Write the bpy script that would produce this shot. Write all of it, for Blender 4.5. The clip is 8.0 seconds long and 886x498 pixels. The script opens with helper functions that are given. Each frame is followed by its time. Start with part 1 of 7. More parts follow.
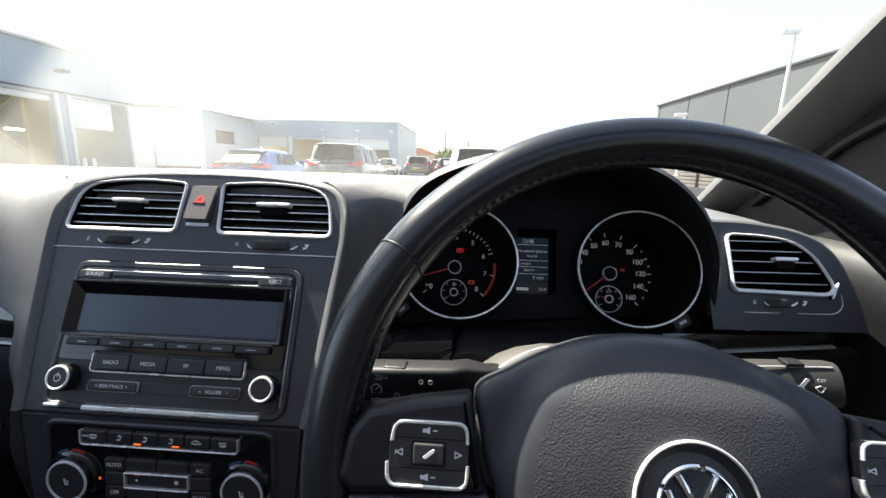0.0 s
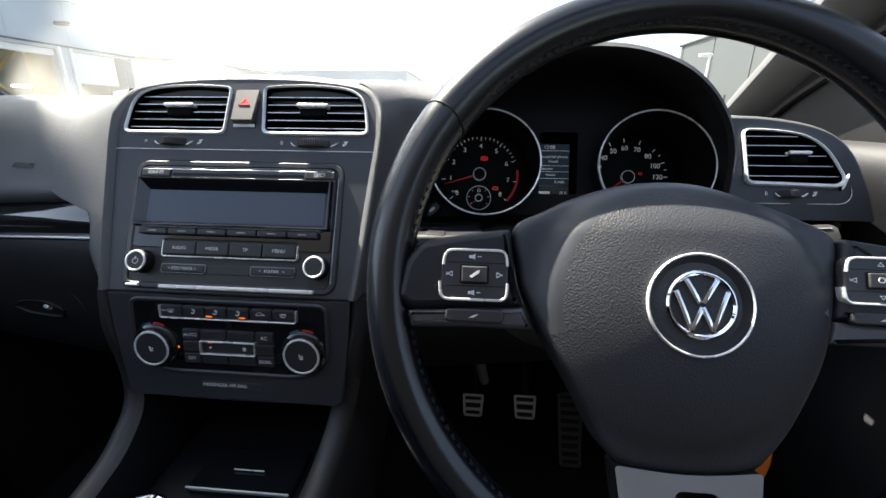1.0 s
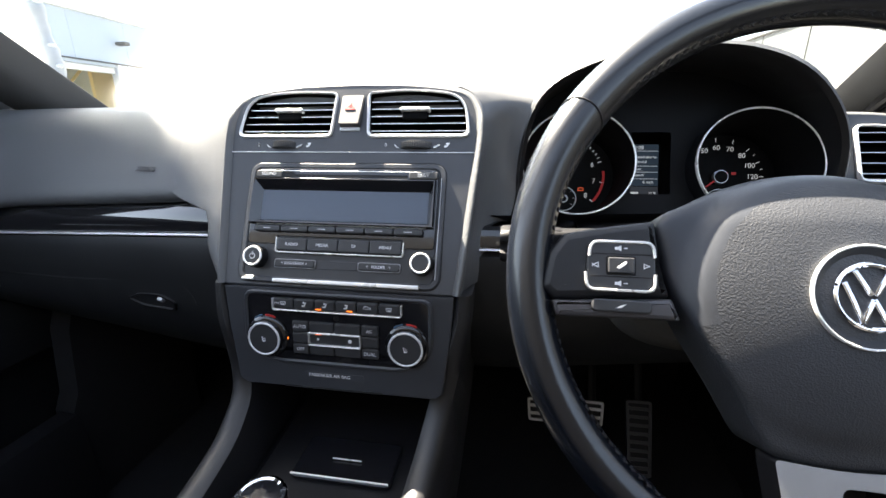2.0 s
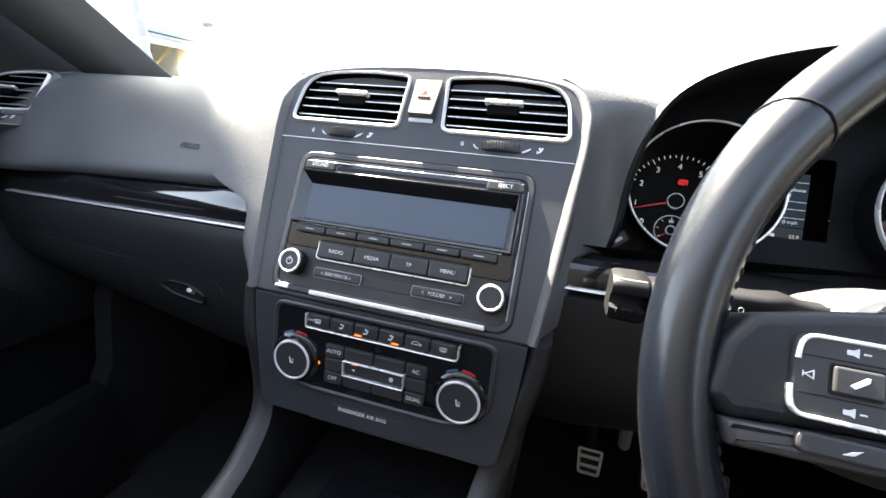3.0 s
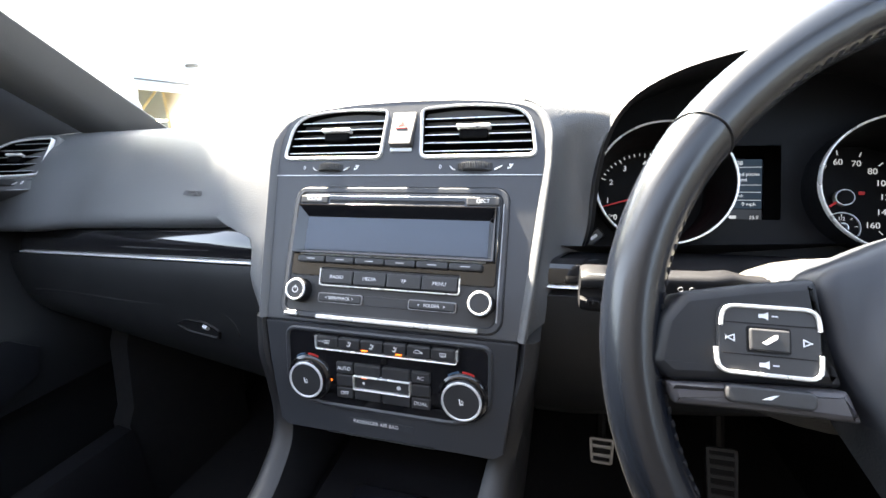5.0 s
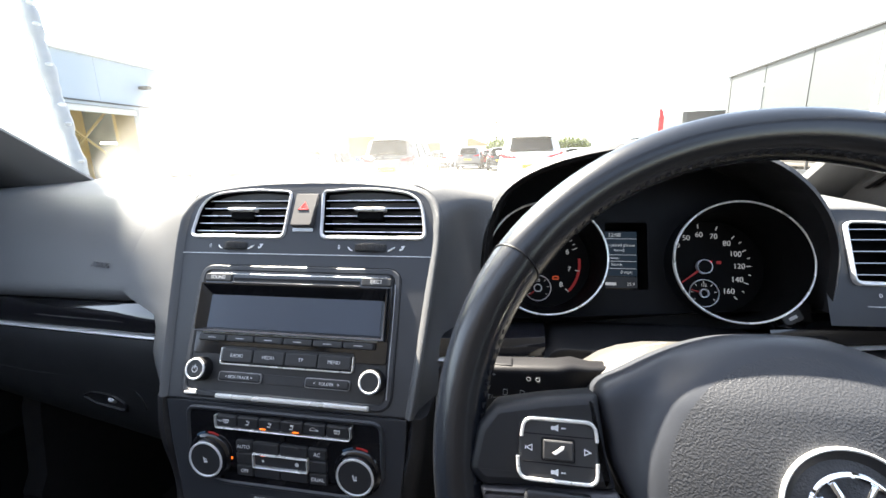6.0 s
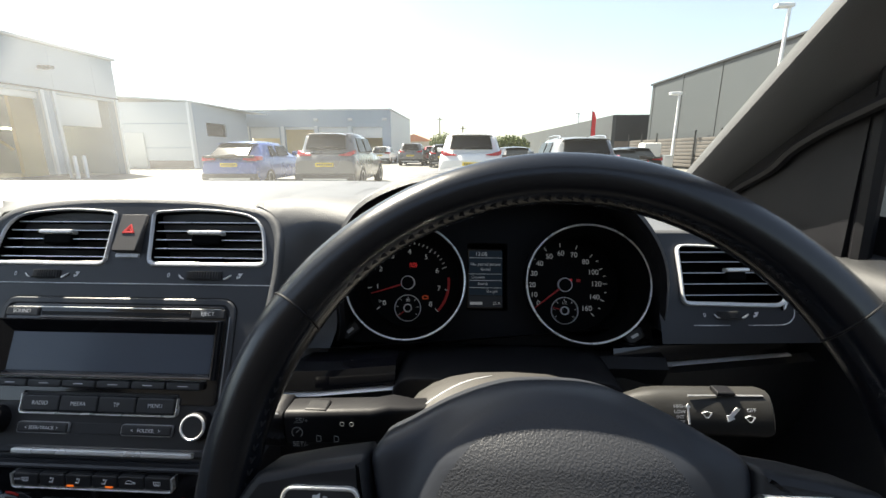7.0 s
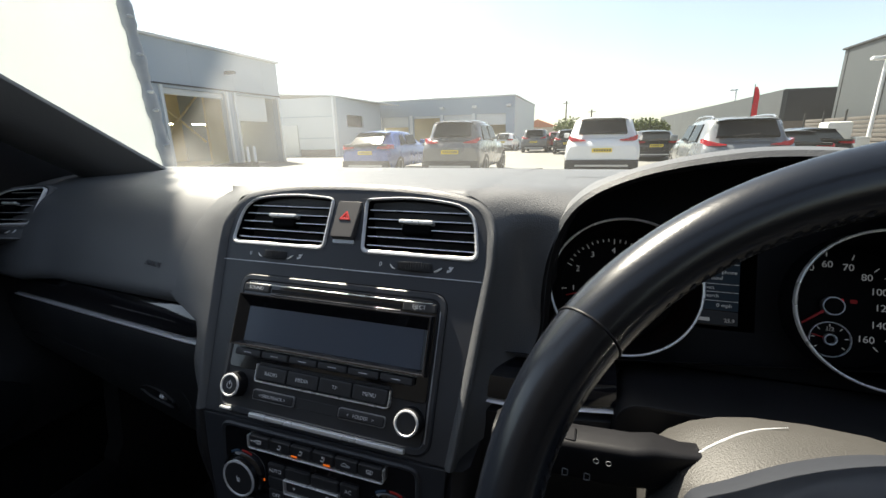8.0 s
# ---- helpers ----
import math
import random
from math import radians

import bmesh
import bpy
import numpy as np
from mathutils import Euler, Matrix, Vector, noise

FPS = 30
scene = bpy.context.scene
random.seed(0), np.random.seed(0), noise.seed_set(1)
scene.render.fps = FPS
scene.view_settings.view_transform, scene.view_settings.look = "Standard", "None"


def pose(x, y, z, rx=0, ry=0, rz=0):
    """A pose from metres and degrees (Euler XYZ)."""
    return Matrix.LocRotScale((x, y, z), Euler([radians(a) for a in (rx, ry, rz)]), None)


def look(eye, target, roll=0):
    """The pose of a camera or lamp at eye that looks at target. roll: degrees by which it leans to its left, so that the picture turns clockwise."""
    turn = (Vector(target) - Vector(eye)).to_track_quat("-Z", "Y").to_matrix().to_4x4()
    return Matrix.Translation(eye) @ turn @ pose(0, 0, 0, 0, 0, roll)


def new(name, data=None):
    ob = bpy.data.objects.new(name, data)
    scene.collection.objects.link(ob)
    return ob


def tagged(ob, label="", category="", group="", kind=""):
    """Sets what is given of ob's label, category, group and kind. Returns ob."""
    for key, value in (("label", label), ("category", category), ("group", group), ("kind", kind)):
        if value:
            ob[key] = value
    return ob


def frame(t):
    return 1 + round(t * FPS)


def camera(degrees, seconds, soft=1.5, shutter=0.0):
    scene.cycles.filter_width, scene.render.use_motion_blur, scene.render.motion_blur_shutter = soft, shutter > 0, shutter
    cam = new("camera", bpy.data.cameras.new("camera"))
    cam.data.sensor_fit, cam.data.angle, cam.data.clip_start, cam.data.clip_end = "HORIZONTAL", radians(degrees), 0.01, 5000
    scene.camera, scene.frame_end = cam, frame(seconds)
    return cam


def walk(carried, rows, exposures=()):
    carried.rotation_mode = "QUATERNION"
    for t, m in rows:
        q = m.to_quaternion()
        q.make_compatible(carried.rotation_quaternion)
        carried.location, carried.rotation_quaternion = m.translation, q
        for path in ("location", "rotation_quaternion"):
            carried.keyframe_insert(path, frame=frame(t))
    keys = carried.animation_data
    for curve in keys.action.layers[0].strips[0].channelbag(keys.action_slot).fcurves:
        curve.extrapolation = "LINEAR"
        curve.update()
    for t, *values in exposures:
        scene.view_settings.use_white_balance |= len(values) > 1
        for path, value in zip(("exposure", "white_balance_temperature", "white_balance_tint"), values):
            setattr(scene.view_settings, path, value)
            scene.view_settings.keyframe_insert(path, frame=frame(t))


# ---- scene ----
cam = camera(94.0, 8.0)
PATH = [
    (0, (0.254, -0.307, 0.992), (0.146, 1.647, 0.584), 1.6),
    (0.5, (0.248, -0.345, 0.963), (0.082, 1.575, 0.429), 0.5),
    (1, (0.24, -0.356, 0.942), (0.084, 1.538, 0.319), 0.5),
    (1.5, (0.231, -0.379, 0.949), (0.071, 1.534, 0.387), -0.8),
    (1.7, (0.207, -0.389, 0.94), (-0.033, 1.512, 0.369), -2.1),
    (2.8, (0.135, -0.302, 0.932), (-0.35, 1.541, 0.328), 4.6),
    (3, (0.13, -0.295, 0.931), (-0.381, 1.544, 0.334), 4.5),
    (3.5, (0.127, -0.286, 0.927), (-0.461, 1.518, 0.297), 1.2),
    (4, (0.133, -0.29, 0.929), (-0.459, 1.52, 0.315), -0.4),
    (4.2, (0.135, -0.295, 0.932), (-0.448, 1.518, 0.32), -0.8),
    (5.3, (0.164, -0.333, 0.955), (-0.317, 1.536, 0.43), -2.2),
    (5.5, (0.179, -0.337, 0.966), (-0.271, 1.543, 0.451), -2.4),
    (6, (0.219, -0.319, 1.001), (-0.144, 1.596, 0.552), -1.5),
    (6.5, (0.262, -0.302, 1.015), (0.022, 1.635, 0.581), -1.8),
    (7, (0.307, -0.286, 1.023), (0.21, 1.655, 0.552), -0.1),
    (7.5, (0.285, -0.255, 1.024), (0.018, 1.653, 0.486), 0.3),
    (8, (0.212, -0.257, 1.021), (-0.428, 1.564, 0.498), -1.2),
]
EXPOSURES = [(0.0, 2.4, 6950, 7), (0.5, 2.35, 6950, 7), (1.0, 2.6, 6950, 7), (1.5, 3.3, 7250, 8), (3.0, 4.0, 7450, 8), (3.5, 4.32, 7450, 8), (4.2, 4.40, 7450, 8), (5.5, 4.35, 7450, 8), (6.0, 3.5, 7150, 8), (6.5, 2.66, 7150, 7), (7.0, 1.93, 7150, 6), (7.5, 1.67, 7150, 6), (8.0, 1.67, 7150, 6)]
walk(cam, [(t, look(eye, target, roll)) for t, eye, target, roll in PATH], EXPOSURES)

# ---------- light ----------
SUN = Vector((-0.4512, 0.3480, 0.8218)).normalized()
world = bpy.data.worlds.new("world")
scene.world = world
world.use_nodes = True
wn = world.node_tree.nodes
sky = wn.new("ShaderNodeTexSky")
sky.sky_type, sky.sun_disc = "NISHITA", False
sky.sun_elevation, sky.sun_rotation = math.asin(SUN.z), math.atan2(SUN.x, SUN.y)
sky.dust_density, sky.air_density = 1.1, 0.9
wn["Background"].inputs["Strength"].default_value = 0.07
haze = wn.new("ShaderNodeHueSaturation")
haze.inputs["Saturation"].default_value = 0.78
world.node_tree.links.new(sky.outputs["Color"], haze.inputs["Color"])
world.node_tree.links.new(haze.outputs["Color"], wn["Background"].inputs["Color"])
sun = new("sun", bpy.data.lights.new("sun", "SUN"))
sun.data.energy, sun.data.angle, sun.data.color = 5.0, radians(0.5), (1.0, 0.95, 0.88)
sun.matrix_world = look(SUN * 30, (0, 0, 0))


# ---------- materials ----------
def material(name, color, rough=0.5, metal=0.0, vary=0.15, scale=40.0, bump=0.0, bump_scale=800.0, coat=0.0, emit=None, power=0.0, spec=0.5, dust=0.0):
    """A node material: base colour with coarse and fine variation, roughness variation, fine relief."""
    m = bpy.data.materials.new(name)
    m.use_nodes = True
    n, l = m.node_tree.nodes, m.node_tree.links
    b = n["Principled BSDF"]
    b.inputs["Metallic"].default_value = metal
    b.inputs["Specular IOR Level"].default_value = spec
    b.inputs["Coat Weight"].default_value = coat
    b.inputs["Coat Roughness"].default_value = 0.04
    co = n.new("ShaderNodeTexCoord")
    big, fine = n.new("ShaderNodeTexNoise"), n.new("ShaderNodeTexNoise")
    big.inputs["Scale"].default_value, big.inputs["Detail"].default_value = scale, 6
    fine.inputs["Scale"].default_value, fine.inputs["Detail"].default_value = bump_scale, 3
    for t in (big, fine):
        l.new(co.outputs["Object"], t.inputs["Vector"])
    mix = n.new("ShaderNodeMix")
    mix.data_type = "RGBA"
    c = Vector(color)
    mix.inputs["A"].default_value = (*(c * (1 - vary)), 1)
    mix.inputs["B"].default_value = (*[min(1, v * (1 + vary) + dust) for v in c], 1)
    l.new(big.outputs["Fac"], mix.inputs["Factor"])
    l.new(mix.outputs["Result"], b.inputs["Base Color"])
    rr = n.new("ShaderNodeMapRange")
    rr.inputs["To Min"].default_value, rr.inputs["To Max"].default_value = max(0.02, rough * 0.8), min(1, rough * 1.2)
    l.new(big.outputs["Fac"], rr.inputs["Value"])
    l.new(rr.outputs["Result"], b.inputs["Roughness"])
    if bump:
        bp = n.new("ShaderNodeBump")
        bp.inputs["Strength"].default_value, bp.inputs["Distance"].default_value = bump, 0.0006
        l.new(fine.outputs["Fac"], bp.inputs["Height"])
        l.new(bp.outputs["Normal"], b.inputs["Normal"])
    if emit:
        b.inputs["Emission Color"].default_value = (*emit, 1)
        b.inputs["Emission Strength"].default_value = power
    return m


def grained(name, color, rough, cell=900.0, strength=0.5, distance=0.0006, dust=0.0):
    """Pebbled leather-like relief out of Voronoi cells."""
    m = material(name, color, rough, vary=0.12, scale=14, dust=dust)
    n, l = m.node_tree.nodes, m.node_tree.links
    co = n.new("ShaderNodeTexCoord")
    v = n.new("ShaderNodeTexVoronoi")
    v.feature, v.inputs["Scale"].default_value = "SMOOTH_F1", cell
    nz = n.new("ShaderNodeTexNoise")
    nz.inputs["Scale"].default_value = cell * 1.5
    add = n.new("ShaderNodeMath")
    l.new(co.outputs["Object"], v.inputs["Vector"])
    l.new(co.outputs["Object"], nz.inputs["Vector"])
    l.new(v.outputs["Distance"], add.inputs[0])
    l.new(nz.outputs["Fac"], add.inputs[1])
    bp = n.new("ShaderNodeBump")
    bp.inputs["Strength"].default_value, bp.inputs["Distance"].default_value = strength, distance
    l.new(add.outputs["Value"], bp.inputs["Height"])
    l.new(bp.outputs["Normal"], n["Principled BSDF"].inputs["Normal"])
    return m


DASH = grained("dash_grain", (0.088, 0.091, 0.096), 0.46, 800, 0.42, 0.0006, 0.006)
# lower trim: the pad's grain again, with its shade put into the colour
DASH_SHADED = grained("dash_shaded_grain", (0.0110, 0.0118, 0.0134), 0.5, 800, 0.25, 0.0004)
FASCIA = material("fascia_plastic", (0.036, 0.039, 0.046), 0.40, vary=0.08, scale=18, bump=0.15, bump_scale=2600)
GLOSS = material("piano_black", (0.010, 0.010, 0.012), 0.09, vary=0.2, scale=30, coat=0.6)
KEY = material("button_plastic", (0.032, 0.033, 0.036), 0.42, vary=0.08, scale=60, bump=0.1, bump_scale=2600)
BLACK = material("matt_black_plastic", (0.009, 0.009, 0.0105), 0.5, vary=0.2, scale=40, bump=0.2, bump_scale=1500, spec=0.25)
CHROME = material("satin_chrome", (0.82, 0.82, 0.81), 0.28, 0.5, vary=0.04, scale=50)
BRIGHT = material("bright_chrome", (0.88, 0.88, 0.90), 0.06, 1.0, vary=0.03, scale=50)
SILVER = material("silver_paint", (0.74, 0.75, 0.77), 0.32, 0.3, vary=0.06, scale=60, bump=0.08, bump_scale=4000)
SILVER_D = material("dark_silver_paint", (0.44, 0.445, 0.46), 0.38, 0.6, vary=0.08, scale=60, bump=0.1, bump_scale=3000)
LEATHER = grained("rim_leather", (0.0030, 0.0045, 0.0080), 0.25, 700, 0.08, 0.0003)
HUB = grained("hub_grain", (0.031, 0.033, 0.038), 0.44, 950, 0.42, 0.0006)
FLANGE = material("hub_flange", (0.029, 0.032, 0.039), 0.40, vary=0.08, scale=25, bump=0.12, bump_scale=2400, spec=0.45)
HUB_S = material("spoke_plastic", (0.012, 0.013, 0.016), 0.45, vary=0.08, scale=25, bump=0.15, bump_scale=2400)
EDGE = material("spoke_edge", (0.075, 0.072, 0.078), 0.35, 0.3, vary=0.1, scale=40)
STALK = material("stalk_plastic", (0.030, 0.029, 0.027), 0.42, vary=0.12, scale=40, bump=0.2, bump_scale=1800)
THREAD = material("dark_thread", (0.006, 0.006, 0.008), 0.8, vary=0.2, scale=300)
RAIL = grained("rail_grain", (0.015, 0.015, 0.017), 0.5, 800, 0.3, 0.0004)
SHROUD = grained("column_grain", (0.047, 0.045, 0.042), 0.55, 900, 0.4, 0.0006)
LCD = material("display_glass", (0.072, 0.090, 0.122), 0.22, vary=0.06, scale=9, coat=0.12, spec=0.4)
DIAL = material("dial_black", (0.003, 0.003, 0.0035), 0.6, vary=0.15, scale=60, spec=0.12)
MASKP = material("mask_plastic", (0.005, 0.0055, 0.007), 0.55, vary=0.15, scale=60, bump=0.15, bump_scale=2400, spec=0.15)
PRINT_DIM = material("grey_print", (0.20, 0.21, 0.22), 0.5, vary=0.1, scale=200)
PRINT = material("white_print", (0.75, 0.76, 0.78), 0.5, vary=0.05, scale=200)
LIT_PRINT = material("lit_dial_print", (0.55, 0.55, 0.56), 0.5, vary=0.05, scale=200, emit=(0.85, 0.9, 1.0), power=0.03)
RED_LIT = material("lit_red", (0.8, 0.03, 0.03), 0.4, vary=0.1, scale=200, emit=(1.0, 0.04, 0.04), power=0.05)
AMBER_LIT = material("lit_amber", (0.9, 0.25, 0.02), 0.4, vary=0.1, scale=200, emit=(1.0, 0.16, 0.02), power=0.16)
AMBER_DIM = material("dim_amber", (0.35, 0.06, 0.015), 0.4, vary=0.1, scale=200, emit=(1.0, 0.13, 0.03), power=0.03)
NEEDLE = material("needle_red", (0.42, 0.02, 0.025), 0.5, vary=0.1, scale=200, emit=(1.0, 0.05, 0.05), power=0.006)
RED_DIM = material("red_print", (0.30, 0.02, 0.02), 0.5, vary=0.1, scale=200, emit=(1.0, 0.03, 0.03), power=0.008)
BLUE_DIM = material("blue_print", (0.06, 0.12, 0.20), 0.5, vary=0.1, scale=200)
SCREEN = material("info_screen", (0.008, 0.010, 0.014), 0.35, vary=0.3, scale=60, emit=(0.20, 0.34, 0.56), power=0.007, spec=0.08)
SCREEN_LOW = material("info_screen_lower", (0.008, 0.009, 0.012), 0.35, vary=0.3, scale=60, emit=(0.30, 0.36, 0.48), power=0.007, spec=0.08)
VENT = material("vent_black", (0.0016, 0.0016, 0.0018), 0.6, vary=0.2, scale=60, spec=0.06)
TRIANGLE = material("hazard_red", (0.60, 0.05, 0.05), 0.4, vary=0.1, scale=100)
HAZ = material("hazard_plastic", (0.055, 0.053, 0.055), 0.5, vary=0.08, scale=60, spec=0.45)
ORANGE = material("orange_ribbon", (0.85, 0.20, 0.02), 0.6, vary=0.25, scale=60, bump=0.4, bump_scale=400)
STEEL = material("pedal_steel", (0.36, 0.36, 0.37), 0.35, 1.0, vary=0.1, scale=80, bump=0.1, bump_scale=900)
CARPET = material("carpet", (0.011, 0.011, 0.0125), 0.95, vary=0.3, scale=60, bump=0.8, bump_scale=900)
PILLAR = grained("pillar_fabric", (0.078, 0.080, 0.083), 0.75, 700, 0.35, 0.0006)
ROOFLINE = material("headlining", (0.03, 0.03, 0.032), 0.9, vary=0.2, scale=20, bump=0.4, bump_scale=900)

LEATHER.node_tree.nodes["Principled BSDF"].inputs["Sheen Weight"].default_value = 0.005
LEATHER.node_tree.nodes["Principled BSDF"].inputs["Sheen Roughness"].default_value = 0.35
for mat, level in ((LEATHER, 0.75), (FASCIA, 0.6), (HUB, 0.45), (HUB_S, 0.4), (RAIL, 0.6)):
    mat.node_tree.nodes["Principled BSDF"].inputs["Specular IOR Level"].default_value = level


# ---------- builders ----------
def frame3(o, u, v):
    u, v = Vector(u).normalized(), Vector(v).normalized()
    m = Matrix.Identity(4)
    m.col[0][:3], m.col[1][:3], m.col[2][:3], m.col[3][:3] = u, v, u.cross(v), o
    return m


def finish(name, bm, mat, angle=38):
    bmesh.ops.recalc_face_normals(bm, faces=bm.faces[:])
    me = bpy.data.meshes.new(name)
    bm.to_mesh(me)
    bm.free()
    me.materials.append(mat)
    me.polygons.foreach_set("use_smooth", [True] * len(me.polygons))
    me.set_sharp_from_angle(angle=radians(angle))
    caps = {k for p in me.polygons if len(p.vertices) > 6 for k in p.edge_keys}
    for e in me.edges:
        if e.key in caps:
            e.use_edge_sharp = True
    return new(name, me)


def part(name, bm, mat, parent=None, label="", angle=38):
    ob = finish(name, bm, mat, angle)
    if parent:
        ob.parent = parent
        ob.matrix_parent_inverse = parent.matrix_basis.inverted() if not parent.parent else Matrix.Identity(4)
    return tagged(ob, label)


def thing(name, at, label, category, group="", kind=""):
    ob = new(name)
    ob.empty_display_size = 0.02
    ob.location = at
    return tagged(ob, label, category, group, kind)


def structure(name, bm, mat, label, category="", angle=38):
    return tagged(finish(name, bm, mat, angle), label, category or name.replace("_", " "), kind="structure")


def offset2(pts, d):
    """The closed outline moved inwards by d (outline counter-clockwise)."""
    if not d:
        return list(pts)
    out, k = [], len(pts)
    for i in range(k):
        a, b, c = Vector(pts[i - 1]), Vector(pts[i]), Vector(pts[(i + 1) % k])
        e, f = (b - a), (c - b)
        e = e.normalized() if e.length > 1e-9 else f.normalized()
        f = f.normalized() if f.length > 1e-9 else e
        n1, n2 = Vector((-e.y, e.x)), Vector((-f.y, f.x))
        n = n1 + n2
        n = n.normalized() if n.length > 1e-6 else n1
        out.append(tuple(b + n * (d / max(0.5, n.dot(n1)))))
    return out


def loops(bm, rings, closed=True, cap0=False, cap1=False):
    """Skin a row of equally long point rings."""
    vs = [[bm.verts.new(p) for p in r] for r in rings]
    k = len(rings[0])
    for a, b in zip(vs, vs[1:]):
        for i in range(k if closed else k - 1):
            j = (i + 1) % k
            bm.faces.new((a[i], a[j], b[j], b[i]))
    if cap0:
        bm.faces.new(vs[0][::-1])
    if cap1:
        bm.faces.new(vs[-1])
    return vs


def stack(outline, steps, m=None, bm=None, cap0=False, cap1=True):
    """A raised or sunk plate: the outline at each (inset, height), capped."""
    bm = bm or bmesh.new()
    m = m or Matrix.Identity(4)
    loops(bm, [[m @ Vector((*p, w)) for p in offset2(outline, d)] for d, w in steps], True, cap0, cap1)
    return bm


def plate(outline, w0, w1, r=0.0006, m=None, bm=None):
    return stack(outline, [(0, w0), (0, w1 - r), (r * 0.3, w1 - r * 0.3), (r, w1)], m, bm, True)


def band(outline, width, w0, w1, m=None, bm=None, r=0.0006):
    """A closed frame along an outline."""
    bm = bm or bmesh.new()
    m = m or Matrix.Identity(4)
    st = [(0, w0), (0, w1 - r), (r, w1), (width - r, w1), (width, w1 - r), (width, w0), (0, w0)]
    loops(bm, [[m @ Vector((*p, w)) for p in offset2(outline, d)] for d, w in st])
    return bm


def arc(c, r, a0, a1, n):
    return [(c[0] + r * math.cos(radians(a0 + (a1 - a0) * i / n)), c[1] + r * math.sin(radians(a0 + (a1 - a0) * i / n))) for i in range(n + 1)]


def rrect(x0, x1, y0, y1, r, n=4):
    return (arc((x1 - r, y0 + r), r, -90, 0, n) + arc((x1 - r, y1 - r), r, 0, 90, n) + arc((x0 + r, y1 - r), r, 90, 180, n)
            + arc((x0 + r, y0 + r), r, 180, 270, n))


def rpoly(pts, radii, n=6):
    """A counter-clockwise polygon with rounded corners."""
    out, k = [], len(pts)
    for i in range(k):
        a, b, c = Vector(pts[i - 1]), Vector(pts[i]), Vector(pts[(i + 1) % k])
        r = radii[i] if hasattr(radii, "__len__") else radii
        p, q = b + (a - b).normalized() * r, b + (c - b).normalized() * r
        for j in range(n + 1):
            t = j / n
            out.append(tuple(p * (1 - t) ** 2 + b * 2 * t * (1 - t) + q * t * t))
    return out


def circle(cx, cy, r, n=40, ry=None):
    return [(cx + r * math.cos(2 * math.pi * i / n), cy + (ry or r) * math.sin(2 * math.pi * i / n)) for i in range(n)]


def mirror2(pts):
    return [(-x, y) for x, y in reversed(pts)]


def tube(path, radius, seg=12, closed=False, bm=None, squash=1.0):
    """A round bar along a path; radius may be a list."""
    bm = bm or bmesh.new()
    path = [Vector(p) for p in path]
    k = len(path)
    rings, nrm = [], None
    for i, p in enumerate(path):
        a = path[i - 1] if (i or closed) else p
        b = path[(i + 1) % k] if (i < k - 1 or closed) else p
        d = (b - a).normalized()
        if nrm is None:
            nrm = d.orthogonal().normalized()
        nrm = (nrm - d * nrm.dot(d)).normalized()
        bi = d.cross(nrm)
        r = radius[i] if hasattr(radius, "__len__") else radius
        rings.append([p + (nrm * math.cos(2 * math.pi * j / seg) + bi * math.sin(2 * math.pi * j / seg) * squash) * r for j in range(seg)])
    if closed:
        rings.append(rings[0])
    loops(bm, rings, True, not closed, not closed)
    if closed:
        bmesh.ops.remove_doubles(bm, verts=bm.verts[:], dist=1e-7)
    return bm


def smooth_line(pts, n=4):
    """Catmull-Rom through the points."""
    pts = [Vector(p) for p in pts]
    out = []
    for i in range(len(pts) - 1):
        p0, p1, p2, p3 = pts[max(0, i - 1)], pts[i], pts[i + 1], pts[min(len(pts) - 1, i + 2)]
        for j in range(n):
            t = j / n
            out.append(0.5 * (2 * p1 + (p2 - p0) * t + (2 * p0 - 5 * p1 + 4 * p2 - p3) * t * t + (3 * p1 - p0 - 3 * p2 + p3) * t ** 3))
    return out + [pts[-1]]


def sheet(sections, bm=None, thick=0.0):
    """An open skin over equally long point rows."""
    bm = bm or bmesh.new()
    loops(bm, sections, False)
    if thick:
        bmesh.ops.recalc_face_normals(bm, faces=bm.faces[:])
        bmesh.ops.solidify(bm, geom=bm.faces[:], thickness=thick)
    return bm


def block(x0, x1, y0, y1, z0, z1, r=0.004, bm=None):
    return stack(rrect(x0, x1, y0, y1, r, 2), [(r, z0), (r * 0.3, z0 + r * 0.3), (0, z0 + r), (0, z1 - r), (r * 0.3, z1 - r * 0.3), (r, z1)], None, bm, True)


def lettering(text, size, m, mat, parent, name="lettering", depth=0.0001, align="CENTER"):
    cu = bpy.data.curves.new(name, "FONT")
    cu.body, cu.size, cu.align_x, cu.align_y, cu.extrude = text, size, align, "CENTER", depth
    ob = new(name, cu)
    bpy.context.view_layer.update()
    me = bpy.data.meshes.new_from_object(ob.evaluated_get(bpy.context.evaluated_depsgraph_get()))
    bpy.data.objects.remove(ob)
    bpy.data.curves.remove(cu)
    bm = bmesh.new()
    bm.from_mesh(me)
    bpy.data.meshes.remove(me)
    bm.transform(m)
    return part(name, bm, mat, parent)


def on(m, u, v, w=0.0):
    return m @ Matrix.Translation((u, v, w))


def plate_with_holes(outline, holes, m, w):
    bm = bmesh.new()
    es = []
    for lp in (outline, *holes):
        vs = [bm.verts.new(m @ Vector((*p, w))) for p in lp]
        es += [bm.edges.new((a, b)) for a, b in zip(vs, vs[1:] + vs[:1])]
    bmesh.ops.triangle_fill(bm, use_beauty=True, use_dissolve=False, edges=es)
    return bm


def stackless(rings):
    bm = bmesh.new()
    loops(bm, rings, True, True, True)
    return bm


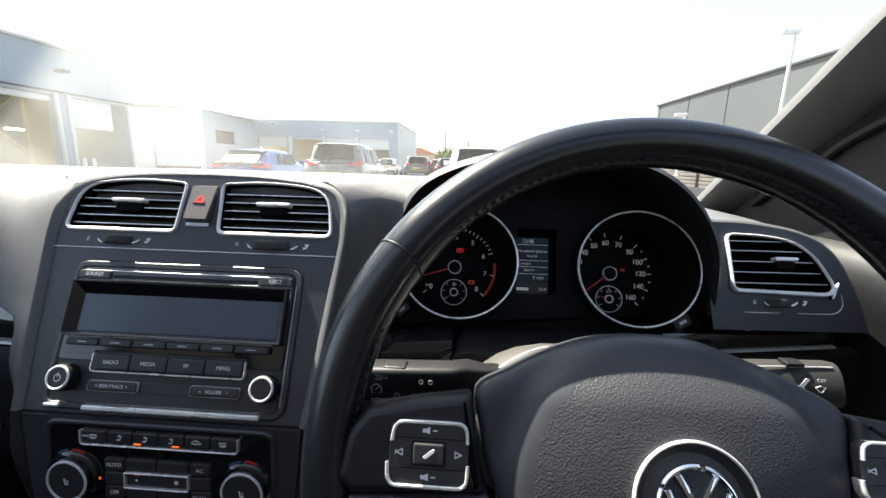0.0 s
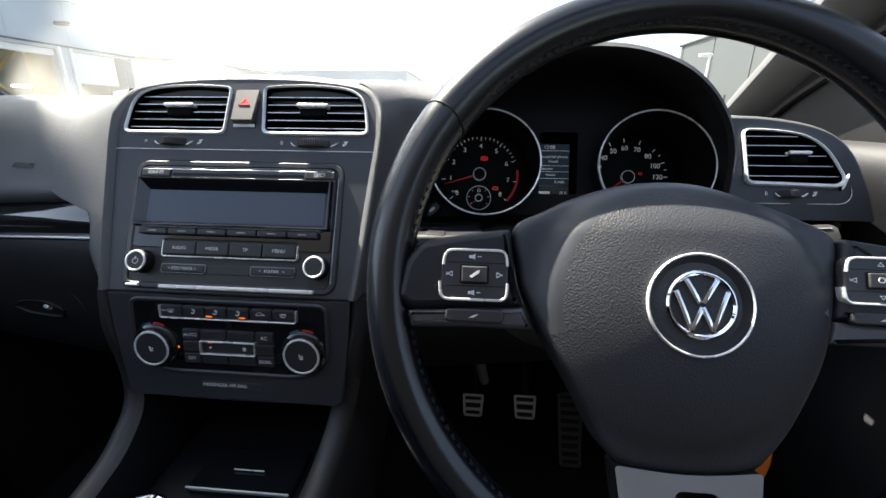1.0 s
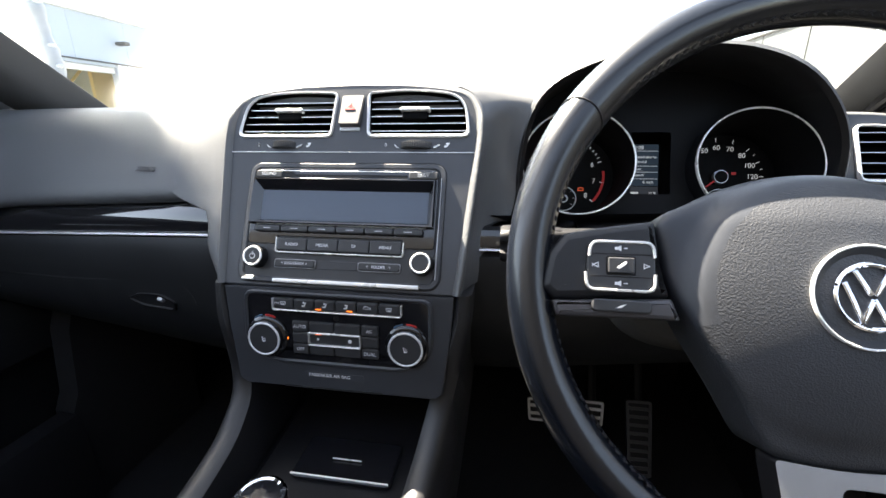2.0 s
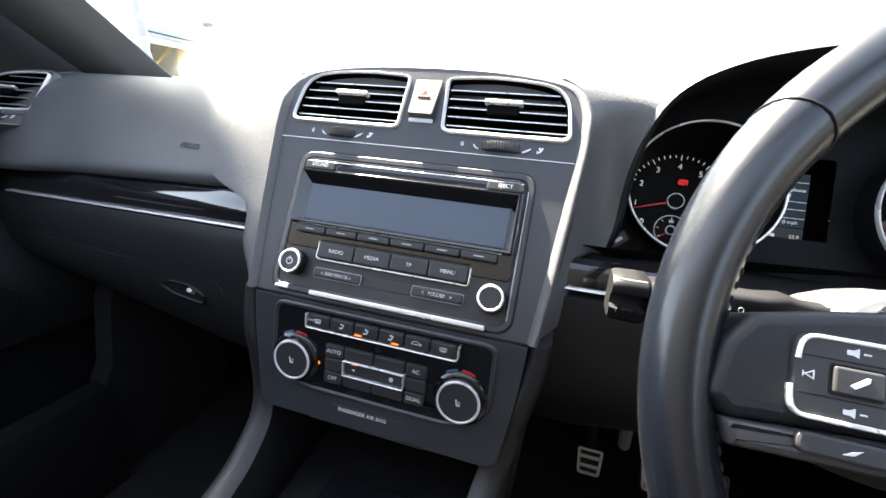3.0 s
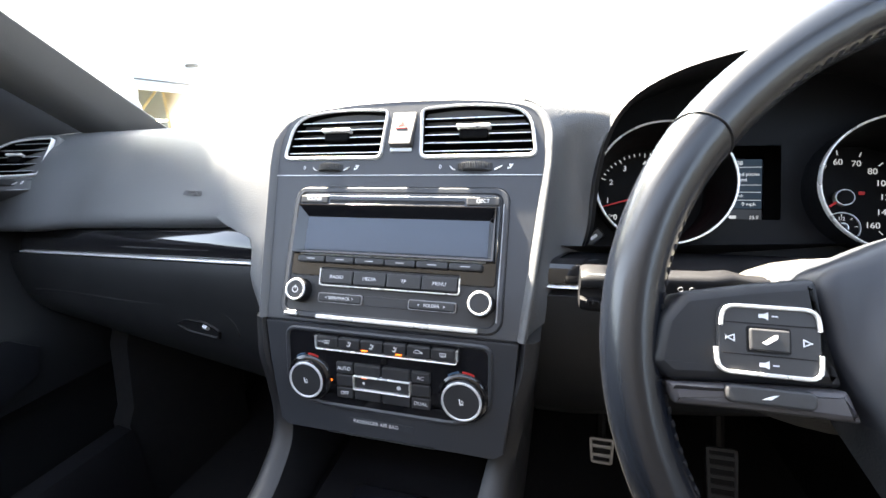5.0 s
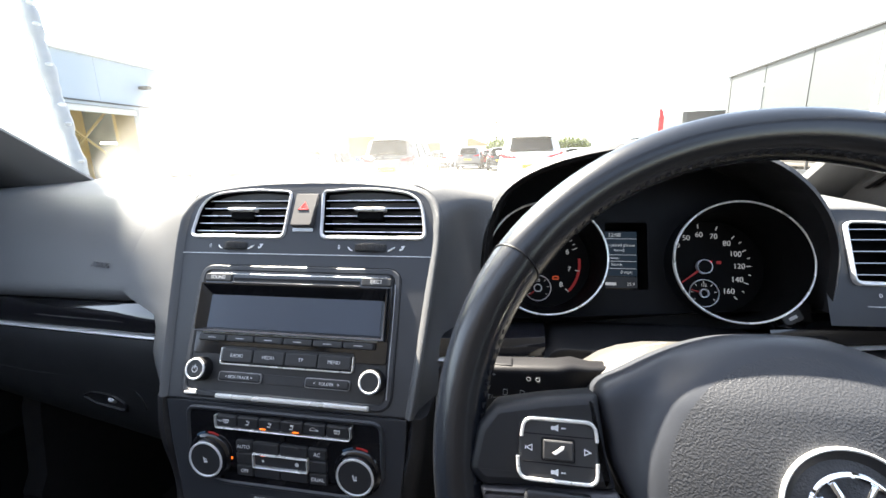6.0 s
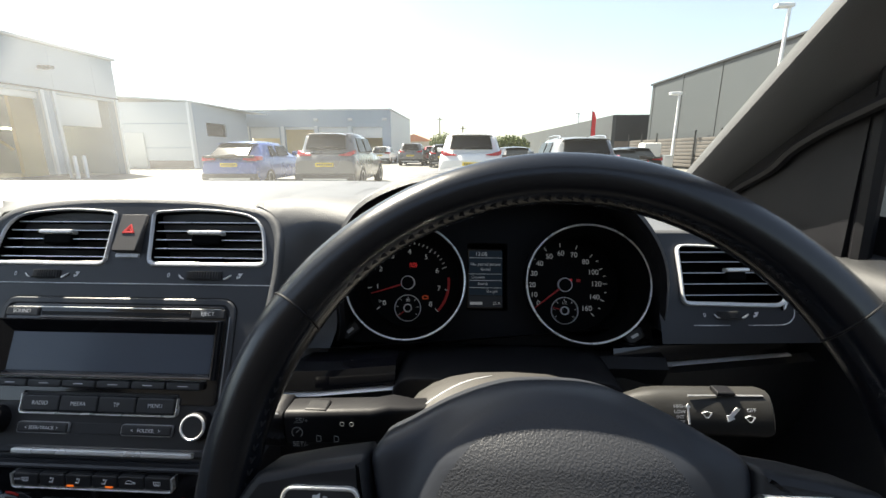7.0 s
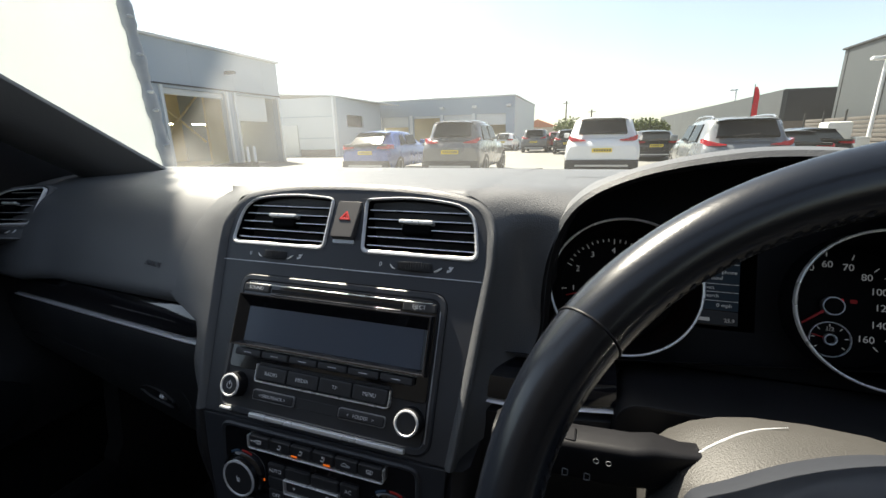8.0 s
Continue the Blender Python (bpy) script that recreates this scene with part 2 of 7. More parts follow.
# ---------- car shell ----------
PX, PY, PDX, PDY = 0.628, 0.379, -0.158, -1.591  # windscreen pillar: inner edge at z 0.97 and its run per metre of height


def pillar_at(z, side, out=0.0, back=0.0):
    return Vector((side * (PX + PDX * (z - 0.97) + out), PY + PDY * (z - 0.97) + back, z))


def windscreen_pillar(side, name):
    """Trimmed pillar: a lit front flank, a rounded edge and a broad inner flank."""
    bm = bmesh.new()
    rings = []
    for i in range(9):
        z = 0.80 + 0.66 * i / 8
        p = pillar_at(z, side)
        prof = [(0.030, 0.060), (0.003, 0.006), (0.0, -0.004), (0.002, -0.060), (0.007, -0.078), (0.018, -0.094), (0.036, -0.104), (0.060, -0.106), (0.082, -0.092), (0.090, 0.05)]
        if side > 0:  # a flat flank towards the glass, then the rounded inner flank
            prof = [(0.060, 0.060), (0.026, 0.046), (0.020, 0.038), (0.0165, 0.028), (0.0105, -0.020), (0.0090, -0.032), (0.0120, -0.046), (0.026, -0.062), (0.055, -0.085), (0.085, -0.098), (0.100, -0.085), (0.105, 0.05)]
        prof = [(a, b * 2.6 if side < 0 and b < -0.01 else b) for a, b in prof]
        rings.append([p + Vector((side * a, b, b * -0.35)) for a, b in prof])
    loops(bm, rings, True, True, True)
    return structure(name, bm, PILLAR, "dark grey fabric-covered windscreen pillar trim", "windscreen pillar", 50)


windscreen_pillar(-1, "windscreen_pillar_1")
windscreen_pillar(1, "windscreen_pillar_2")

glass = bpy.data.materials.new("windscreen_glass")
glass.use_nodes = True
gn, gk = glass.node_tree.nodes, glass.node_tree.links
gn.remove(gn["Principled BSDF"])
clear, film, blend = gn.new("ShaderNodeBsdfTransparent"), gn.new("ShaderNodeBsdfTranslucent"), gn.new("ShaderNodeMixShader")
clear.inputs["Color"].default_value = (0.96, 0.985, 0.975, 1)
film.inputs["Color"].default_value = (0.9, 0.9, 0.88, 1)
gco, smear, gm = gn.new("ShaderNodeTexCoord"), gn.new("ShaderNodeTexNoise"), gn.new("ShaderNodeMapRange")
gmap = gn.new("ShaderNodeMapping")
gmap.inputs["Rotation"].default_value, gmap.inputs["Scale"].default_value = (0, 0, 0.7), (3.0, 0.8, 1.0)
smear.inputs["Scale"].default_value, smear.inputs["Detail"].default_value = 2.2, 5
gm.inputs["From Min"].default_value, gm.inputs["From Max"].default_value = 0.35, 0.75
gm.inputs["To Min"].default_value, gm.inputs["To Max"].default_value = 0.048, 0.120
# the film gains towards the left, standing in for the sun's veiling glare
gsep, gside, gmul = gn.new("ShaderNodeSeparateXYZ"), gn.new("ShaderNodeMapRange"), gn.new("ShaderNodeMath")
gside.inputs["From Min"].default_value, gside.inputs["From Max"].default_value = -0.45, 0.35
gside.inputs["To Min"].default_value, gside.inputs["To Max"].default_value = 1.0, 0.16
gmul.operation = "MULTIPLY"
gk.new(gco.outputs["Object"], gmap.inputs["Vector"])
gk.new(gmap.outputs["Vector"], smear.inputs["Vector"])
gk.new(smear.outputs["Fac"], gm.inputs["Value"])
gk.new(gco.outputs["Object"], gsep.inputs["Vector"])
gk.new(gsep.outputs["X"], gside.inputs["Value"])
gk.new(gm.outputs["Result"], gmul.inputs[0])
gk.new(gside.outputs["Result"], gmul.inputs[1])
# the wipers leave the outer corner cleaner: its edge runs slanting up the glass
gline, gedge, gclean = gn.new("ShaderNodeMath"), gn.new("ShaderNodeMapRange"), gn.new("ShaderNodeMath")
gline.operation, gclean.operation, gedge.interpolation_type = "MULTIPLY_ADD", "MULTIPLY", "SMOOTHSTEP"
gline.inputs[1].default_value = -1.9
gedge.inputs["From Min"].default_value, gedge.inputs["From Max"].default_value = -2.515, -2.465
gedge.inputs["To Min"].default_value, gedge.inputs["To Max"].default_value = 0.12, 1.0
gk.new(gsep.outputs["Z"], gline.inputs[0])
gk.new(gsep.outputs["X"], gline.inputs[2])
gk.new(gline.outputs["Value"], gedge.inputs["Value"])
gk.new(gmul.outputs["Value"], gclean.inputs[0])
gk.new(gedge.outputs["Result"], gclean.inputs[1])
gk.new(gclean.outputs["Value"], blend.inputs["Fac"])
gk.new(clear.outputs["BSDF"], blend.inputs[1])
gk.new(film.outputs["BSDF"], blend.inputs[2])
gk.new(blend.outputs["Shader"], gn["Material Output"].inputs["Surface"])
bm = bmesh.new()
rows = []
for i in range(9):
    z = 0.925 + 0.52 * i / 8
    l, r = pillar_at(z, -1, 0.02), pillar_at(z, 1, 0.02)
    rows.append([l.lerp(r, j / 16) + Vector((0, 0.24 * (1 - (2 * j / 16 - 1) ** 2), 0)) for j in range(17)])
loops(bm, rows, False)
screen = structure("windscreen", bm, glass, "clear curved windscreen with a thin film of dust and added glare haze", "windscreen")
screen.visible_shadow = False

structure("windscreen_header", block(-0.60, 0.60, -0.42, -0.33, 1.40, 1.45, 0.02), ROOFLINE, "dark header rail over the windscreen", "header rail")
structure("floor", block(-0.84, 0.74, -2.0, 0.88, 0.10, 0.16, 0.01), CARPET, "black carpeted car floor", "car floor")
structure("wall_front", block(-0.84, 0.74, 0.82, 0.88, 0.16, 0.915, 0.01), CARPET, "black carpeted bulkhead behind the dashboard", "bulkhead")
# unseen upright slab, added to keep rear skylight off the lower console
structure("rear_light_block", block(-0.84, 0.74, -0.86, -0.80, 0.10, 1.42, 0.01), CARPET, "unseen dark wall added at the cabin's rear to block light", "rear wall")


def door_card(side, name, out=0.0):
    """Inner door panel with a padded sill, an armrest and a pull."""
    t = thing(name, (side * 0.72, -0.4, 0.16), "shade-darkened moulded inner door panel with padded window sill", "door panel", kind="structure")
    prof = [(0.70, 0.16), (0.70, 0.45), (0.655, 0.50), (0.645, 0.60), (0.672, 0.66), (0.692, 0.74), (0.690, 0.80), (0.676, 0.845),
            (0.668, 0.875), (0.672, 0.900), (0.690, 0.915), (0.725, 0.918), (0.735, 0.90), (0.735, 0.16)]
    pts = smooth_line([(a, b, 0) for a, b in prof], 2)
    part("panel", stackless([[Vector((side * p.x, y, p.y)) for p in pts] for y in (-1.4, -0.8, -0.3, 0.0, 0.2, 0.5, 0.86)]), DASH_SHADED, t)
    part("armrest", block(min(side * 0.60, side * 0.69), max(side * 0.60, side * 0.69), -0.9, -0.35, 0.60, 0.68, 0.02), DASH_SHADED, t)
    part("inner_handle", tube([(side * 0.672, -0.16, 0.80), (side * 0.648, -0.12, 0.80), (side * 0.648, -0.03, 0.80), (side * 0.676, 0.0, 0.80)], 0.007, 8), CHROME, t, "chrome door handle")
    part("quarter_panel", plate([(0.139, 0.90), (0.42, 0.90), (0.30, 1.01), (0.142, 1.085)] if side > 0 else [(0.0, 0.90), (0.42, 0.90), (0.30, 1.01), (0.0, 1.20)], 0, 0.02, 0.004, frame3((side * 0.70 + (0.01 if side < 0 else -0.01), 0, 0), (0, 1, 0), (0, 0, 1))), BLACK, t, "black triangular mirror mount")
    part("window_frame", tube([(side * 0.702, 0.132, 0.90), (side * 0.699, 0.137, 1.03), (side * 0.697, 0.139, 1.12)], 0.009, 8), BLACK, t)
    if side > 0:
        part("door_seal", tube(smooth_line([(0.684, 0.345, 0.945), (0.684, 0.304, 0.971), (0.684, 0.248, 0.999), (0.683, 0.219, 1.022), (0.682, 0.180, 1.042), (0.680, 0.142, 1.056), (0.676, 0.06, 1.085)], 4), 0.0065, 8), BLACK, t, "black rubber door seal")
    t.location.x += side * out
    return t


door1 = door_card(-1, "door_1", 0.09)
part("pocket_panel", plate([(-0.30, 0.46), (0.055, 0.528), (0.109, 0.551), (0.123, 0.598), (0.084, 0.630), (-0.30, 0.68)], 0, 0.006, 0.002, frame3((-0.731, 0, 0), (0, 1, 0), (0, 0, 1))), HUB_S, door1, "smooth dark pocket panel")
structure("door_sill", stackless([[Vector((x, y, z)) for x, z in ((-0.72, 0.16), (-0.72, 0.372), (-0.70, 0.385), (-0.665, 0.380), (-0.655, 0.355), (-0.65, 0.16))] for y in (-0.78, -0.3, 0.12, 0.19)]), BLACK, "dark plastic door sill trim", "door sill")
structure("kick_panel", stackless([[Vector((x, y, z)) for y, z in ((0.20, 0.16), (0.195, 0.383), (0.212, 0.415), (0.229, 0.548), (0.26, 0.62), (0.50, 0.62), (0.50, 0.16))] for x in (-0.72, -0.675)]), CARPET, "dark footwell side panel", "footwell panel")
door_card(1, "door_2")


# ---------- dashboard ----------
def y_face(x):
    return 0.028 + 0.20 * max(0.0, abs(x) - 0.17)


def drop(x):
    """The passenger side's lines fall a little towards the door."""
    return 0.08 * max(0.0, -x - 0.17)


def pad_section(x):
    f = min(1.0, max(0.0, (-x - 0.56) / 0.08))
    g = 0.020 * max(0.0, (x + 0.230) / 0.065) ** 2  # beside the console the lower face turns away forwards
    y0, k = y_face(x) - 0.022 * f * f * (3 - 2 * f), drop(x)
    pts = [(0.84, 0.915), (0.62, 0.953), (0.45, 0.9665), (0.32, 0.9650), (y0 + 0.130, 0.958), (y0 + 0.088, 0.946), (y0 + 0.060 + g * 0.4, 0.924), (y0 + 0.036 + g, 0.899 - k * 0.4),
           (y0 + 0.020 + g, 0.878 - k * 0.8), (y0 + 0.012 + g, 0.865 - k), (y0 + 0.012 + g, 0.856 - k), (y0 + 0.018 + g, 0.850 - k), (y0 + 0.035 + g, 0.8475 - k)]
    return [Vector((x, p.x, p.y)) for p in smooth_line([(a, b, 0) for a, b in pts], 3)]


def mid_section(x):
    pts = [(0.84, 0.915), (0.62, 0.953), (0.45, 0.967), (0.30, 0.973), (0.20, 0.976), (0.15, 0.976), (0.12, 0.976), (0.098, 0.974), (0.092, 0.968), (0.09, 0.95), (0.09, 0.93), (0.09, 0.90)]
    return [Vector((x, p.x, p.y)) for p in smooth_line([(a, b, 0) for a, b in pts], 3)]


def low_section(x):
    y0 = y_face(x)
    pts = [(y0 + 0.004, 0.810), (y0, 0.795), (y0 - 0.001, 0.765), (y0 + 0.000, 0.750), (y0 + 0.0005, 0.742), (y0 + 0.001, 0.734), (y0 + 0.004, 0.71), (y0 + 0.014, 0.68), (y0 + 0.05, 0.63), (y0 + 0.14, 0.58), (y0 + 0.30, 0.55)]
    return [Vector((x, p.x, p.y - drop(x) * max(0, (p.y - 0.6) / 0.21))) for p in smooth_line([(a, b, 0) for a, b in pts], 2)]


dash = thing("dashboard", (0, 0.5, 0.55), "dark grey soft-grained dashboard with gloss black inlay", "dashboard")
xs = [-0.80 + 0.652 * i / 16 for i in range(17)]
part("passenger_pad", sheet([pad_section(x) for x in xs + [-0.142]]), DASH, dash, "sunlit pebble-grained soft dashboard pad")
side_pts = [(0.84, 0.915), (0.62, 0.953), (0.45, 0.967), (0.30, 0.970), (0.18, 0.968), (0.135, 0.955), (0.108, 0.930), (0.093, 0.898), (0.083, 0.865), (0.075, 0.835), (0.066, 0.80), (0.06, 0.76)]
side_curve = smooth_line([(a, b, 0) for a, b in side_pts], 3)
rows = []
for x, f in ((-0.165, 1.0), (-0.152, 0.75), (-0.138, 0.3), (-0.12, 0.05), (-0.08, 0), (-0.04, 0), (0, 0), (0.04, 0), (0.08, 0), (0.105, 0.0), (0.118, 0.02), (0.128, 0.08)):
    rows.append([p.lerp(Vector((x, q.x, q.y)), f) for p, q in zip(mid_section(x), side_curve)])
part("centre_pad", sheet(rows), DASH, dash)
part("rear_pad", sheet([[Vector((x, y, z)) for y, z in ((0.84, 0.9145), (0.62, 0.9525), (0.45, 0.9668), (0.30, 0.9727), (0.20, 0.9756), (0.15, 0.9750), (0.130, 0.9730), (0.116, 0.9660))] for x in (0.116, 0.15, 0.175, 0.19)]), DASH, dash)
part("rear_pad", sheet([[Vector((x + f * (y - 0.116), y, z)) for y, z in ((0.30, 0.9723), (0.235, 0.9742), (0.20, 0.9752), (0.15, 0.9748), (0.130, 0.9728), (0.116, 0.9658))] for x, f in ((0.188, 0), (0.200, 0.15), (0.206, 0.32))]), DASH, dash)
part("rear_pad", sheet([[Vector((x, y, z - k * min(1.0, (0.84 - y) / 0.3))) for y, z in ((0.84, 0.9145), (0.62, 0.9525), (0.45, 0.9668), (0.36, 0.9705), (0.30, 0.9727), (0.235, 0.9745))] for x, k in ((0.19, 0), (0.25, 0), (0.33, 0), (0.41, 0.004), (0.46, 0.014), (0.50, 0.026), (0.53, 0.032))]), DASH, dash)


def strip_along(xs, prof):
    """A solid moulding that follows the dashboard's face; prof: (depth, z) round it."""
    rings = [[Vector((x, y_face(x) + d, z - drop(x))) for d, z in prof] for x in xs]
    return stackless(rings)


gloss_prof = [(0.034, 0.853), (0.024, 0.8515), (0.017, 0.847), (0.010, 0.834), (0.005, 0.820), (0.006, 0.8165), (0.02, 0.815)]
line_prof = [(0.02, 0.8150), (0.0025, 0.8148), (0.0018, 0.8135), (0.0028, 0.8120), (0.02, 0.812)]
inlay_x = [-0.140 - 0.600 * i / 12 for i in range(13)]
part("inlay", strip_along(inlay_x, gloss_prof), GLOSS, dash, "piano black glossy inlay strip")
part("inlay_line", strip_along(inlay_x, line_prof), SILVER, dash, "thin satin silver line")
part("glovebox", sheet([low_section(x) for x in xs]), DASH_SHADED, dash, "shade-darkened glovebox lid with a thin seam")
lid_line = smooth_line([(x, y_face(x) + 0.0012, z) for x, z in ((-0.72, 0.703), (-0.62, 0.7147), (-0.441, 0.7274), (-0.302, 0.7419), (-0.243, 0.7473), (-0.2205, 0.7445), (-0.208, 0.7368), (-0.203, 0.722))], 5)
part("lid_edge", tube(lid_line, 0.0011, 8), DASH_SHADED, dash, "rounded upper edge of the glovebox lid")
part("lid_gap", tube([p + Vector((0, 0.0002, -0.0022)) for p in lid_line], 0.0010, 6), BLACK, dash)
gl = part("glovebox_latch", stack(rpoly([(-0.058, -0.004), (-0.030, -0.012), (0.030, -0.010), (0.036, 0.004), (0.010, 0.012), (-0.030, 0.008)], 0.008, 4), [(-0.001, -0.004), (0, 0.003), (0.002, 0.003), (0.004, -0.001)], frame3((-0.272, 0.0515, 0.7165), (1, -0.2, 0), (0, -0.15, 1))), BLACK, dash, "recessed black latch")
part("latch_lever", plate(rrect(-0.005, 0.005, -0.003, 0.003, 0.0028), 0, 0.006, 0.002, frame3((-0.2615, 0.0485, 0.7190), (1, -0.2, 0), (0, 0.9, 1))), SILVER_D, gl)
AIR = frame3((-0.27, y_face(-0.27) + 0.0250, 0.883), (1, -0.2, 0), (0, 0.75, 1))
lettering("AIRBAG", 0.0095, AIR, DASH, dash, "airbag_lettering", 0.0006)

rows = []
pad_line = pad_section(-0.23)
for i in range(18):
    z = 0.775 + 0.1895 * i / 17
    py = next((p.y + (q.y - p.y) * (p.z - z) / max(1e-6, p.z - q.z) for p, q in zip(pad_line[8:], pad_line[9:]) if q.z <= z <= p.z), 0.046)
    py = min(py, 0.168)
    wide = min(1.0, max(0.0, (z - 0.838) / 0.024))
    wide = wide * wide * (3 - 2 * wide)
    yc = 0.0045 + 0.484 * (z - 0.80)
    xe = 0.1235 + 0.015 * min(1, (z - 0.7725) / 0.13) - 0.010 * max(0, (z - 0.940) / 0.0245) ** 2
    s0, e0 = Vector((-xe - 0.0050, yc + 0.0022, z)), Vector((-xe - 0.011 - 0.016 * min(1.0, (z - 0.775) / 0.03), yc + 0.006, z)).lerp(Vector((-0.230, py + 0.0010, min(z, 0.9588))), wide)
    c0 = s0.lerp(e0, 0.45) + Vector((0, 0.004 * wide - 0.003 * (1 - wide), 0))
    row = [s0 * (1 - u) ** 2 + c0 * 2 * u * (1 - u) + e0 * u * u for u in [j / 12 for j in range(13)]]
    rows.append(row + [e0 + Vector((-0.004, 0.012, 0)), e0 + Vector((-0.005, 0.035, 0))])
last = rows[-1]
for z, g in ((0.9690, 0.4), (0.9730, 0.9)):
    rows.append([Vector((p.x, p.y + max(0.0, 0.170 - p.y) * g, z - (0.010 * min(1, j / 12) + (0.008 if j > 12 else 0)) * g)) for j, p in enumerate(last)])
part("left_hollow", sheet(rows), DASH, dash, "grained hollow beside the console", 70)

# ---------- binnacle hood and driver's lower panel ----------
HOOD = [(0.172, 0.826), (0.176, 0.845), (0.178, 0.90), (0.187, 0.945), (0.207, 0.974), (0.245, 0.994), (0.295, 1.006), (0.340, 1.010), (0.392, 1.006), (0.442, 0.988), (0.480, 0.955), (0.504, 0.910), (0.512, 0.845)]
hood_line = smooth_line([(a, 0, b) for a, b in HOOD], 4)
hc = Vector((0.342, 0, 0.88))


def hood_ring(y, grow, drop=0.0, lean=0.0):
    out = []
    for p in hood_line:
        d = (p - hc)
        n = d.normalized()
        q = p + n * grow
        out.append(Vector((q.x, y + lean * (q.z - 0.9), q.z - drop * max(0, (q.z - 0.86) / 0.15))))
    return out


bm = bmesh.new()
loops(bm, [hood_ring(0.30, 0.03, 0.075), hood_ring(0.24, 0.012, 0.035), hood_ring(0.17, 0.004, 0.012), hood_ring(0.115, 0.0, 0.0, -0.12), hood_ring(0.100, -0.002, 0, -0.12), hood_ring(0.096, -0.006, 0, -0.12)], False)
hood = part("binnacle_hood", bm, DASH, dash, "arched grained hood over the instruments")
bm = bmesh.new()
loops(bm, [hood_ring(0.096, -0.006, 0, -0.12), hood_ring(0.100, -0.010, 0, -0.12), hood_ring(0.15, -0.013, 0.002), hood_ring(0.21, -0.018, 0.008)], False)
part("hood_lining", bm, BLACK, hood, "black inner lining of the hood")


crest = ((0.127, 0.773), (0.133, 0.80), (0.1385, 0.84), (0.142, 0.88), (0.144, 0.905), (0.1445, 0.925), (0.142, 0.9455), (0.1315, 0.9635), (0.111, 0.9735))
ends = ((0.158, 0.060, 0.773), (0.162, 0.066, 0.80), (0.178, 0.100, 0.842), (0.1795, 0.096, 0.88), (0.1815, 0.093, 0.905), (0.187, 0.0915, 0.93), (0.198, 0.097, 0.957), (0.205, 0.128, 0.9725), (0.165, 0.160, 0.9754))
bulge = ((0, 0.012, 0), (0, 0.014, 0), (-0.002, 0.030, 0), (-0.003, 0.036, 0), (-0.003, 0.034, 0), (-0.003, 0.026, 0.003), (-0.004, 0.012, 0.006), (-0.008, 0.008, 0.007), (0, 0.006, 0.004))
starts = smooth_line([(x, 0.0045 + 0.484 * (z - 0.80) + 0.0022, z) for x, z in crest], 4)
rows = []
for s0, e0, c1 in zip(starts, smooth_line(ends, 4), smooth_line(bulge, 4)):
    c0 = s0.lerp(e0, 0.35) + c1
    rows.append([s0 * (1 - u) ** 2 + c0 * 2 * u * (1 - u) + e0 * u * u for u in [j / 14 for j in range(15)]])
part("saddle", sheet(rows), DASH, dash, "grained hollow between console and instrument hood", 70)

low_x = [0.135, 0.18, 0.25, 0.32, 0.39, 0.46, 0.53, 0.60, 0.70]
bm = sheet([[Vector((x, y_face(x) + d, z)) for d, z in ((0.10, 0.800), (0.060, 0.826), (0.050, 0.833), (0.040, 0.8375))] for x in low_x])
part("driver_ledge", bm, BLACK, dash)
for a, b in ((0.142, 0.245), (0.460, 0.66)):
    xs2 = [a + (b - a) * i / 6 for i in range(7)]
    part("driver_inlay", strip_along(xs2, [(0.050, 0.8290), (0.026, 0.8285), (0.019, 0.826), (0.0145, 0.818), (0.012, 0.810), (0.03, 0.809)]), GLOSS, dash, "piano black glossy inlay strip")
    part("driver_inlay_line", strip_along(xs2, [(0.03, 0.8080), (0.011, 0.8078), (0.009, 0.8066), (0.011, 0.8054), (0.03, 0.805)]), SILVER, dash, "thin satin silver line")
bm = sheet([[Vector((x, y_face(x) + d, z)) for d, z in ((0.02, 0.803), (0.008, 0.799), (0.005, 0.77), (0.012, 0.72), (0.04, 0.66), (0.10, 0.61), (0.26, 0.58))] for x in low_x])
part("column_cover", stack(rpoly([(0.240, 0.755), (0.456, 0.755), (0.452, 0.824), (0.244, 0.824)], [0.004, 0.004, 0.022, 0.022], 6), [(0, -0.11), (0, -0.046), (0.001, -0.0445), (0.003, -0.044)], frame3((0, 0, 0), (1, 0, 0), (0, 0, 1))), BLACK, dash, "black cover round the steering column")
part("knee_panel", bm, DASH_SHADED, dash, "shade-darkened lower panel above the pedals")

# ---------- centre console ----------
CON = frame3((0, 0.0045, 0.80), (1, 0, 0), (0, 0.484, 1))
LOW = frame3((0, -0.009, 0.772), (1, 0, 0), (0, 0.12, 1))


def cv(z):
    return (z - 0.80) * 1.111


def lv(z):
    return (z - 0.772) * 1.007


console = thing("centre_console", (0, 0.0, 0.30), "dark grey centre console with grained edges", "centre console")
half = [(0.1235, cv(0.7725)), (0.130, cv(0.83)), (0.1375, cv(0.905)), (0.1385, cv(0.925)), (0.137, cv(0.944)), (0.128, cv(0.9605)), (0.110, cv(0.9685)), (0.060, cv(0.9745)), (0.0, cv(0.976))]
half = [(p.x, p.y) for p in smooth_line([(a, b, 0) for a, b in half], 4)]
outl = half + mirror2(half)[1:]
vl = rpoly([(-0.1315, cv(0.9195)), (-0.0195, cv(0.9195)), (-0.0165, cv(0.9665)), (-0.070, cv(0.9700)), (-0.124, cv(0.9625))], [0.010, 0.008, 0.007, 0.03, 0.022])
bm = plate_with_holes(offset2(outl, 0.002), [offset2(vl, 0.002), offset2(mirror2(vl), 0.002)], CON, 0.0)
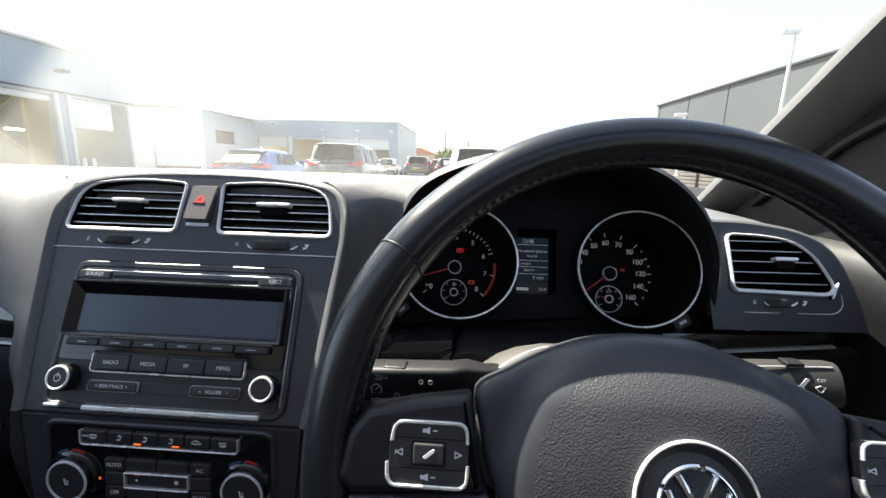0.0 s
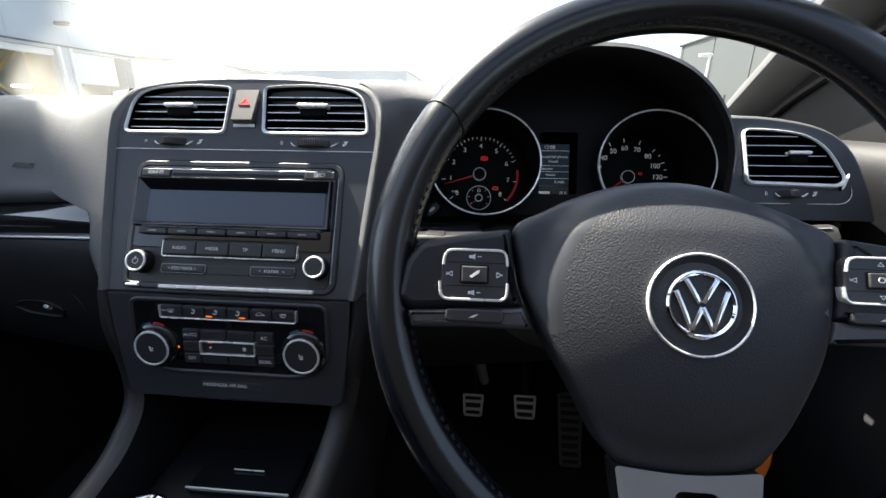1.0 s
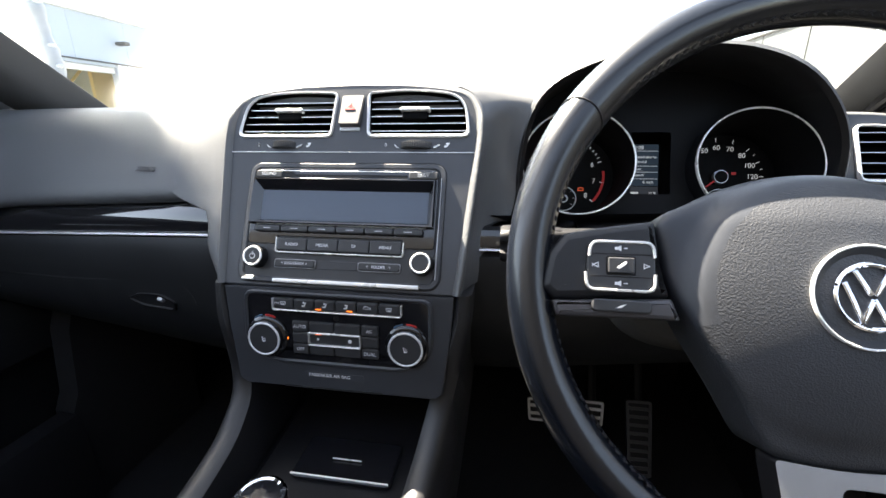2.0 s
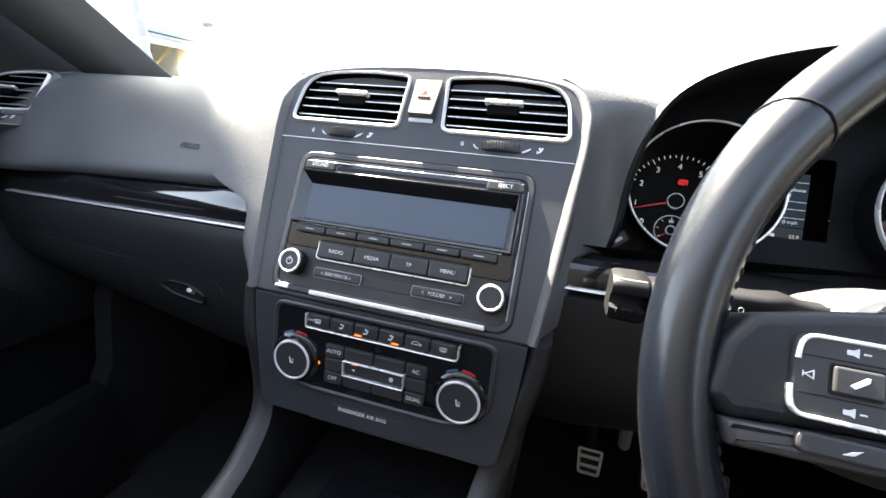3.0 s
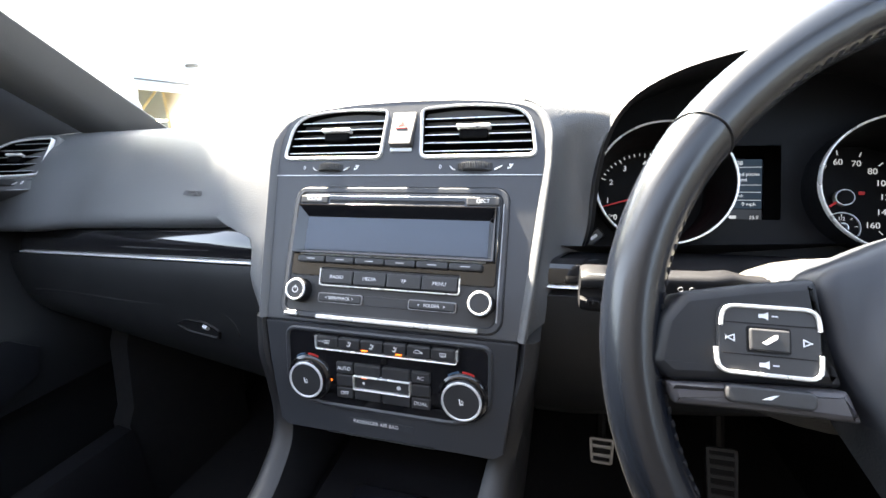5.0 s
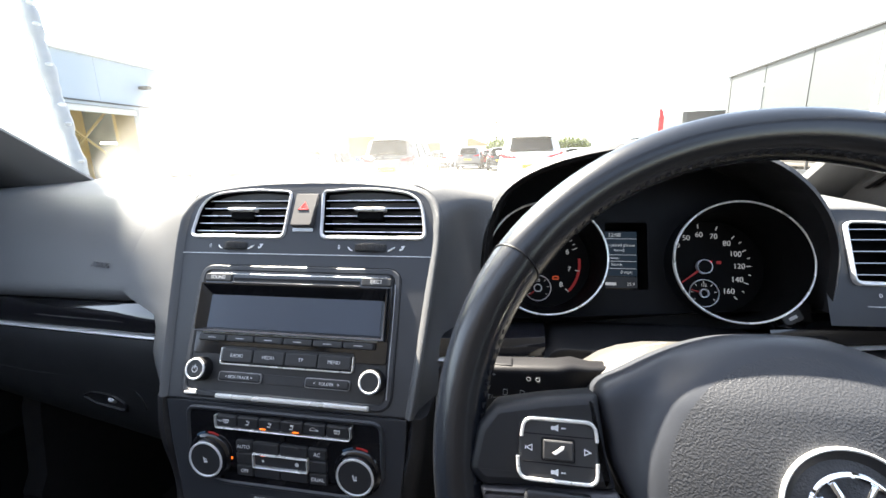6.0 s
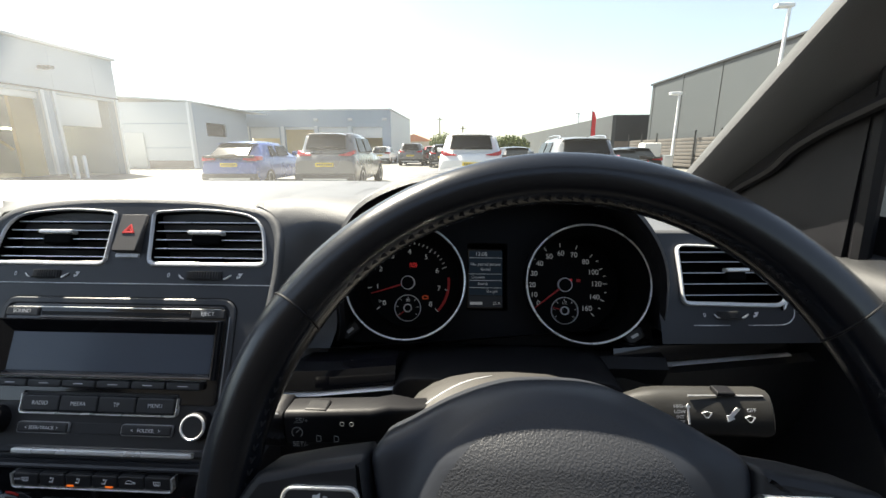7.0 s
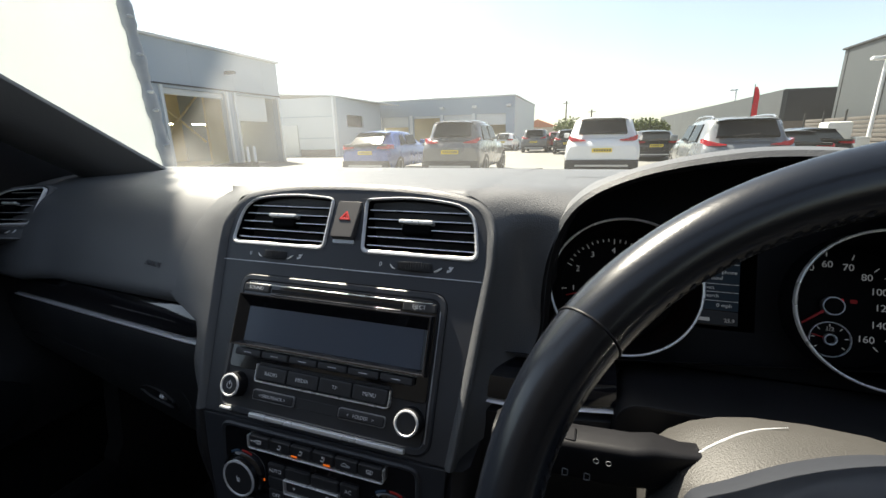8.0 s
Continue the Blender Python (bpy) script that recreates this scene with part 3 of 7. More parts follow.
stack(outl, [(0, -0.06), (0, -0.0015), (0.0008, -0.0004), (0.002, 0.0)], CON, bm, False, False)
part("fascia", bm, FASCIA, console, "smooth dark grey upper fascia")
bm = bmesh.new()
crown = [min(1.0, max(0.0, (p[1] - cv(0.938)) / (cv(0.966) - cv(0.938)))) for p in outl]
bead = ((0, -0.06, -0.06), (0, 0.0010, -0.0075), (0.0007, 0.0034, -0.0050), (0.0022, 0.0048, -0.0028), (0.0040, 0.0047, -0.0014), (0.0060, 0.0032, -0.0005), (0.0078, 0.0012, 0.0), (0.0086, 0.0002, 0.0002), (0.0086, -0.01, -0.01))
loops(bm, [[CON @ Vector((p[0], max(p[1], cv(0.7728)), a + (b - a) * c)) for p, c in zip(offset2(offset2(outl, -0.0066), d), crown)] for d, a, b in bead], False)
part("fascia_edge", bm, DASH, console, "pebble-grained rounded edge")
lo = [(-0.1235, lv(0.7715)), (-0.121, lv(0.73)), (-0.113, lv(0.668)), (-0.105, lv(0.662)), (0.105, lv(0.662)), (0.113, lv(0.668)), (0.121, lv(0.73)), (0.1235, lv(0.7715))]
part("lower_fascia", stack(lo, [(0, -0.05), (0, -0.0015), (0.0005, -0.0004), (0.002, 0.0)], LOW), FASCIA, console, "smooth dark grey lower fascia")
for s in (-1, 1):
    wide = (0.131, 0.130, 0.126, 0.122, 0.119, 0.118, 0.117, 0.115, 0.112) if s < 0 else (0.1315, 0.1295, 0.121, 0.113, 0.108, 0.104, 0.099, 0.095, 0.092)
    path = [(s * a, b, c) for a, (b, c) in zip(wide, ((0.0185, 0.7725), (0.0125, 0.74), (0.0065, 0.69), (0.000, 0.65), (-0.012, 0.624), (-0.034, 0.604), (-0.07, 0.586), (-0.16, 0.572), (-0.42, 0.562)))]
    pts = smooth_line(path, 4)
    rings = []
    for i, p in enumerate(pts):
        f = min(1, max(0, (0.75 - p.z) / 0.15))
        hw = 0.009 + 0.004 * f
        back = Vector((0, 0.7 * (1 - f) + 0.15 * f, -1.0 * f)).normalized() if f > 0 else Vector((0, 1, 0))
        front = -back
        rings.append([p + Vector((s * hw, 0, 0)) + back * 0.16, p + Vector((s * hw, 0, 0)) + front * 0.018, p + Vector((s * hw * 0.5, 0, 0)) + front * 0.0255, p + Vector((-s * hw * 0.3, 0, 0)) + front * 0.027,
                      p + Vector((-s * hw, 0, 0)) + front * 0.020, p + Vector((-s * hw, 0, 0)) + back * 0.16])
    part("side_rail", stackless(rings), RAIL, console, "grained curved side rail", 50)
part("cubby", stackless([[Vector((x, y, z)) for x, z in ((-0.105, zb), (-0.105, 0.662), (0.105, 0.662), (0.105, zb))] for y, zb in ((-0.01, 0.655), (0.12, 0.58))]), BLACK, console)
part("cubby_back", block(-0.11, 0.11, 0.10, 0.12, 0.50, 0.67, 0.004), BLACK, console)
part("tunnel", stackless([[Vector((x, y, z)) for x, z in ((-0.11, 0.16), (-0.11, zt - 0.02), (-0.09, zt), (0.09, zt), (0.11, zt - 0.02), (0.11, 0.16))] for y, zt in ((0.12, 0.575), (0.0, 0.568), (-0.12, 0.558), (-0.42, 0.55))]), BLACK, console)
lid = part("ashtray_lid", stack(rrect(-0.052, 0.062, -0.030, 0.028, 0.006), [(0, 0), (0, 0.0045), (0.002, 0.006)], frame3((0, -0.02, 0.566), (1, 0, 0), (0, 1, 0.03))), GLOSS, console, "gloss black sliding lid")
part("lid_edge", block(-0.050, 0.060, -0.0515, -0.0495, 0.5725, 0.5745, 0.0006), CHROME, lid)
part("lid_grip", block(-0.012, 0.022, -0.026, -0.0245, 0.5735, 0.5750, 0.0005), CHROME, lid)
part("fascia_lip", block(-0.06, 0.05, -0.0235, -0.021, 0.6625, 0.6640, 0.0008), BLACK, console)
part("fascia_line", plate(rrect(-0.1370, 0.1370, cv(0.9046), cv(0.9053), 0.0003, 1), 0.0, 0.0007, 0.0002, CON), SILVER, console, "thin chrome dividing line")
part("airbag_plate", plate(rrect(-0.036, 0.030, lv(0.6735), lv(0.6815), 0.002), -0.0005, 0.0005, 0.0003, LOW), FASCIA, console)
lettering("PASSENGER AIR BAG", 0.0050, on(LOW, -0.008, lv(0.6785), 0.0011), PRINT, console, "airbag_notice")

gear = thing("gear_lever", (-0.028, -0.105, 0.55), "round chrome-ringed gear knob on the tunnel", "gear lever")
part("knob", stackless([[Vector((-0.028 + r * math.cos(a), -0.105 + r * math.sin(a), z)) for a in [2 * math.pi * i / 24 for i in range(24)]] for r, z in ((0.014, 0.5730), (0.020, 0.5880), (0.024, 0.6050), (0.023, 0.6190), (0.018, 0.6250), (0.006, 0.6275))]), LEATHER, gear)
part("knob_ring", tube([(-0.028 + 0.0205 * math.cos(2 * math.pi * i / 32), -0.105 + 0.0205 * math.sin(2 * math.pi * i / 32), 0.6225) for i in range(32)], 0.0035, 8, True), BRIGHT, gear, "chrome ring")
part("stick", tube([(-0.028, -0.10, 0.54), (-0.028, -0.104, 0.5780)], 0.011), BLACK, gear)
part("gaiter", stackless([[Vector((-0.028 + r * math.cos(a), -0.10 + r * math.sin(a), z)) for a in [2 * math.pi * i / 20 for i in range(20)]] for r, z in ((0.045, 0.553), (0.038, 0.566), (0.030, 0.572), (0.026, 0.580), (0.016, 0.5730))]), LEATHER, gear, "black leather gaiter")

gear.location += Vector((-0.012, -0.010, -0.012))


# ---------- air vents ----------
def vent(name, outline, m, slat_v, tab, wheel, label, deep=0.035):
    """Frame, dark well, slats with bright front edges, a centre tab and a thumbwheel."""
    cx = sum(p[0] for p in outline) / len(outline)
    t = thing(name, m @ Vector((cx, sum(p[1] for p in outline) / len(outline), 0)), label, "air vent", "air vents in the dashboard")
    inner = [(p[0], p[1] + 0.0009) for p in offset2(outline, 0.0033)]
    bm = bmesh.new()
    mids = offset2(outline, 0.0010), [((p[0] * 0.35 + q[0] * 0.65), (p[1] * 0.35 + q[1] * 0.65)) for p, q in zip(outline, inner)]
    loops(bm, [[m @ Vector((*p, w)) for p in ring] for ring, w in ((outline, -0.006), (outline, 0.0012), (mids[0], 0.0026), (mids[1], 0.0024), (inner, 0.0008), (inner, -0.006))])
    part("frame", bm, SILVER, t, "satin silver frame")
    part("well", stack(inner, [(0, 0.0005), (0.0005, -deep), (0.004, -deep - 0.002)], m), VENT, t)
    xs = [p[0] for p in inner]
    for v in slat_v:
        cut = []
        for a, b in zip(inner, inner[1:] + inner[:1]):
            if (a[1] - v) * (b[1] - v) < 0:
                cut.append(a[0] + (b[0] - a[0]) * (v - a[1]) / (b[1] - a[1]))
        if len(cut) < 2:
            continue
        x0, x1 = min(cut) + 0.0006, max(cut) - 0.0006
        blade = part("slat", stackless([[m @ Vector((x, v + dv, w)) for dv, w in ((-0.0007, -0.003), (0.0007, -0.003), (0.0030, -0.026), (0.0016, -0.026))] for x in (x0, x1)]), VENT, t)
        part("slat_edge", stackless([[m @ Vector((x, v + dv, w)) for dv, w in ((-0.00045, -0.0030), (0.00045, -0.0030), (0.00045, -0.0023), (-0.00045, -0.0023))] for x in (x0, x1)]), CHROME if deep > 0.03 else SILVER_D, blade, "thin bright slat edge")
    tx, tv, tw = tab
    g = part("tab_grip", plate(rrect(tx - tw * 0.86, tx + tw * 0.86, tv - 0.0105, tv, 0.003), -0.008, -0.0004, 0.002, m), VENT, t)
    part("tab", plate(rrect(tx - tw, tx + tw, tv - 0.0014, tv + 0.0026, 0.0019), -0.004, 0.0030, 0.0012, m), CHROME, g, "satin chrome direction tab")
    if wheel:
        wx, wv, ww = wheel
        bm = bmesh.new()
        n = 22
        for i in range(n):
            a = -1.15 + 2.3 * i / (n - 1)
            x, w = wx + ww * math.sin(a) / math.sin(1.15), -0.010 + 0.0155 * math.cos(a)
            stack(rrect(x - 0.00045, x + 0.00045, wv - 0.0034, wv + 0.0034, 0.0002, 1), [(0, -0.006), (0, w + 0.0004), (0.0002, w + 0.0008)], m, bm)
        rings = [[m @ Vector((wx + ww * math.sin(a) / math.sin(1.15), wv + dv, -0.010 + k * math.cos(a))) for a in [-1.15 + 2.3 * i / 16 for i in range(17)]] for dv, k in ((-0.0040, 0.012), (-0.0037, 0.0148), (0, 0.0152), (0.0037, 0.0148), (0.0040, 0.012))]
        sheet(rings, bm)
        part("thumbwheel", bm, KEY, t, "ribbed black thumbwheel")
        for sd in (-1, 1):
            wedge = [(wx + sd * (ww - 0.0012), wv - 0.0030), (wx + sd * (ww + 0.0016), wv - 0.0020), (wx + sd * (ww + (0.0058 if sd > 0 else 0.0040)), wv + 0.0008)]
            part("wheel_bracket", tube([m @ Vector((*p.xy, 0.0006)) for p in smooth_line([(a, b, 0) for a, b in wedge], 4)], [0.0002 + (0.0009 if sd > 0 else 0.0005) * math.sin(math.pi * (i + 1) / 10) for i in range(9)], 8), CHROME, t, "small satin crescent beside the wheel")
        lettering("0", 0.0055, on(m, wx - ww - 0.0135, wv, 0.0005), PRINT, t, "zero_mark")
        bm = plate(rpoly([(wx + ww + 0.0115, wv - 0.002), (wx + ww + 0.0135, wv - 0.002), (wx + ww + 0.0160, wv + 0.0026), (wx + ww + 0.0142, wv + 0.0026)], 0.0004, 2), 0.0002, 0.0005, 0.0001, m)
        plate(rpoly([(wx + ww + 0.0105, wv - 0.0026), (wx + ww + 0.0118, wv - 0.0026), (wx + ww + 0.0118, wv - 0.0002), (wx + ww + 0.0105, wv - 0.0002)], 0.0003, 2), 0.0002, 0.0005, 0.0001, m, bm)
        plate(circle(wx + ww + 0.0128, wv + 0.0016, 0.0011, 10), 0.0002, 0.0005, 0.0001, m, bm)
        part("airflow_mark", bm, PRINT, t)
    return t


slats = [cv(z) for z in (0.9275, 0.9350, 0.9425, 0.9500, 0.9575)]
vent("air_vent", vl, CON, slats, (-0.073, cv(0.9475), 0.0165), (-0.0745, cv(0.9122), 0.0160), "satin silver framed centre air vent with five slats")
vent("air_vent", mirror2(vl), CON, slats, (0.0705, cv(0.9475), 0.0165), (0.0745, cv(0.9122), 0.0195), "satin silver framed centre air vent with five slats")

# outer vents, on the slanted ends of the dashboard
OUT_R = frame3((0.567, 0.1185, 0.8985), (1, 0.06, 0.0), (-0.05, 0.40, 1))
vo = rpoly([(-0.046, -0.027), (0.054, -0.030), (0.059, -0.020), (0.036, 0.026), (-0.016, 0.0335), (-0.047, 0.0335)], [0.008, 0.010, 0.008, 0.03, 0.02, 0.008])
vent("air_vent", vo, OUT_R, [-0.017, -0.006, 0.005, 0.016, 0.026], (0.012, 0.007, 0.012), (0.0, -0.0365, 0.012), "satin silver framed outer air vent with slanted end", 0.02)
OUT_L = frame3((-0.692, 0.151, 0.9216), (1, 0.22, 0.0), (0.02, 0.62, 1)) @ Matrix.Scale(1.12, 4)
vent("air_vent", mirror2(vo), OUT_L, [-0.017, -0.006, 0.005, 0.016, 0.026], (-0.005, 0.007, 0.012), (0.0, -0.0365, 0.012), "satin silver framed outer air vent with slanted end", 0.02)
for m, s in ((OUT_R, 1), (OUT_L, -1)):
    ol = vo if s > 0 else mirror2(vo)
    if s < 0:
        part("vent_surround", band(offset2(ol, -0.0060), 0.0061, -0.045, -0.001, m, None, 0.002), DASH, dash)
        part("vent_apron", plate(rrect(-0.058, 0.048, -0.048, -0.030, 0.004), -0.04, -0.002, 0.002, m), DASH, dash)
    for line in ([(-0.036, -0.0464), (-0.020, -0.0466), (0.000, -0.0466)], [(0.018, -0.0466), (0.040, -0.0466), (0.054, -0.0460), (0.0615, -0.0420), (0.0650, -0.0350), (0.0645, -0.027)]):
        pts = [m @ Vector((s * p.x, p.y, -0.0016)) for p in smooth_line([(a, b, 0) for a, b in line], 4)]
        part("apron_line", tube(pts, [0.0002 + 0.0003 * math.sin(math.pi * i / (len(pts) - 1)) for i in range(len(pts))], 6), SILVER, dash, "fine satin line under the vent")

# the driver's end of the dashboard: a flat face round the vent, rolled over into the top and the outer side
edge = [(p.x, p.y) for p in smooth_line([(-0.068, 0.0455, 0), (-0.030, 0.0450, 0), (0.000, 0.0420, 0), (0.028, 0.0365, 0), (0.048, 0.0285, 0), (0.061, 0.0180, 0), (0.070, 0.004, 0), (0.0765, -0.012, 0), (0.083, -0.036, 0), (0.086, -0.064, 0)], 3)]
part("vent_face", plate_with_holes(edge[::-1] + [(-0.068, -0.064)], [offset2(vo, 0.0008)], OUT_R, -0.0022), FLANGE, dash, "smooth face round the outer vent")
roll = []
for i, p in enumerate(edge):
    a, b = Vector(edge[max(0, i - 1)]), Vector(edge[min(len(edge) - 1, i + 1)])
    n = Vector((-(b - a).y, (b - a).x)).normalized()
    up = max(0.0, n.y) ** 2
    ring = [OUT_R @ Vector((p[0] + n.x * o, p[1] + n.y * o, w)) for o, w in ((0, -0.0022), (0.0022, -0.0030), (0.0042, -0.0056), (0.0056, -0.0100), (0.0062, -0.0160))]
    q = ring[-1]
    ring += [q + Vector((0.006 * (1 - up), 0.05, 0.004 * up)), Vector((min(q.x + 0.02, 0.70), 0.34, q.z + 0.004 * up)), Vector((min(q.x + 0.03, 0.72), 0.62, q.z - 0.012 * up)), Vector((min(q.x + 0.03, 0.72), 0.84, q.z - 0.034 * up))]
    roll.append(ring)
part("driver_pad", sheet(roll), DASH, dash, "rolled outer end of the dashboard", 60)

# ---------- hazard switch ----------
hz = thing("hazard_switch", CON @ Vector((0, cv(0.945), 0)), "grey hazard switch with a red triangle", "switch")
HZF = on(CON, 0, cv(0.9635), 0.0018) @ Matrix.Rotation(radians(-9), 4, "X") @ Matrix.Translation((0, -cv(0.9635), -0.0022))
part("rocker", stack(rpoly([(-0.0115, cv(0.9305)), (0.0115, cv(0.9305)), (0.0135, cv(0.9635)), (-0.0120, cv(0.9635))], 0.002, 3), [(0, -0.008), (0, 0.0012), (0.0008, 0.0022)], HZF), HAZ, hz)
part("switch_foot", plate(rrect(-0.0115, 0.0110, cv(0.9265), cv(0.9300), 0.0012), -0.001, 0.0016, 0.0006, CON), SILVER, hz, "small silver sill")
tri = [(-0.0062, cv(0.9460)), (0.0062, cv(0.9460)), (0.0006, cv(0.9545))]
part("triangle", band(rpoly(tri, 0.0008, 2), 0.0016, 0.0021, 0.0029, HZF, None, 0.0002), TRIANGLE, hz, "red warning triangle")
part("triangle_inner", band(rpoly([(p[0] * 0.42 + 0.0002, cv(0.9482) + (p[1] - cv(0.9482)) * 0.42) for p in tri], 0.0003, 2), 0.0007, 0.0021, 0.0029, HZF, None, 0.0001), TRIANGLE, hz)

# ---------- radio ----------
radio = thing("car_radio", CON @ Vector((0, cv(0.78), 0)), "gloss and matt black car radio with a wide dark display", "car radio")
part("bezel", band(rrect(-0.1085, 0.1085, cv(0.7765), cv(0.8935), 0.013, 6), 0.0062, -0.004, 0.0020, CON, None, 0.0012), FASCIA, radio, "raised rounded bezel")
part("bezel_gap", band(rrect(-0.1093, 0.1093, cv(0.7757), cv(0.8943), 0.0138, 6), 0.0009, -0.002, 0.0004, CON, None, 0.0001), BLACK, radio, "dark gap round the bezel")
part("body", plate(rrect(-0.1015, 0.1015, cv(0.7805), cv(0.8885), 0.009, 6), -0.02, 0.0010, 0.0005, CON), KEY, radio)
gp = rpoly([(-0.1010, cv(0.8130)), (-0.068, cv(0.8130)), (-0.068, cv(0.8205)), (0.069, cv(0.8205)), (0.069, cv(0.8130)), (0.1010, cv(0.8130)), (0.1010, cv(0.8875)), (-0.1010, cv(0.8875))], [0.004, 0.002, 0.001, 0.001, 0.002, 0.004, 0.008, 0.008], 4)
part("gloss_face", plate(gp, 0.0, 0.0024, 0.0006, CON), GLOSS, radio, "piano black upper face")
rec = [(-0.0985, cv(0.8325)), (0.0985, cv(0.8325)), (0.0985, cv(0.8755)), (-0.0985, cv(0.8755))]
bm = bmesh.new()
inner = [(-0.0895, cv(0.8360)), (0.0925, cv(0.8360)), (0.0925, cv(0.8655)), (-0.0895, cv(0.8655))]
loops(bm, [[CON @ Vector((*p, 0.0020)) for p in offset2(rec, -0.0012)], [CON @ Vector((*p, 0.0098)) for p in rec], [CON @ Vector((*p, 0.0096)) for p in offset2(rec, 0.0010)], [CON @ Vector((*p, 0.0030)) for p in inner]])
hoodp = part("display_hood", bm, GLOSS, radio, "bevelled gloss black display surround", 20)
part("display", plate(inner, 0.0, 0.0031, 0.0002, CON), LCD, hoodp, "wide dark blue-grey display, switched off", 12)
part("slot", plate(rrect(-0.0685, 0.0685, cv(0.8788), cv(0.8818), 0.0006, 1), 0.0020, 0.0026, 0.0002, CON), BLACK, radio, "narrow disc slot")
part("slot_lip", stackless([[CON @ Vector((x, cv(0.8770) + 0.0012 * math.cos(a), 0.0020 + 0.0016 * math.sin(a))) for a in [math.pi * i / 6 for i in range(7)]] for x in (-0.0685, 0.0685)]), GLOSS, radio)
part("slot_line", stackless([[CON @ Vector((x, cv(0.8850) + 0.0006 * math.cos(a), 0.0022 + 0.0007 * math.sin(a))) for a in [math.pi * i / 6 for i in range(7)]] for x in (-0.0960, 0.0960)]), CHROME, radio)


def key(name, x0, x1, z0, z1, parent, text="", m=CON, fv=cv, top=0.0042, size=0.0045, r=0.001, mat=KEY, base=0.0005):
    k = part(name, stack(rrect(x0, x1, fv(z0), fv(z1), max(r, 0.0017), 3), [(0, base), (0, top - 0.0012), (0.0005, top - 0.0003), (0.0014, top)], m), mat, parent)
    if text:
        lettering(text, size, on(m, (x0 + x1) / 2, fv((z0 + z1) / 2), top + 0.0002), PRINT, k)
    return k


key("key", -0.1005, -0.0700, 0.8778, 0.8852, radio, "SOUND", size=0.0048, base=0.002)
key("key", 0.0700, 0.1005, 0.8778, 0.8852, radio, "EJECT", size=0.0048, base=0.002)
for i in range(6):
    x0 = -0.0925 + i * 0.03045
    k = key("preset_key", x0, x0 + 0.0295, 0.8243, 0.8302, radio, top=0.0078, r=0.0008)
    part("mark", plate(rrect(x0 + 0.0105, x0 + 0.019, cv(0.8270), cv(0.8276), 0.0002, 1), 0.0077, 0.0081, 0.0001, CON), PRINT, k)
part("preset_line", stackless([[CON @ Vector((x, cv(0.8316) + 0.0009 * math.cos(a), 0.0042 + 0.0016 * math.sin(a))) for a in [math.pi * i / 6 for i in range(7)]] for x in (-0.0915, 0.0915)]), CHROME, radio, "thin chrome line over the preset keys")
for i, txt in enumerate(("RADIO", "MEDIA", "TP", "MENU")):
    x0 = -0.0655 + i * 0.0336
    key("source_key", x0, x0 + 0.0330, 0.8066, 0.8185, radio, txt, top=0.0055, size=0.0046)
br = [(-0.0672, cv(0.8192)), (-0.0672, cv(0.8052)), (0.0697, cv(0.8052)), (0.0697, cv(0.8180))]


def bracket(pts, width, m, parent, w0, w1, name="bracket", label="satin chrome bracket", r=0.003):
    """A U-shaped chrome rail round keys; pts: open line."""
    line = []
    for i, p in enumerate(pts):
        if 0 < i < len(pts) - 1:
            a, b, c = Vector(pts[i - 1]), Vector(p), Vector(pts[i + 1])
            p0, p1 = b + (a - b).normalized() * r, b + (c - b).normalized() * r
            line += [p0 * (1 - t) ** 2 + b * 2 * t * (1 - t) + p1 * t * t for t in (0, 0.25, 0.5, 0.75, 1)]
        else:
            line.append(Vector(p))
    rings = []
    for i, p in enumerate(line):
        d = (line[min(i + 1, len(line) - 1)] - line[max(i - 1, 0)]).normalized()
        n = Vector((-d.y, d.x)) * width / 2
        q = 0.3
        rings.append([m @ Vector((*(p - n), w0)), m @ Vector((*(p - n), w1 - width * q)), m @ Vector((*(p - n * 0.5), w1)), m @ Vector((*(p + n * 0.5), w1)), m @ Vector((*(p + n), w1 - width * q)), m @ Vector((*(p + n), w0))])
    return part(name, stackless(rings), CHROME, parent, label)


bracket(br, 0.0013, CON, radio, 0, 0.0050)
key("seek_key", -0.0665, -0.0225, 0.7912, 0.7982, radio, "\u25C1 SEEK/TRACK \u25B7".replace("\u25C1", "<").replace("\u25B7", ">"), size=0.0040)
key("folder_key", 0.0245, 0.0675, 0.7912, 0.7982, radio, "<   FOLDER   >", size=0.0040)
for a, b in ((-0.0665, -0.0225), (0.0245, 0.0675)):
    part("key_rim", band(rrect(a - 0.0007, b + 0.0007, cv(0.7912) - 0.0007, cv(0.7982) + 0.0007, 0.0022, 3), 0.0006, 0.0, 0.0032, CON, None, 0.0002), SILVER_D, radio, "thin satin rim")
part("centre_blank", plate(rrect(-0.020, 0.022, cv(0.7905), cv(0.7985), 0.001), 0.0005, 0.0014, 0.0004, CON), KEY, radio)
part("chrome_strip", plate(rrect(-0.0665, 0.0885, cv(0.7764), cv(0.7803), 0.001, 2), -0.002, 0.0055, 0.0012, CON), CHROME, radio, "bright chrome strip at the lower edge")
part("chrome_strip", plate(rrect(-0.1020, -0.0880, cv(0.7775), cv(0.7803), 0.001, 2), -0.002, 0.0042, 0.0012, CON), CHROME, radio, "bright chrome strip at the lower edge")
part("bezel_gleam", plate(rpoly([(0.1030, cv(0.7860)), (0.1045, cv(0.7860)), (0.1045, cv(0.8800)), (0.1035, cv(0.8800))], 0.0004, 2), 0.001, 0.0025, 0.0005, CON), SILVER_D, radio)


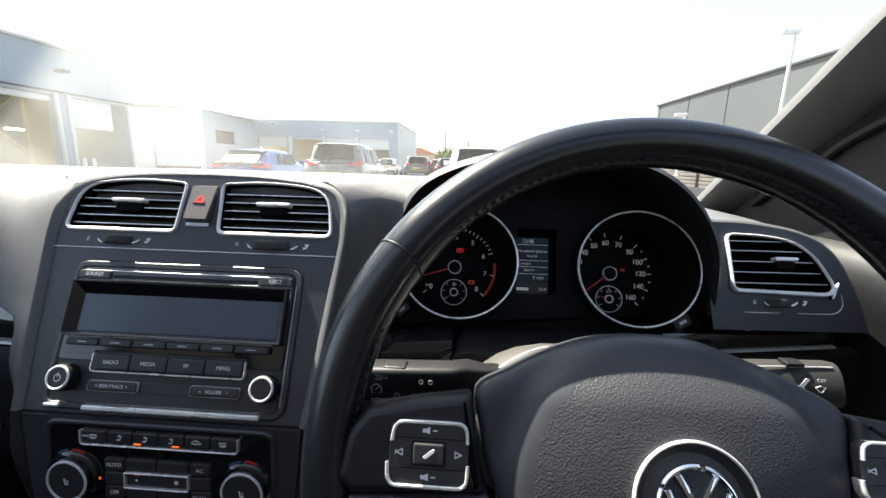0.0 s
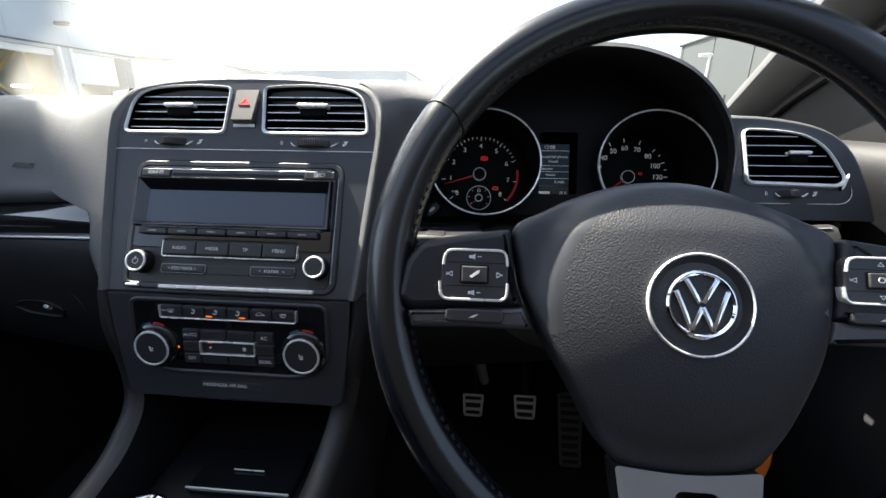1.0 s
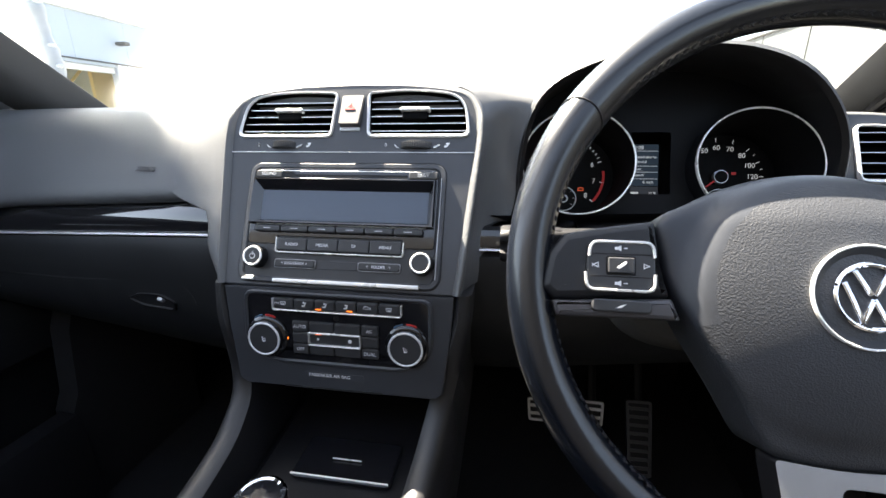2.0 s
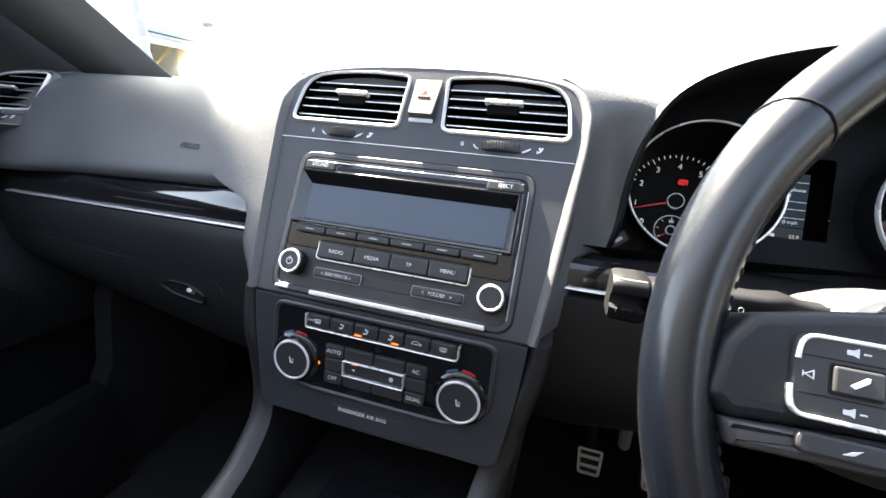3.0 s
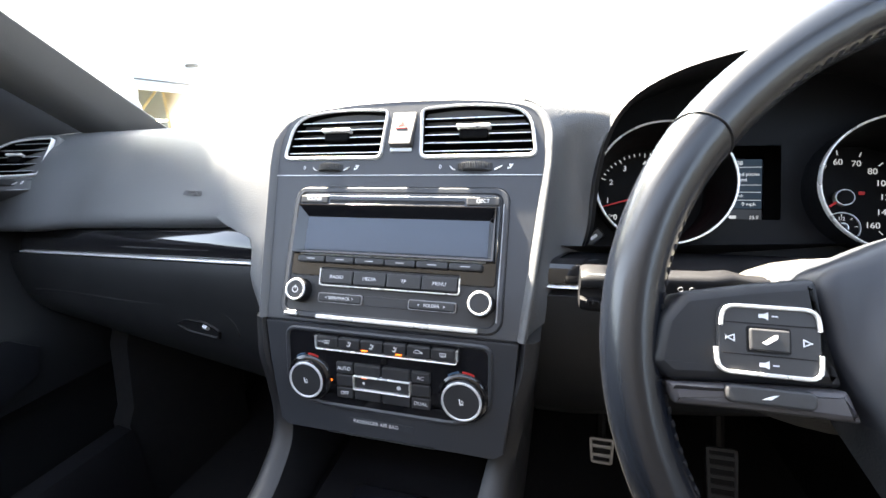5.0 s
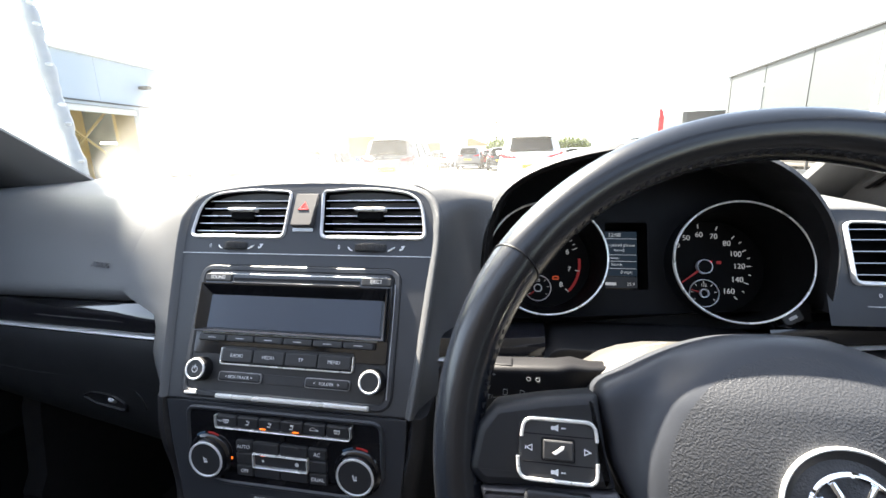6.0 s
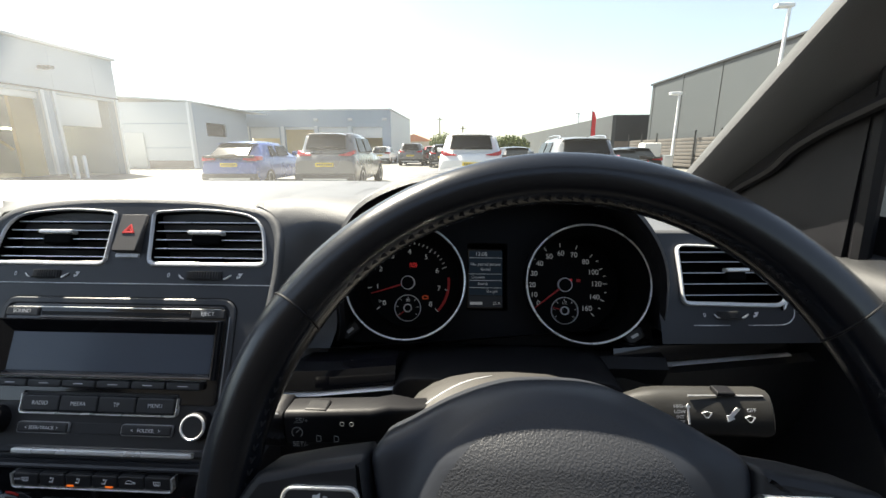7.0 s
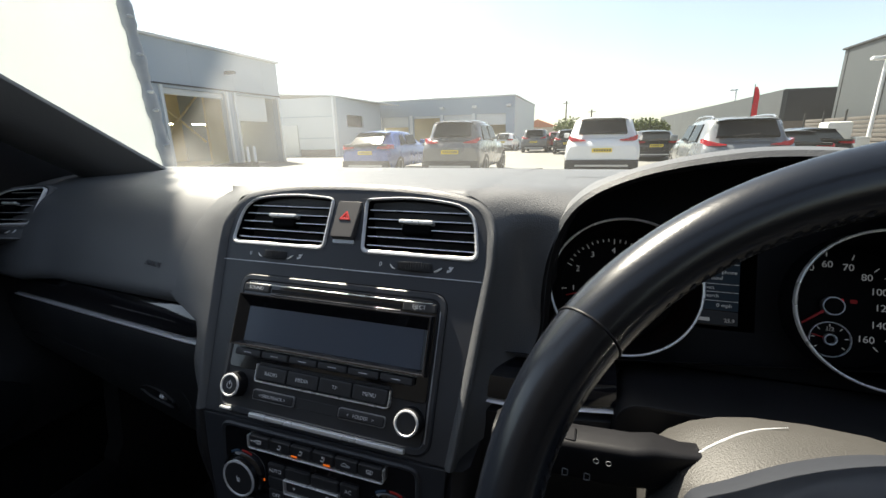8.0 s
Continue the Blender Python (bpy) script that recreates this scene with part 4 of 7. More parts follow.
def dial_knob(name, u, v, r, m, parent, w1=0.0125, ring=0.0028, cap=KEY, lab="black rotary knob with a satin silver ring", side=BLACK):
    k = part(name, stack(circle(u, v, r, 40), [(-0.0012, 0), (0, 0.001), (0.0003, w1 - 0.0018), (0.0014, w1 - 0.0010)], m, None, False, False), side, parent, lab)
    part("knob_ring", stack(circle(u, v, r - 0.0010, 40), [(0.0000, w1 - 0.0016), (0.0002, w1 - 0.0004), (0.0008, w1), (ring - 0.0006, w1), (ring, w1 - 0.0006), (ring, w1 - 0.0016)], m, None, False, False), SILVER, k, "satin silver ring")
    part("knob_cap", stack(circle(u, v, r - ring - 0.0009, 40), [(0, w1 - 0.003), (0, w1 - 0.0011), (0.0006, w1 - 0.0007)], m), cap, k)
    return k


k1 = dial_knob("knob", -0.0875, cv(0.7995), 0.0115, CON, radio, ring=0.0021)
bm = band(circle(-0.0875, cv(0.7995), 0.0032, 20), 0.0007, 0.0117, 0.0120, CON, None, 0.0001)
plate(rrect(-0.0879, -0.0871, cv(0.7995) + 0.0006, cv(0.7995) + 0.0044, 0.0002, 1), 0.0117, 0.0120, 0.0001, CON, bm)
part("power_mark", bm, PRINT, k1)
dial_knob("knob", 0.0900, cv(0.7995), 0.0115, CON, radio, ring=0.0021)

# ---------- climate panel ----------
clim = thing("climate_panel", LOW @ Vector((0, lv(0.70), 0)), "gloss black climate panel with two knobs and keys", "climate control")
cp = rpoly([(-0.078, lv(0.6935)), (0.080, lv(0.6935)), (0.099, lv(0.712)), (0.0985, lv(0.7645)), (-0.0970, lv(0.7645)), (-0.098, lv(0.712))], [0.02, 0.02, 0.012, 0.008, 0.008, 0.012])
part("bezel", band(offset2(cp, -0.0040), 0.0045, -0.003, 0.0022, LOW, None, 0.0014), FASCIA, clim, "raised rounded bezel")
part("face", plate(cp, -0.01, 0.0006, 0.0004, LOW), GLOSS, clim, "piano black face")

for i in range(6):
    x0 = -0.0655 + i * 0.0227
    k = key("mode_key", x0, x0 + 0.0218, 0.7505, 0.7615, clim, "", LOW, lv, 0.0040)
    w = 0.0042
    cx, v0 = x0 + 0.0109, lv(0.7565)
    bm = bmesh.new()
    if i in (1, 2, 3):  # seated outline
        plate(rpoly([(cx - 0.002, v0 - 0.002), (cx + 0.001, v0 - 0.0024), (cx + 0.0028, v0 + 0.002), (cx + 0.0018, v0 + 0.0022), (cx + 0.0004, v0 - 0.0012), (cx - 0.002, v0 - 0.0010)], 0.0002, 2), w - 0.0001, w + 0.0002, 0.0001, LOW, bm)
        plate(circle(cx + 0.0002, v0 + 0.0018, 0.0009, 10), w - 0.0001, w + 0.0002, 0.0001, LOW, bm)
    elif i == 4:  # car outline
        band(rpoly([(cx - 0.0045, v0 - 0.001), (cx + 0.0045, v0 - 0.001), (cx + 0.0042, v0 + 0.0006), (cx + 0.002, v0 + 0.0008), (cx + 0.0006, v0 + 0.0022), (cx - 0.002, v0 + 0.0022), (cx - 0.004, v0 + 0.0006)], 0.0004, 2), 0.0005, w - 0.0001, w + 0.0002, LOW, bm, 0.0001)
    else:  # window outline with waves
        band(rpoly([(cx - 0.0026, v0 - 0.0016), (cx + 0.0026, v0 - 0.0016), (cx + 0.0032, v0 + 0.0018), (cx - 0.0032, v0 + 0.0018)], 0.0004, 2), 0.0005, w - 0.0001, w + 0.0002, LOW, bm, 0.0001)
        for dx in (-0.0012, 0, 0.0012):
            plate(rrect(cx + dx - 0.0002, cx + dx + 0.0002, v0 - 0.0022, v0 + 0.001, 0.0001, 1), w - 0.0001, w + 0.0002, 0.0001, LOW, bm)
    part("icon", bm, PRINT, k)
    if i == 0:
        lettering("MAX", 0.0026, on(LOW, x0 + 0.0042, v0, w), PRINT, k)
    if i in (2, 3):
        lx = x0 + (0.0012 if i == 2 else 0.0120)
        part("indicator", plate(rrect(lx, lx + 0.0062, lv(0.7513), lv(0.7528), 0.0004, 2), 0.0030, 0.0046, 0.0003, LOW), AMBER_LIT, k, "glowing amber indicator")
bracket([(-0.0668, lv(0.7610)), (-0.0668, lv(0.7490)), (0.0712, lv(0.7490)), (0.0712, lv(0.7610))], 0.0013, LOW, clim, 0, 0.0046)
for s in (-1, 1):
    cx, z = s * 0.0765 + 0.0, 0.7175
    k = part("temperature_knob", stack(circle(cx, lv(z), 0.0232, 48), [(0, 0), (0.0002, 0.0020), (0.0016, 0.0034), (0.0032, 0.0040)], LOW), GLOSS, clim, "black rotary temperature knob")
    dial_knob("grip", cx, lv(z), 0.0192, LOW, k, 0.0088, 0.0022, KEY, "ribbed grip with satin silver ring", GLOSS)
    zs = lv(z) - 0.0004
    bm = plate(rpoly([(cx - 0.0012, zs - 0.0026), (cx + 0.0021, zs - 0.0023), (cx + 0.0021, zs - 0.0011), (cx - 0.0006, zs - 0.0010), (cx - 0.0011, zs + 0.0029), (cx - 0.0023, zs + 0.0029)], 0.0004, 2), 0.0080, 0.0084, 0.0001, LOW)
    for dx in (0.0001, 0.0009, 0.0017):
        wave = [(cx + dx + 0.00022 * math.sin(i * 1.6), zs - 0.0003 + 0.00033 * i) for i in range(7)]
        plate([(u - 0.00016, v) for u, v in wave][::-1] + [(u + 0.00016, v) for u, v in wave], 0.0080, 0.0083, 0.00005, LOW, bm)
    part("seat_mark", bm, PRINT, k, "heated seat symbol")
    for a0, a1, mt, nm in ((100, 125, BLUE_DIM, "cold_arc"), (65, 92, RED_DIM, "warm_arc")):
        r0 = 0.0248
        o = arc((cx, lv(z)), r0, a0, a1, 8) + arc((cx, lv(z)), r0 - 0.0018, a1, a0, 8)
        part(nm, plate(o[::-1] if a1 < a0 else o, 0.0004, 0.0011, 0.0002, LOW), mt, clim)
    part("seat_indicator", plate(rrect(cx + 0.0228, cx + 0.0242, lv(z) - 0.0012, lv(z) + 0.0012, 0.0004, 2), 0.0004, 0.0012, 0.0002, LOW), AMBER_LIT, clim)
for r, (z0, z1) in enumerate(((0.7265, 0.7375), (0.7140, 0.7255), (0.7020, 0.7130))):
    for c, (x0, x1) in enumerate(((-0.0465, -0.0290), (-0.0280, -0.0010), (0.0000, 0.0280), (0.0290, 0.0470))):
        if r == 1 and c in (1, 2):
            continue
        txt = {(0, 0): "AUTO", (2, 0): "OFF", (0, 3): "AC", (2, 3): "DUAL"}.get((r, c), "")
        key("climate_key", x0, x1, z0, z1, clim, txt, LOW, lv, 0.0034, 0.0050, 0.0008)
part("fan_frame", band(rrect(-0.0285, 0.0285, lv(0.7125), lv(0.7268), 0.0012, 3), 0.0012, 0.0005, 0.0052, LOW, None, 0.0004), CHROME, clim, "satin chrome frame round the fan key")
key("fan_key", -0.0272, 0.0272, 0.7140, 0.7253, clim, "", LOW, lv, 0.0030)
for x in (-0.018, 0.017):
    bm = plate(circle(x, lv(0.7195), 0.0013 if x < 0 else 0.0021, 8), 0.0029, 0.0033, 0.0001, LOW)
    part("fan_mark", bm, PRINT, clim)
part("fan_indicator", plate(rrect(-0.0205, -0.0150, lv(0.7243), lv(0.7256), 0.0004, 2), 0.0030, 0.0036, 0.0002, LOW), AMBER_LIT, clim)
part("sensor", plate(circle(0.002, lv(0.7425), 0.0028, 20), 0.0004, 0.0018, 0.0005, LOW), BLACK, clim)

# ---------- instrument cluster ----------
TILT20 = (0, 0.342, 0.940)
clus = thing("instrument_cluster", (0.338, 0.15, 0.83), "black instrument cluster with two chrome-ringed gauges, ignition on", "instrument cluster")
MASK = frame3((0.338, 0.115, 0.892), (1, 0, 0), TILT20)
DEEP = 0.0725
XT, XS = 0.2475, 0.4335


mo = [(q.x - 0.338, (q.z - 0.8862) / 0.94) for q in reversed(hood_ring(0, -0.0065)) if q.z > 0.845] + [(-0.158, -0.066), (0.170, -0.066)]
lcd_hole = rrect(-0.0262, 0.0172, -0.030, 0.043, 0.002, 3)
part("mask", plate_with_holes(mo, [circle(XT - 0.338, 0, 0.0615, 48, 0.0595), circle(XS - 0.338, 0, 0.0615, 48, 0.0595), lcd_hole], MASK, -0.030), MASKP, clus, "dark grey instrument mask")
part("mask_sill", stackless([[Vector((x, y, z)) for y, z in ((0.090, 0.812), (0.100, 0.820), (0.112, 0.820), (0.13, 0.79), (0.10, 0.79))] for x in (0.18, 0.26, 0.34, 0.42, 0.51)]), BLACK, clus)
part("back", plate(rrect(-0.165, 0.175, -0.09, 0.10, 0.01), -DEEP - 0.01, -DEEP - 0.0004, 0.0004, MASK), DIAL, clus)


def spot(cx, r, deg):
    return cx + r * math.cos(radians(deg)), r * math.sin(radians(deg))


def gauge(name, x, xd, digits, ticks, needle_deg, sub_deg, label):
    """A tube with a chrome ring; at its bottom the dial with figures, ticks, a needle and a small dial."""
    m = frame3((x, 0.115, 0.892), (1, 0, 0), TILT20)
    dx = xd - x
    ring = circle(0, 0, 0.0625, 64, 0.0605)
    g = part(name, stack(ring, [(0.0022, -0.0005), (0.0030, -0.006), (0.006, -0.05), (0.0075, -DEEP), (0.030, -DEEP)], m), DIAL, clus, label)
    part("ring", stack(ring, [(0.0000, -0.0050), (-0.0003, -0.0010), (0.0001, -0.0002), (0.0008, 0.0), (0.0015, -0.0004), (0.0020, -0.0018)], m, None, False, False), CHROME, g, "satin silver ring")
    part("collar", stack(ring, [(0, -0.0310), (0.0003, -0.0048), (0.001, -0.0046)], m, None, False, False), MASKP, g)
    w = -DEEP + 0.0008
    for txt, deg in digits:
        u, v = spot(dx, 0.0372, deg)
        lettering(txt, 0.0084, on(m, u, v, w), LIT_PRINT, g, "figure")
    for deg, ln in ticks:
        r = Matrix.Rotation(radians(deg), 4, "Z")
        part("tick", plate(rrect(0.0495 - ln, 0.0495, -0.0004, 0.0004, 0.0002, 1), w - 0.0002, w + 0.0002, 0.0001, on(m, dx, 0) @ r), LIT_PRINT, g)
    hub = part("needle_hub", stack(circle(dx, 0, 0.0072, 32), [(0, w), (0, w + 0.006), (0.001, w + 0.0068)], m), DIAL, g)
    part("hub_ring", band(circle(dx, 0, 0.0082, 32), 0.0013, w, w + 0.0058, m, None, 0.0003), SILVER, hub)
    r = on(m, dx, 0) @ Matrix.Rotation(radians(needle_deg), 4, "Z")
    part("needle", plate([(0.008, -0.0010), (0.046, -0.0004), (0.046, 0.0004), (0.008, 0.0010)], w + 0.0030, w + 0.0042, 0.0002, r), NEEDLE, g, "red needle")
    sm = on(m, dx, -0.0300)
    part("small_dial_ring", band(circle(0, 0, 0.0158, 40), 0.0009, w - 0.0005, w + 0.0012, sm, None, 0.0002), SILVER, g, "fine silver ring of the small dial")
    part("small_dial_hub", band(circle(0, 0, 0.0050, 28), 0.0012, w - 0.0005, w + 0.0025, sm, None, 0.0002), SILVER, g)
    bm = bmesh.new()
    for i in range(7):
        plate(rrect(0.0110, 0.0138, -0.0003, 0.0003, 0.0001, 1), w - 0.0002, w + 0.0002, 0.0001, sm @ Matrix.Rotation(radians(215 - i * 41.7), 4, "Z"), bm)
    part("small_ticks", bm, LIT_PRINT, g)
    part("small_needle", plate([(0.006, -0.0006), (0.0145, -0.0003), (0.0145, 0.0003), (0.006, 0.0006)], w + 0.0012, w + 0.002, 0.0001, sm @ Matrix.Rotation(radians(sub_deg), 4, "Z")), NEEDLE, g)
    return g, m, dx, w


rev = [(str(i), 221 - 33 * i) for i in range(9)]
rt = [(221 - 33 * i, 0.0055) for i in range(9)] + [(221 - 33 * i - 6.6 * j, 0.0032) for i in range(2, 6) for j in range(1, 5)]
g1, m1, dx1, w1 = gauge("rev_counter", XT, 0.242, rev, rt, 197, 222, "rev counter with white figures 0 to 8")
red = arc((dx1, 0), 0.0500, -42, 8, 14) + arc((dx1, 0), 0.0470, 8, -42, 14)
part("red_band", plate(red, w1 - 0.0002, w1 + 0.0002, 0.0001, m1), RED_DIM, g1, "red band at the upper end")
bx, by = dx1 + 0.0055, 0.02125
bm = band(circle(bx, by, 0.0029, 24), 0.0008, w1 - 0.0002, w1 + 0.0003, m1, None, 0.0001)
plate(rrect(bx - 0.0005, bx + 0.0005, by - 0.0004, by + 0.0016, 0.0002, 2), w1 - 0.0002, w1 + 0.0003, 0.0001, m1, bm)
plate(circle(bx, by - 0.0012, 0.0005, 8), w1 - 0.0002, w1 + 0.0003, 0.0001, m1, bm)
for a in (0, 180):
    plate(arc((bx, by), 0.0045, a - 42, a + 42, 8) + arc((bx, by), 0.0037, a + 42, a - 42, 8), w1 - 0.0002, w1 + 0.0003, 0.0001, m1, bm)
part("brake_lamp", bm, RED_LIT, g1, "glowing red warning lamp")
part("engine_lamp", band(rpoly([(dx1 + 0.017, -0.0195), (dx1 + 0.0245, -0.0195), (dx1 + 0.0245, -0.0155), (dx1 + 0.021, -0.0145), (dx1 + 0.017, -0.0155)], 0.0008, 2), 0.0013, w1 - 0.0002, w1 + 0.0003, m1, None, 0.0001), AMBER_DIM, g1, "glowing amber engine lamp")
lettering("90", 0.0050, on(m1, dx1, -0.0300 + 0.0090, w1), LIT_PRINT, g1, "figure")
lettering("1/min", 0.0040, on(m1, dx1 - 0.031, -0.0225, w1), LIT_PRINT, g1, "unit")
spd = [("0", 216), ("10", 199), ("20", 181), ("30", 160), ("40", 139), ("50", 117), ("60", 95), ("70", 71), ("80", 47), ("100", 24), ("120", 2), ("140", -22), ("160", -47)]
st = [(d, 0.0050) for _, d in spd] + [(d, 0.0028) for d in (36, 13, -10, -34)]
g2, m2, dx2, w2 = gauge("speedometer", XS, 0.426, spd, st, 218, 165, "speedometer with white figures 0 to 160")
part("belt_lamp", plate(circle(dx2 + 0.008, 0.0055, 0.0016, 14), w2 - 0.0002, w2 + 0.0003, 0.0001, m2), RED_LIT, g2, "glowing red warning lamp")
part("lamp_off", plate(rrect(dx2 + 0.014, dx2 + 0.019, 0.0035, 0.0070, 0.001), w2 - 0.0002, w2 + 0.0003, 0.0001, m2), RED_DIM, g2)
lettering("1/2", 0.0050, on(m2, dx2, -0.0300 + 0.0090, w2), LIT_PRINT, g2, "figure")
for x, tilt in ((XT - 0.060, 40), (XS + 0.052, -35)):
    m = on(MASK, x - 0.338, -0.053, -0.028) @ Matrix.Rotation(radians(tilt if x < 0.3 else 30), 4, "Z")
    b = part("trip_button", plate(rrect(-0.010, 0.010, -0.006, 0.006, 0.003), 0, 0.006, 0.002, m), KEY, clus, "small black trip button")
    part("mark", plate(rrect(-0.004, 0.004, -0.0016, 0.0016, 0.0008), 0.0058, 0.0062, 0.0001, m), PRINT, b)

SCR = on(MASK, -0.0045, 0.006, -DEEP + 0.010) @ Matrix.Diagonal((0.86, 0.84, 1, 1))
scr = part("info_display", plate(rrect(-0.0245, 0.0245, -0.0415, 0.0415, 0.001), -0.004, 0, 0.0003, SCR), GLOSS, clus, "small lit multifunction display")
part("screen_upper", plate(rrect(-0.0225, 0.0225, -0.0235, 0.0385, 0.0005, 1), -0.001, 0.0003, 0.0001, SCR), SCREEN, scr)
part("screen_lower", plate(rrect(-0.0225, 0.0225, -0.0395, -0.0245, 0.0005, 1), -0.001, 0.0003, 0.0001, SCR), SCREEN_LOW, scr)
for txt, u, v, s in (("12:08", -0.006, 0.0335, 0.0075), ("No paired phone", 0, 0.0195, 0.0058), ("found", 0, 0.0125, 0.0058), ("Connect", -0.010, 0.0015, 0.0052), ("Search", -0.0035, -0.0075, 0.0052), ("0 mph", 0.009, -0.0180, 0.0058), ("25.9", 0.0145, -0.0345, 0.0058)):
    lettering(txt, s, on(SCR, u, v, 0.0004), LIT_PRINT, scr, "screen_text")
for v in (0.0285, 0.0060, -0.0030, -0.0130):
    part("screen_line", plate(rrect(-0.022, 0.022, v - 0.0003, v + 0.0003, 0.0001, 1), 0.0003, 0.0005, 0.0001, SCR), LIT_PRINT, scr)
part("screen_bar", plate(rrect(-0.021, -0.004, -0.0365, -0.0325, 0.0004, 1), 0.0003, 0.0005, 0.0001, SCR), LIT_PRINT, scr)

# ---------- steering wheel ----------
WHL = frame3((0.354, -0.120, 0.856), (1, 0, 0), (0, 0.4226, 0.9063))
wheel = thing("steering_wheel", (0.354, -0.05, 0.84), "black leather three-spoke steering wheel with silver lower spoke", "steering wheel")
RIM, TUBE, BACK = 0.1746, 0.0143, -0.0070
RW = on(WHL, 0.0075, -0.0080) @ Matrix.Rotation(0.036, 4, "X")  # the rim stands a little steeper than the hub
bm = bmesh.new()
rings = []
for i in range(121):
    a = 2 * math.pi * i / 120
    bulge = 1 + 0.07 * (math.exp(-((math.degrees(a) - 34) / 14) ** 2) + math.exp(-((math.degrees(a) - 146) / 14) ** 2))
    rings.append([RW @ Vector(((RIM + TUBE * bulge * math.cos(b)) * math.cos(a), (RIM + TUBE * bulge * math.cos(b)) * math.sin(a), BACK + TUBE * 1.06 * bulge * math.sin(b))) for b in [2 * math.pi * j / 24 for j in range(24)]])
loops(bm, rings)
bmesh.ops.remove_doubles(bm, verts=bm.verts[:], dist=1e-6)
rim = part("rim", bm, LEATHER, wheel, "smooth worn black leather rim")
bm = bmesh.new()
for i in range(170):
    a = 2 * math.pi * i / 170
    for k in (-1, 1):
        p0 = Vector(((RIM + TUBE * math.cos(math.pi - 0.42 + k * 0.09)) * math.cos(a - 0.010), (RIM + TUBE * math.cos(math.pi - 0.42 + k * 0.09)) * math.sin(a - 0.010), BACK + TUBE * 1.07 * math.sin(math.pi - 0.42 + k * 0.09)))
        p1 = Vector(((RIM + TUBE * math.cos(math.pi - 0.42)) * math.cos(a + 0.008), (RIM + TUBE * math.cos(math.pi - 0.42)) * math.sin(a + 0.008), BACK + TUBE * 1.09 * math.sin(math.pi - 0.42)))
        tube([RW @ p0, RW @ ((p0 + p1) / 2 * 1.0 + Vector((0, 0, 0.0006))), RW @ p1], 0.00055, 5, False, bm)
part("stitching", bm, THREAD, rim, "dark thread stitching")
for deg in (34, 146):
    a = radians(deg)
    ptsr = []
    for j in range(24):
        b = 2 * math.pi * j / 24
        rr = TUBE * 1.075
        aa = a + (0.035 * math.sin(b) * (1 if deg < 90 else -1))
        ptsr.append(RW @ Vector(((RIM + rr * math.cos(b)) * math.cos(aa), (RIM + rr * math.cos(b)) * math.sin(aa), BACK + rr * 1.06 * math.sin(b))))
    part("leather_seam", tube(ptsr, 0.0006, 6, True), BLACK, rim)

hub_pts = [(0.005, -0.1125), (0.028, -0.1110), (0.040, -0.1080), (0.0475, -0.1025), (0.0615, -0.083), (0.0775, -0.050), (0.0850, -0.023), (0.0885, 0.000), (0.0905, 0.0215), (0.075, 0.0330), (0.052, 0.0455), (0.028, 0.0545),
           (0.002, 0.0565), (-0.024, 0.0545), (-0.050, 0.0460), (-0.074, 0.0335), (-0.0910, 0.0225), (-0.0880, 0.000), (-0.0845, -0.0160), (-0.0725, -0.0405), (-0.0510, -0.0775), (-0.0370, -0.1035), (-0.0290, -0.1090), (-0.015, -0.1118), (0.005, -0.1125)]
hub_out = [(p.x, p.y) for p in smooth_line([(a, b, 0) for a, b in hub_pts], 4)][:-1]


def hub_point(u, v):
    """Height of the padded cover: domed, falling away towards its upper edge."""
    x, y = u - 0.0015, v + 0.020
    r = math.hypot(x, y)
    up = max(0.0, min(1.0, 0.5 + (0.884 * y - 0.468 * x) / max(r, 1e-6)))
    fall = 2.0 * max(0.0, v - 0.020) ** 1.5
    inside = 0.0205 - 2.0 * r * r
    f = min(1.0, max(0.0, (r - 0.0650) / 0.018))
    f = f * f * (3 - 2 * f)
    upper = 0.0120 - 0.0100 * f + 0.03 * max(0.0, r - 0.065) - 1.2 * f * max(0.0, v - 0.029) ** 1.5
    lower = 0.0120 - 0.0050 * f - 0.10 * max(0.0, r - 0.065)
    return (inside if r < 0.0650 else max(inside, 0.0120 - 0.25 * (r - 0.065)) * (1 - f) + (upper * up + lower * (1 - up)) * f) - fall


def hub_ring(pts, sink=0.0):
    return [WHL @ Vector((*p, hub_point(*p) - sink)) for p in pts]


c0 = Vector((0.0015, -0.020))
dome_edge = []
for p in hub_out:
    d = Vector(p) - c0
    dome_edge.append(tuple(c0 + d.normalized() * 0.0655))
flange_rings = [[WHL @ Vector((*p, -0.035)) for p in hub_out], hub_ring(hub_out, 0.0040)]
for s, sink in ((0.06, 0.0018), (0.14, 0.0004), (0.25, 0), (0.4, 0), (0.55, 0), (0.7, 0), (0.85, 0), (1.0, 0)):
    flange_rings.append(hub_ring([tuple(Vector(p).lerp(Vector(q), s)) for p, q in zip(hub_out, dome_edge)], sink))
upper = [i for i, p in enumerate(hub_out) if p[1] > -0.046]  # the smooth shoulders; below them the grain runs on to the edge
k0 = next(i for i in upper if i - 1 not in upper)
upper = sorted(upper, key=lambda i: (i - k0) % len(hub_out))
below = [upper[-1]] + sorted((i for i in range(len(hub_out)) if i not in upper), key=lambda i: (i - k0) % len(hub_out)) + [upper[0]]
hubp = part("airbag_cover", sheet([[ring[i] for i in upper] for ring in flange_rings]), FLANGE, wheel, "smooth dark airbag cover", 60)
part("lower_cover", sheet([[ring[i] for i in below] for ring in flange_rings]), HUB, hubp, "grained lower end of the cover", 60)
bm = bmesh.new()
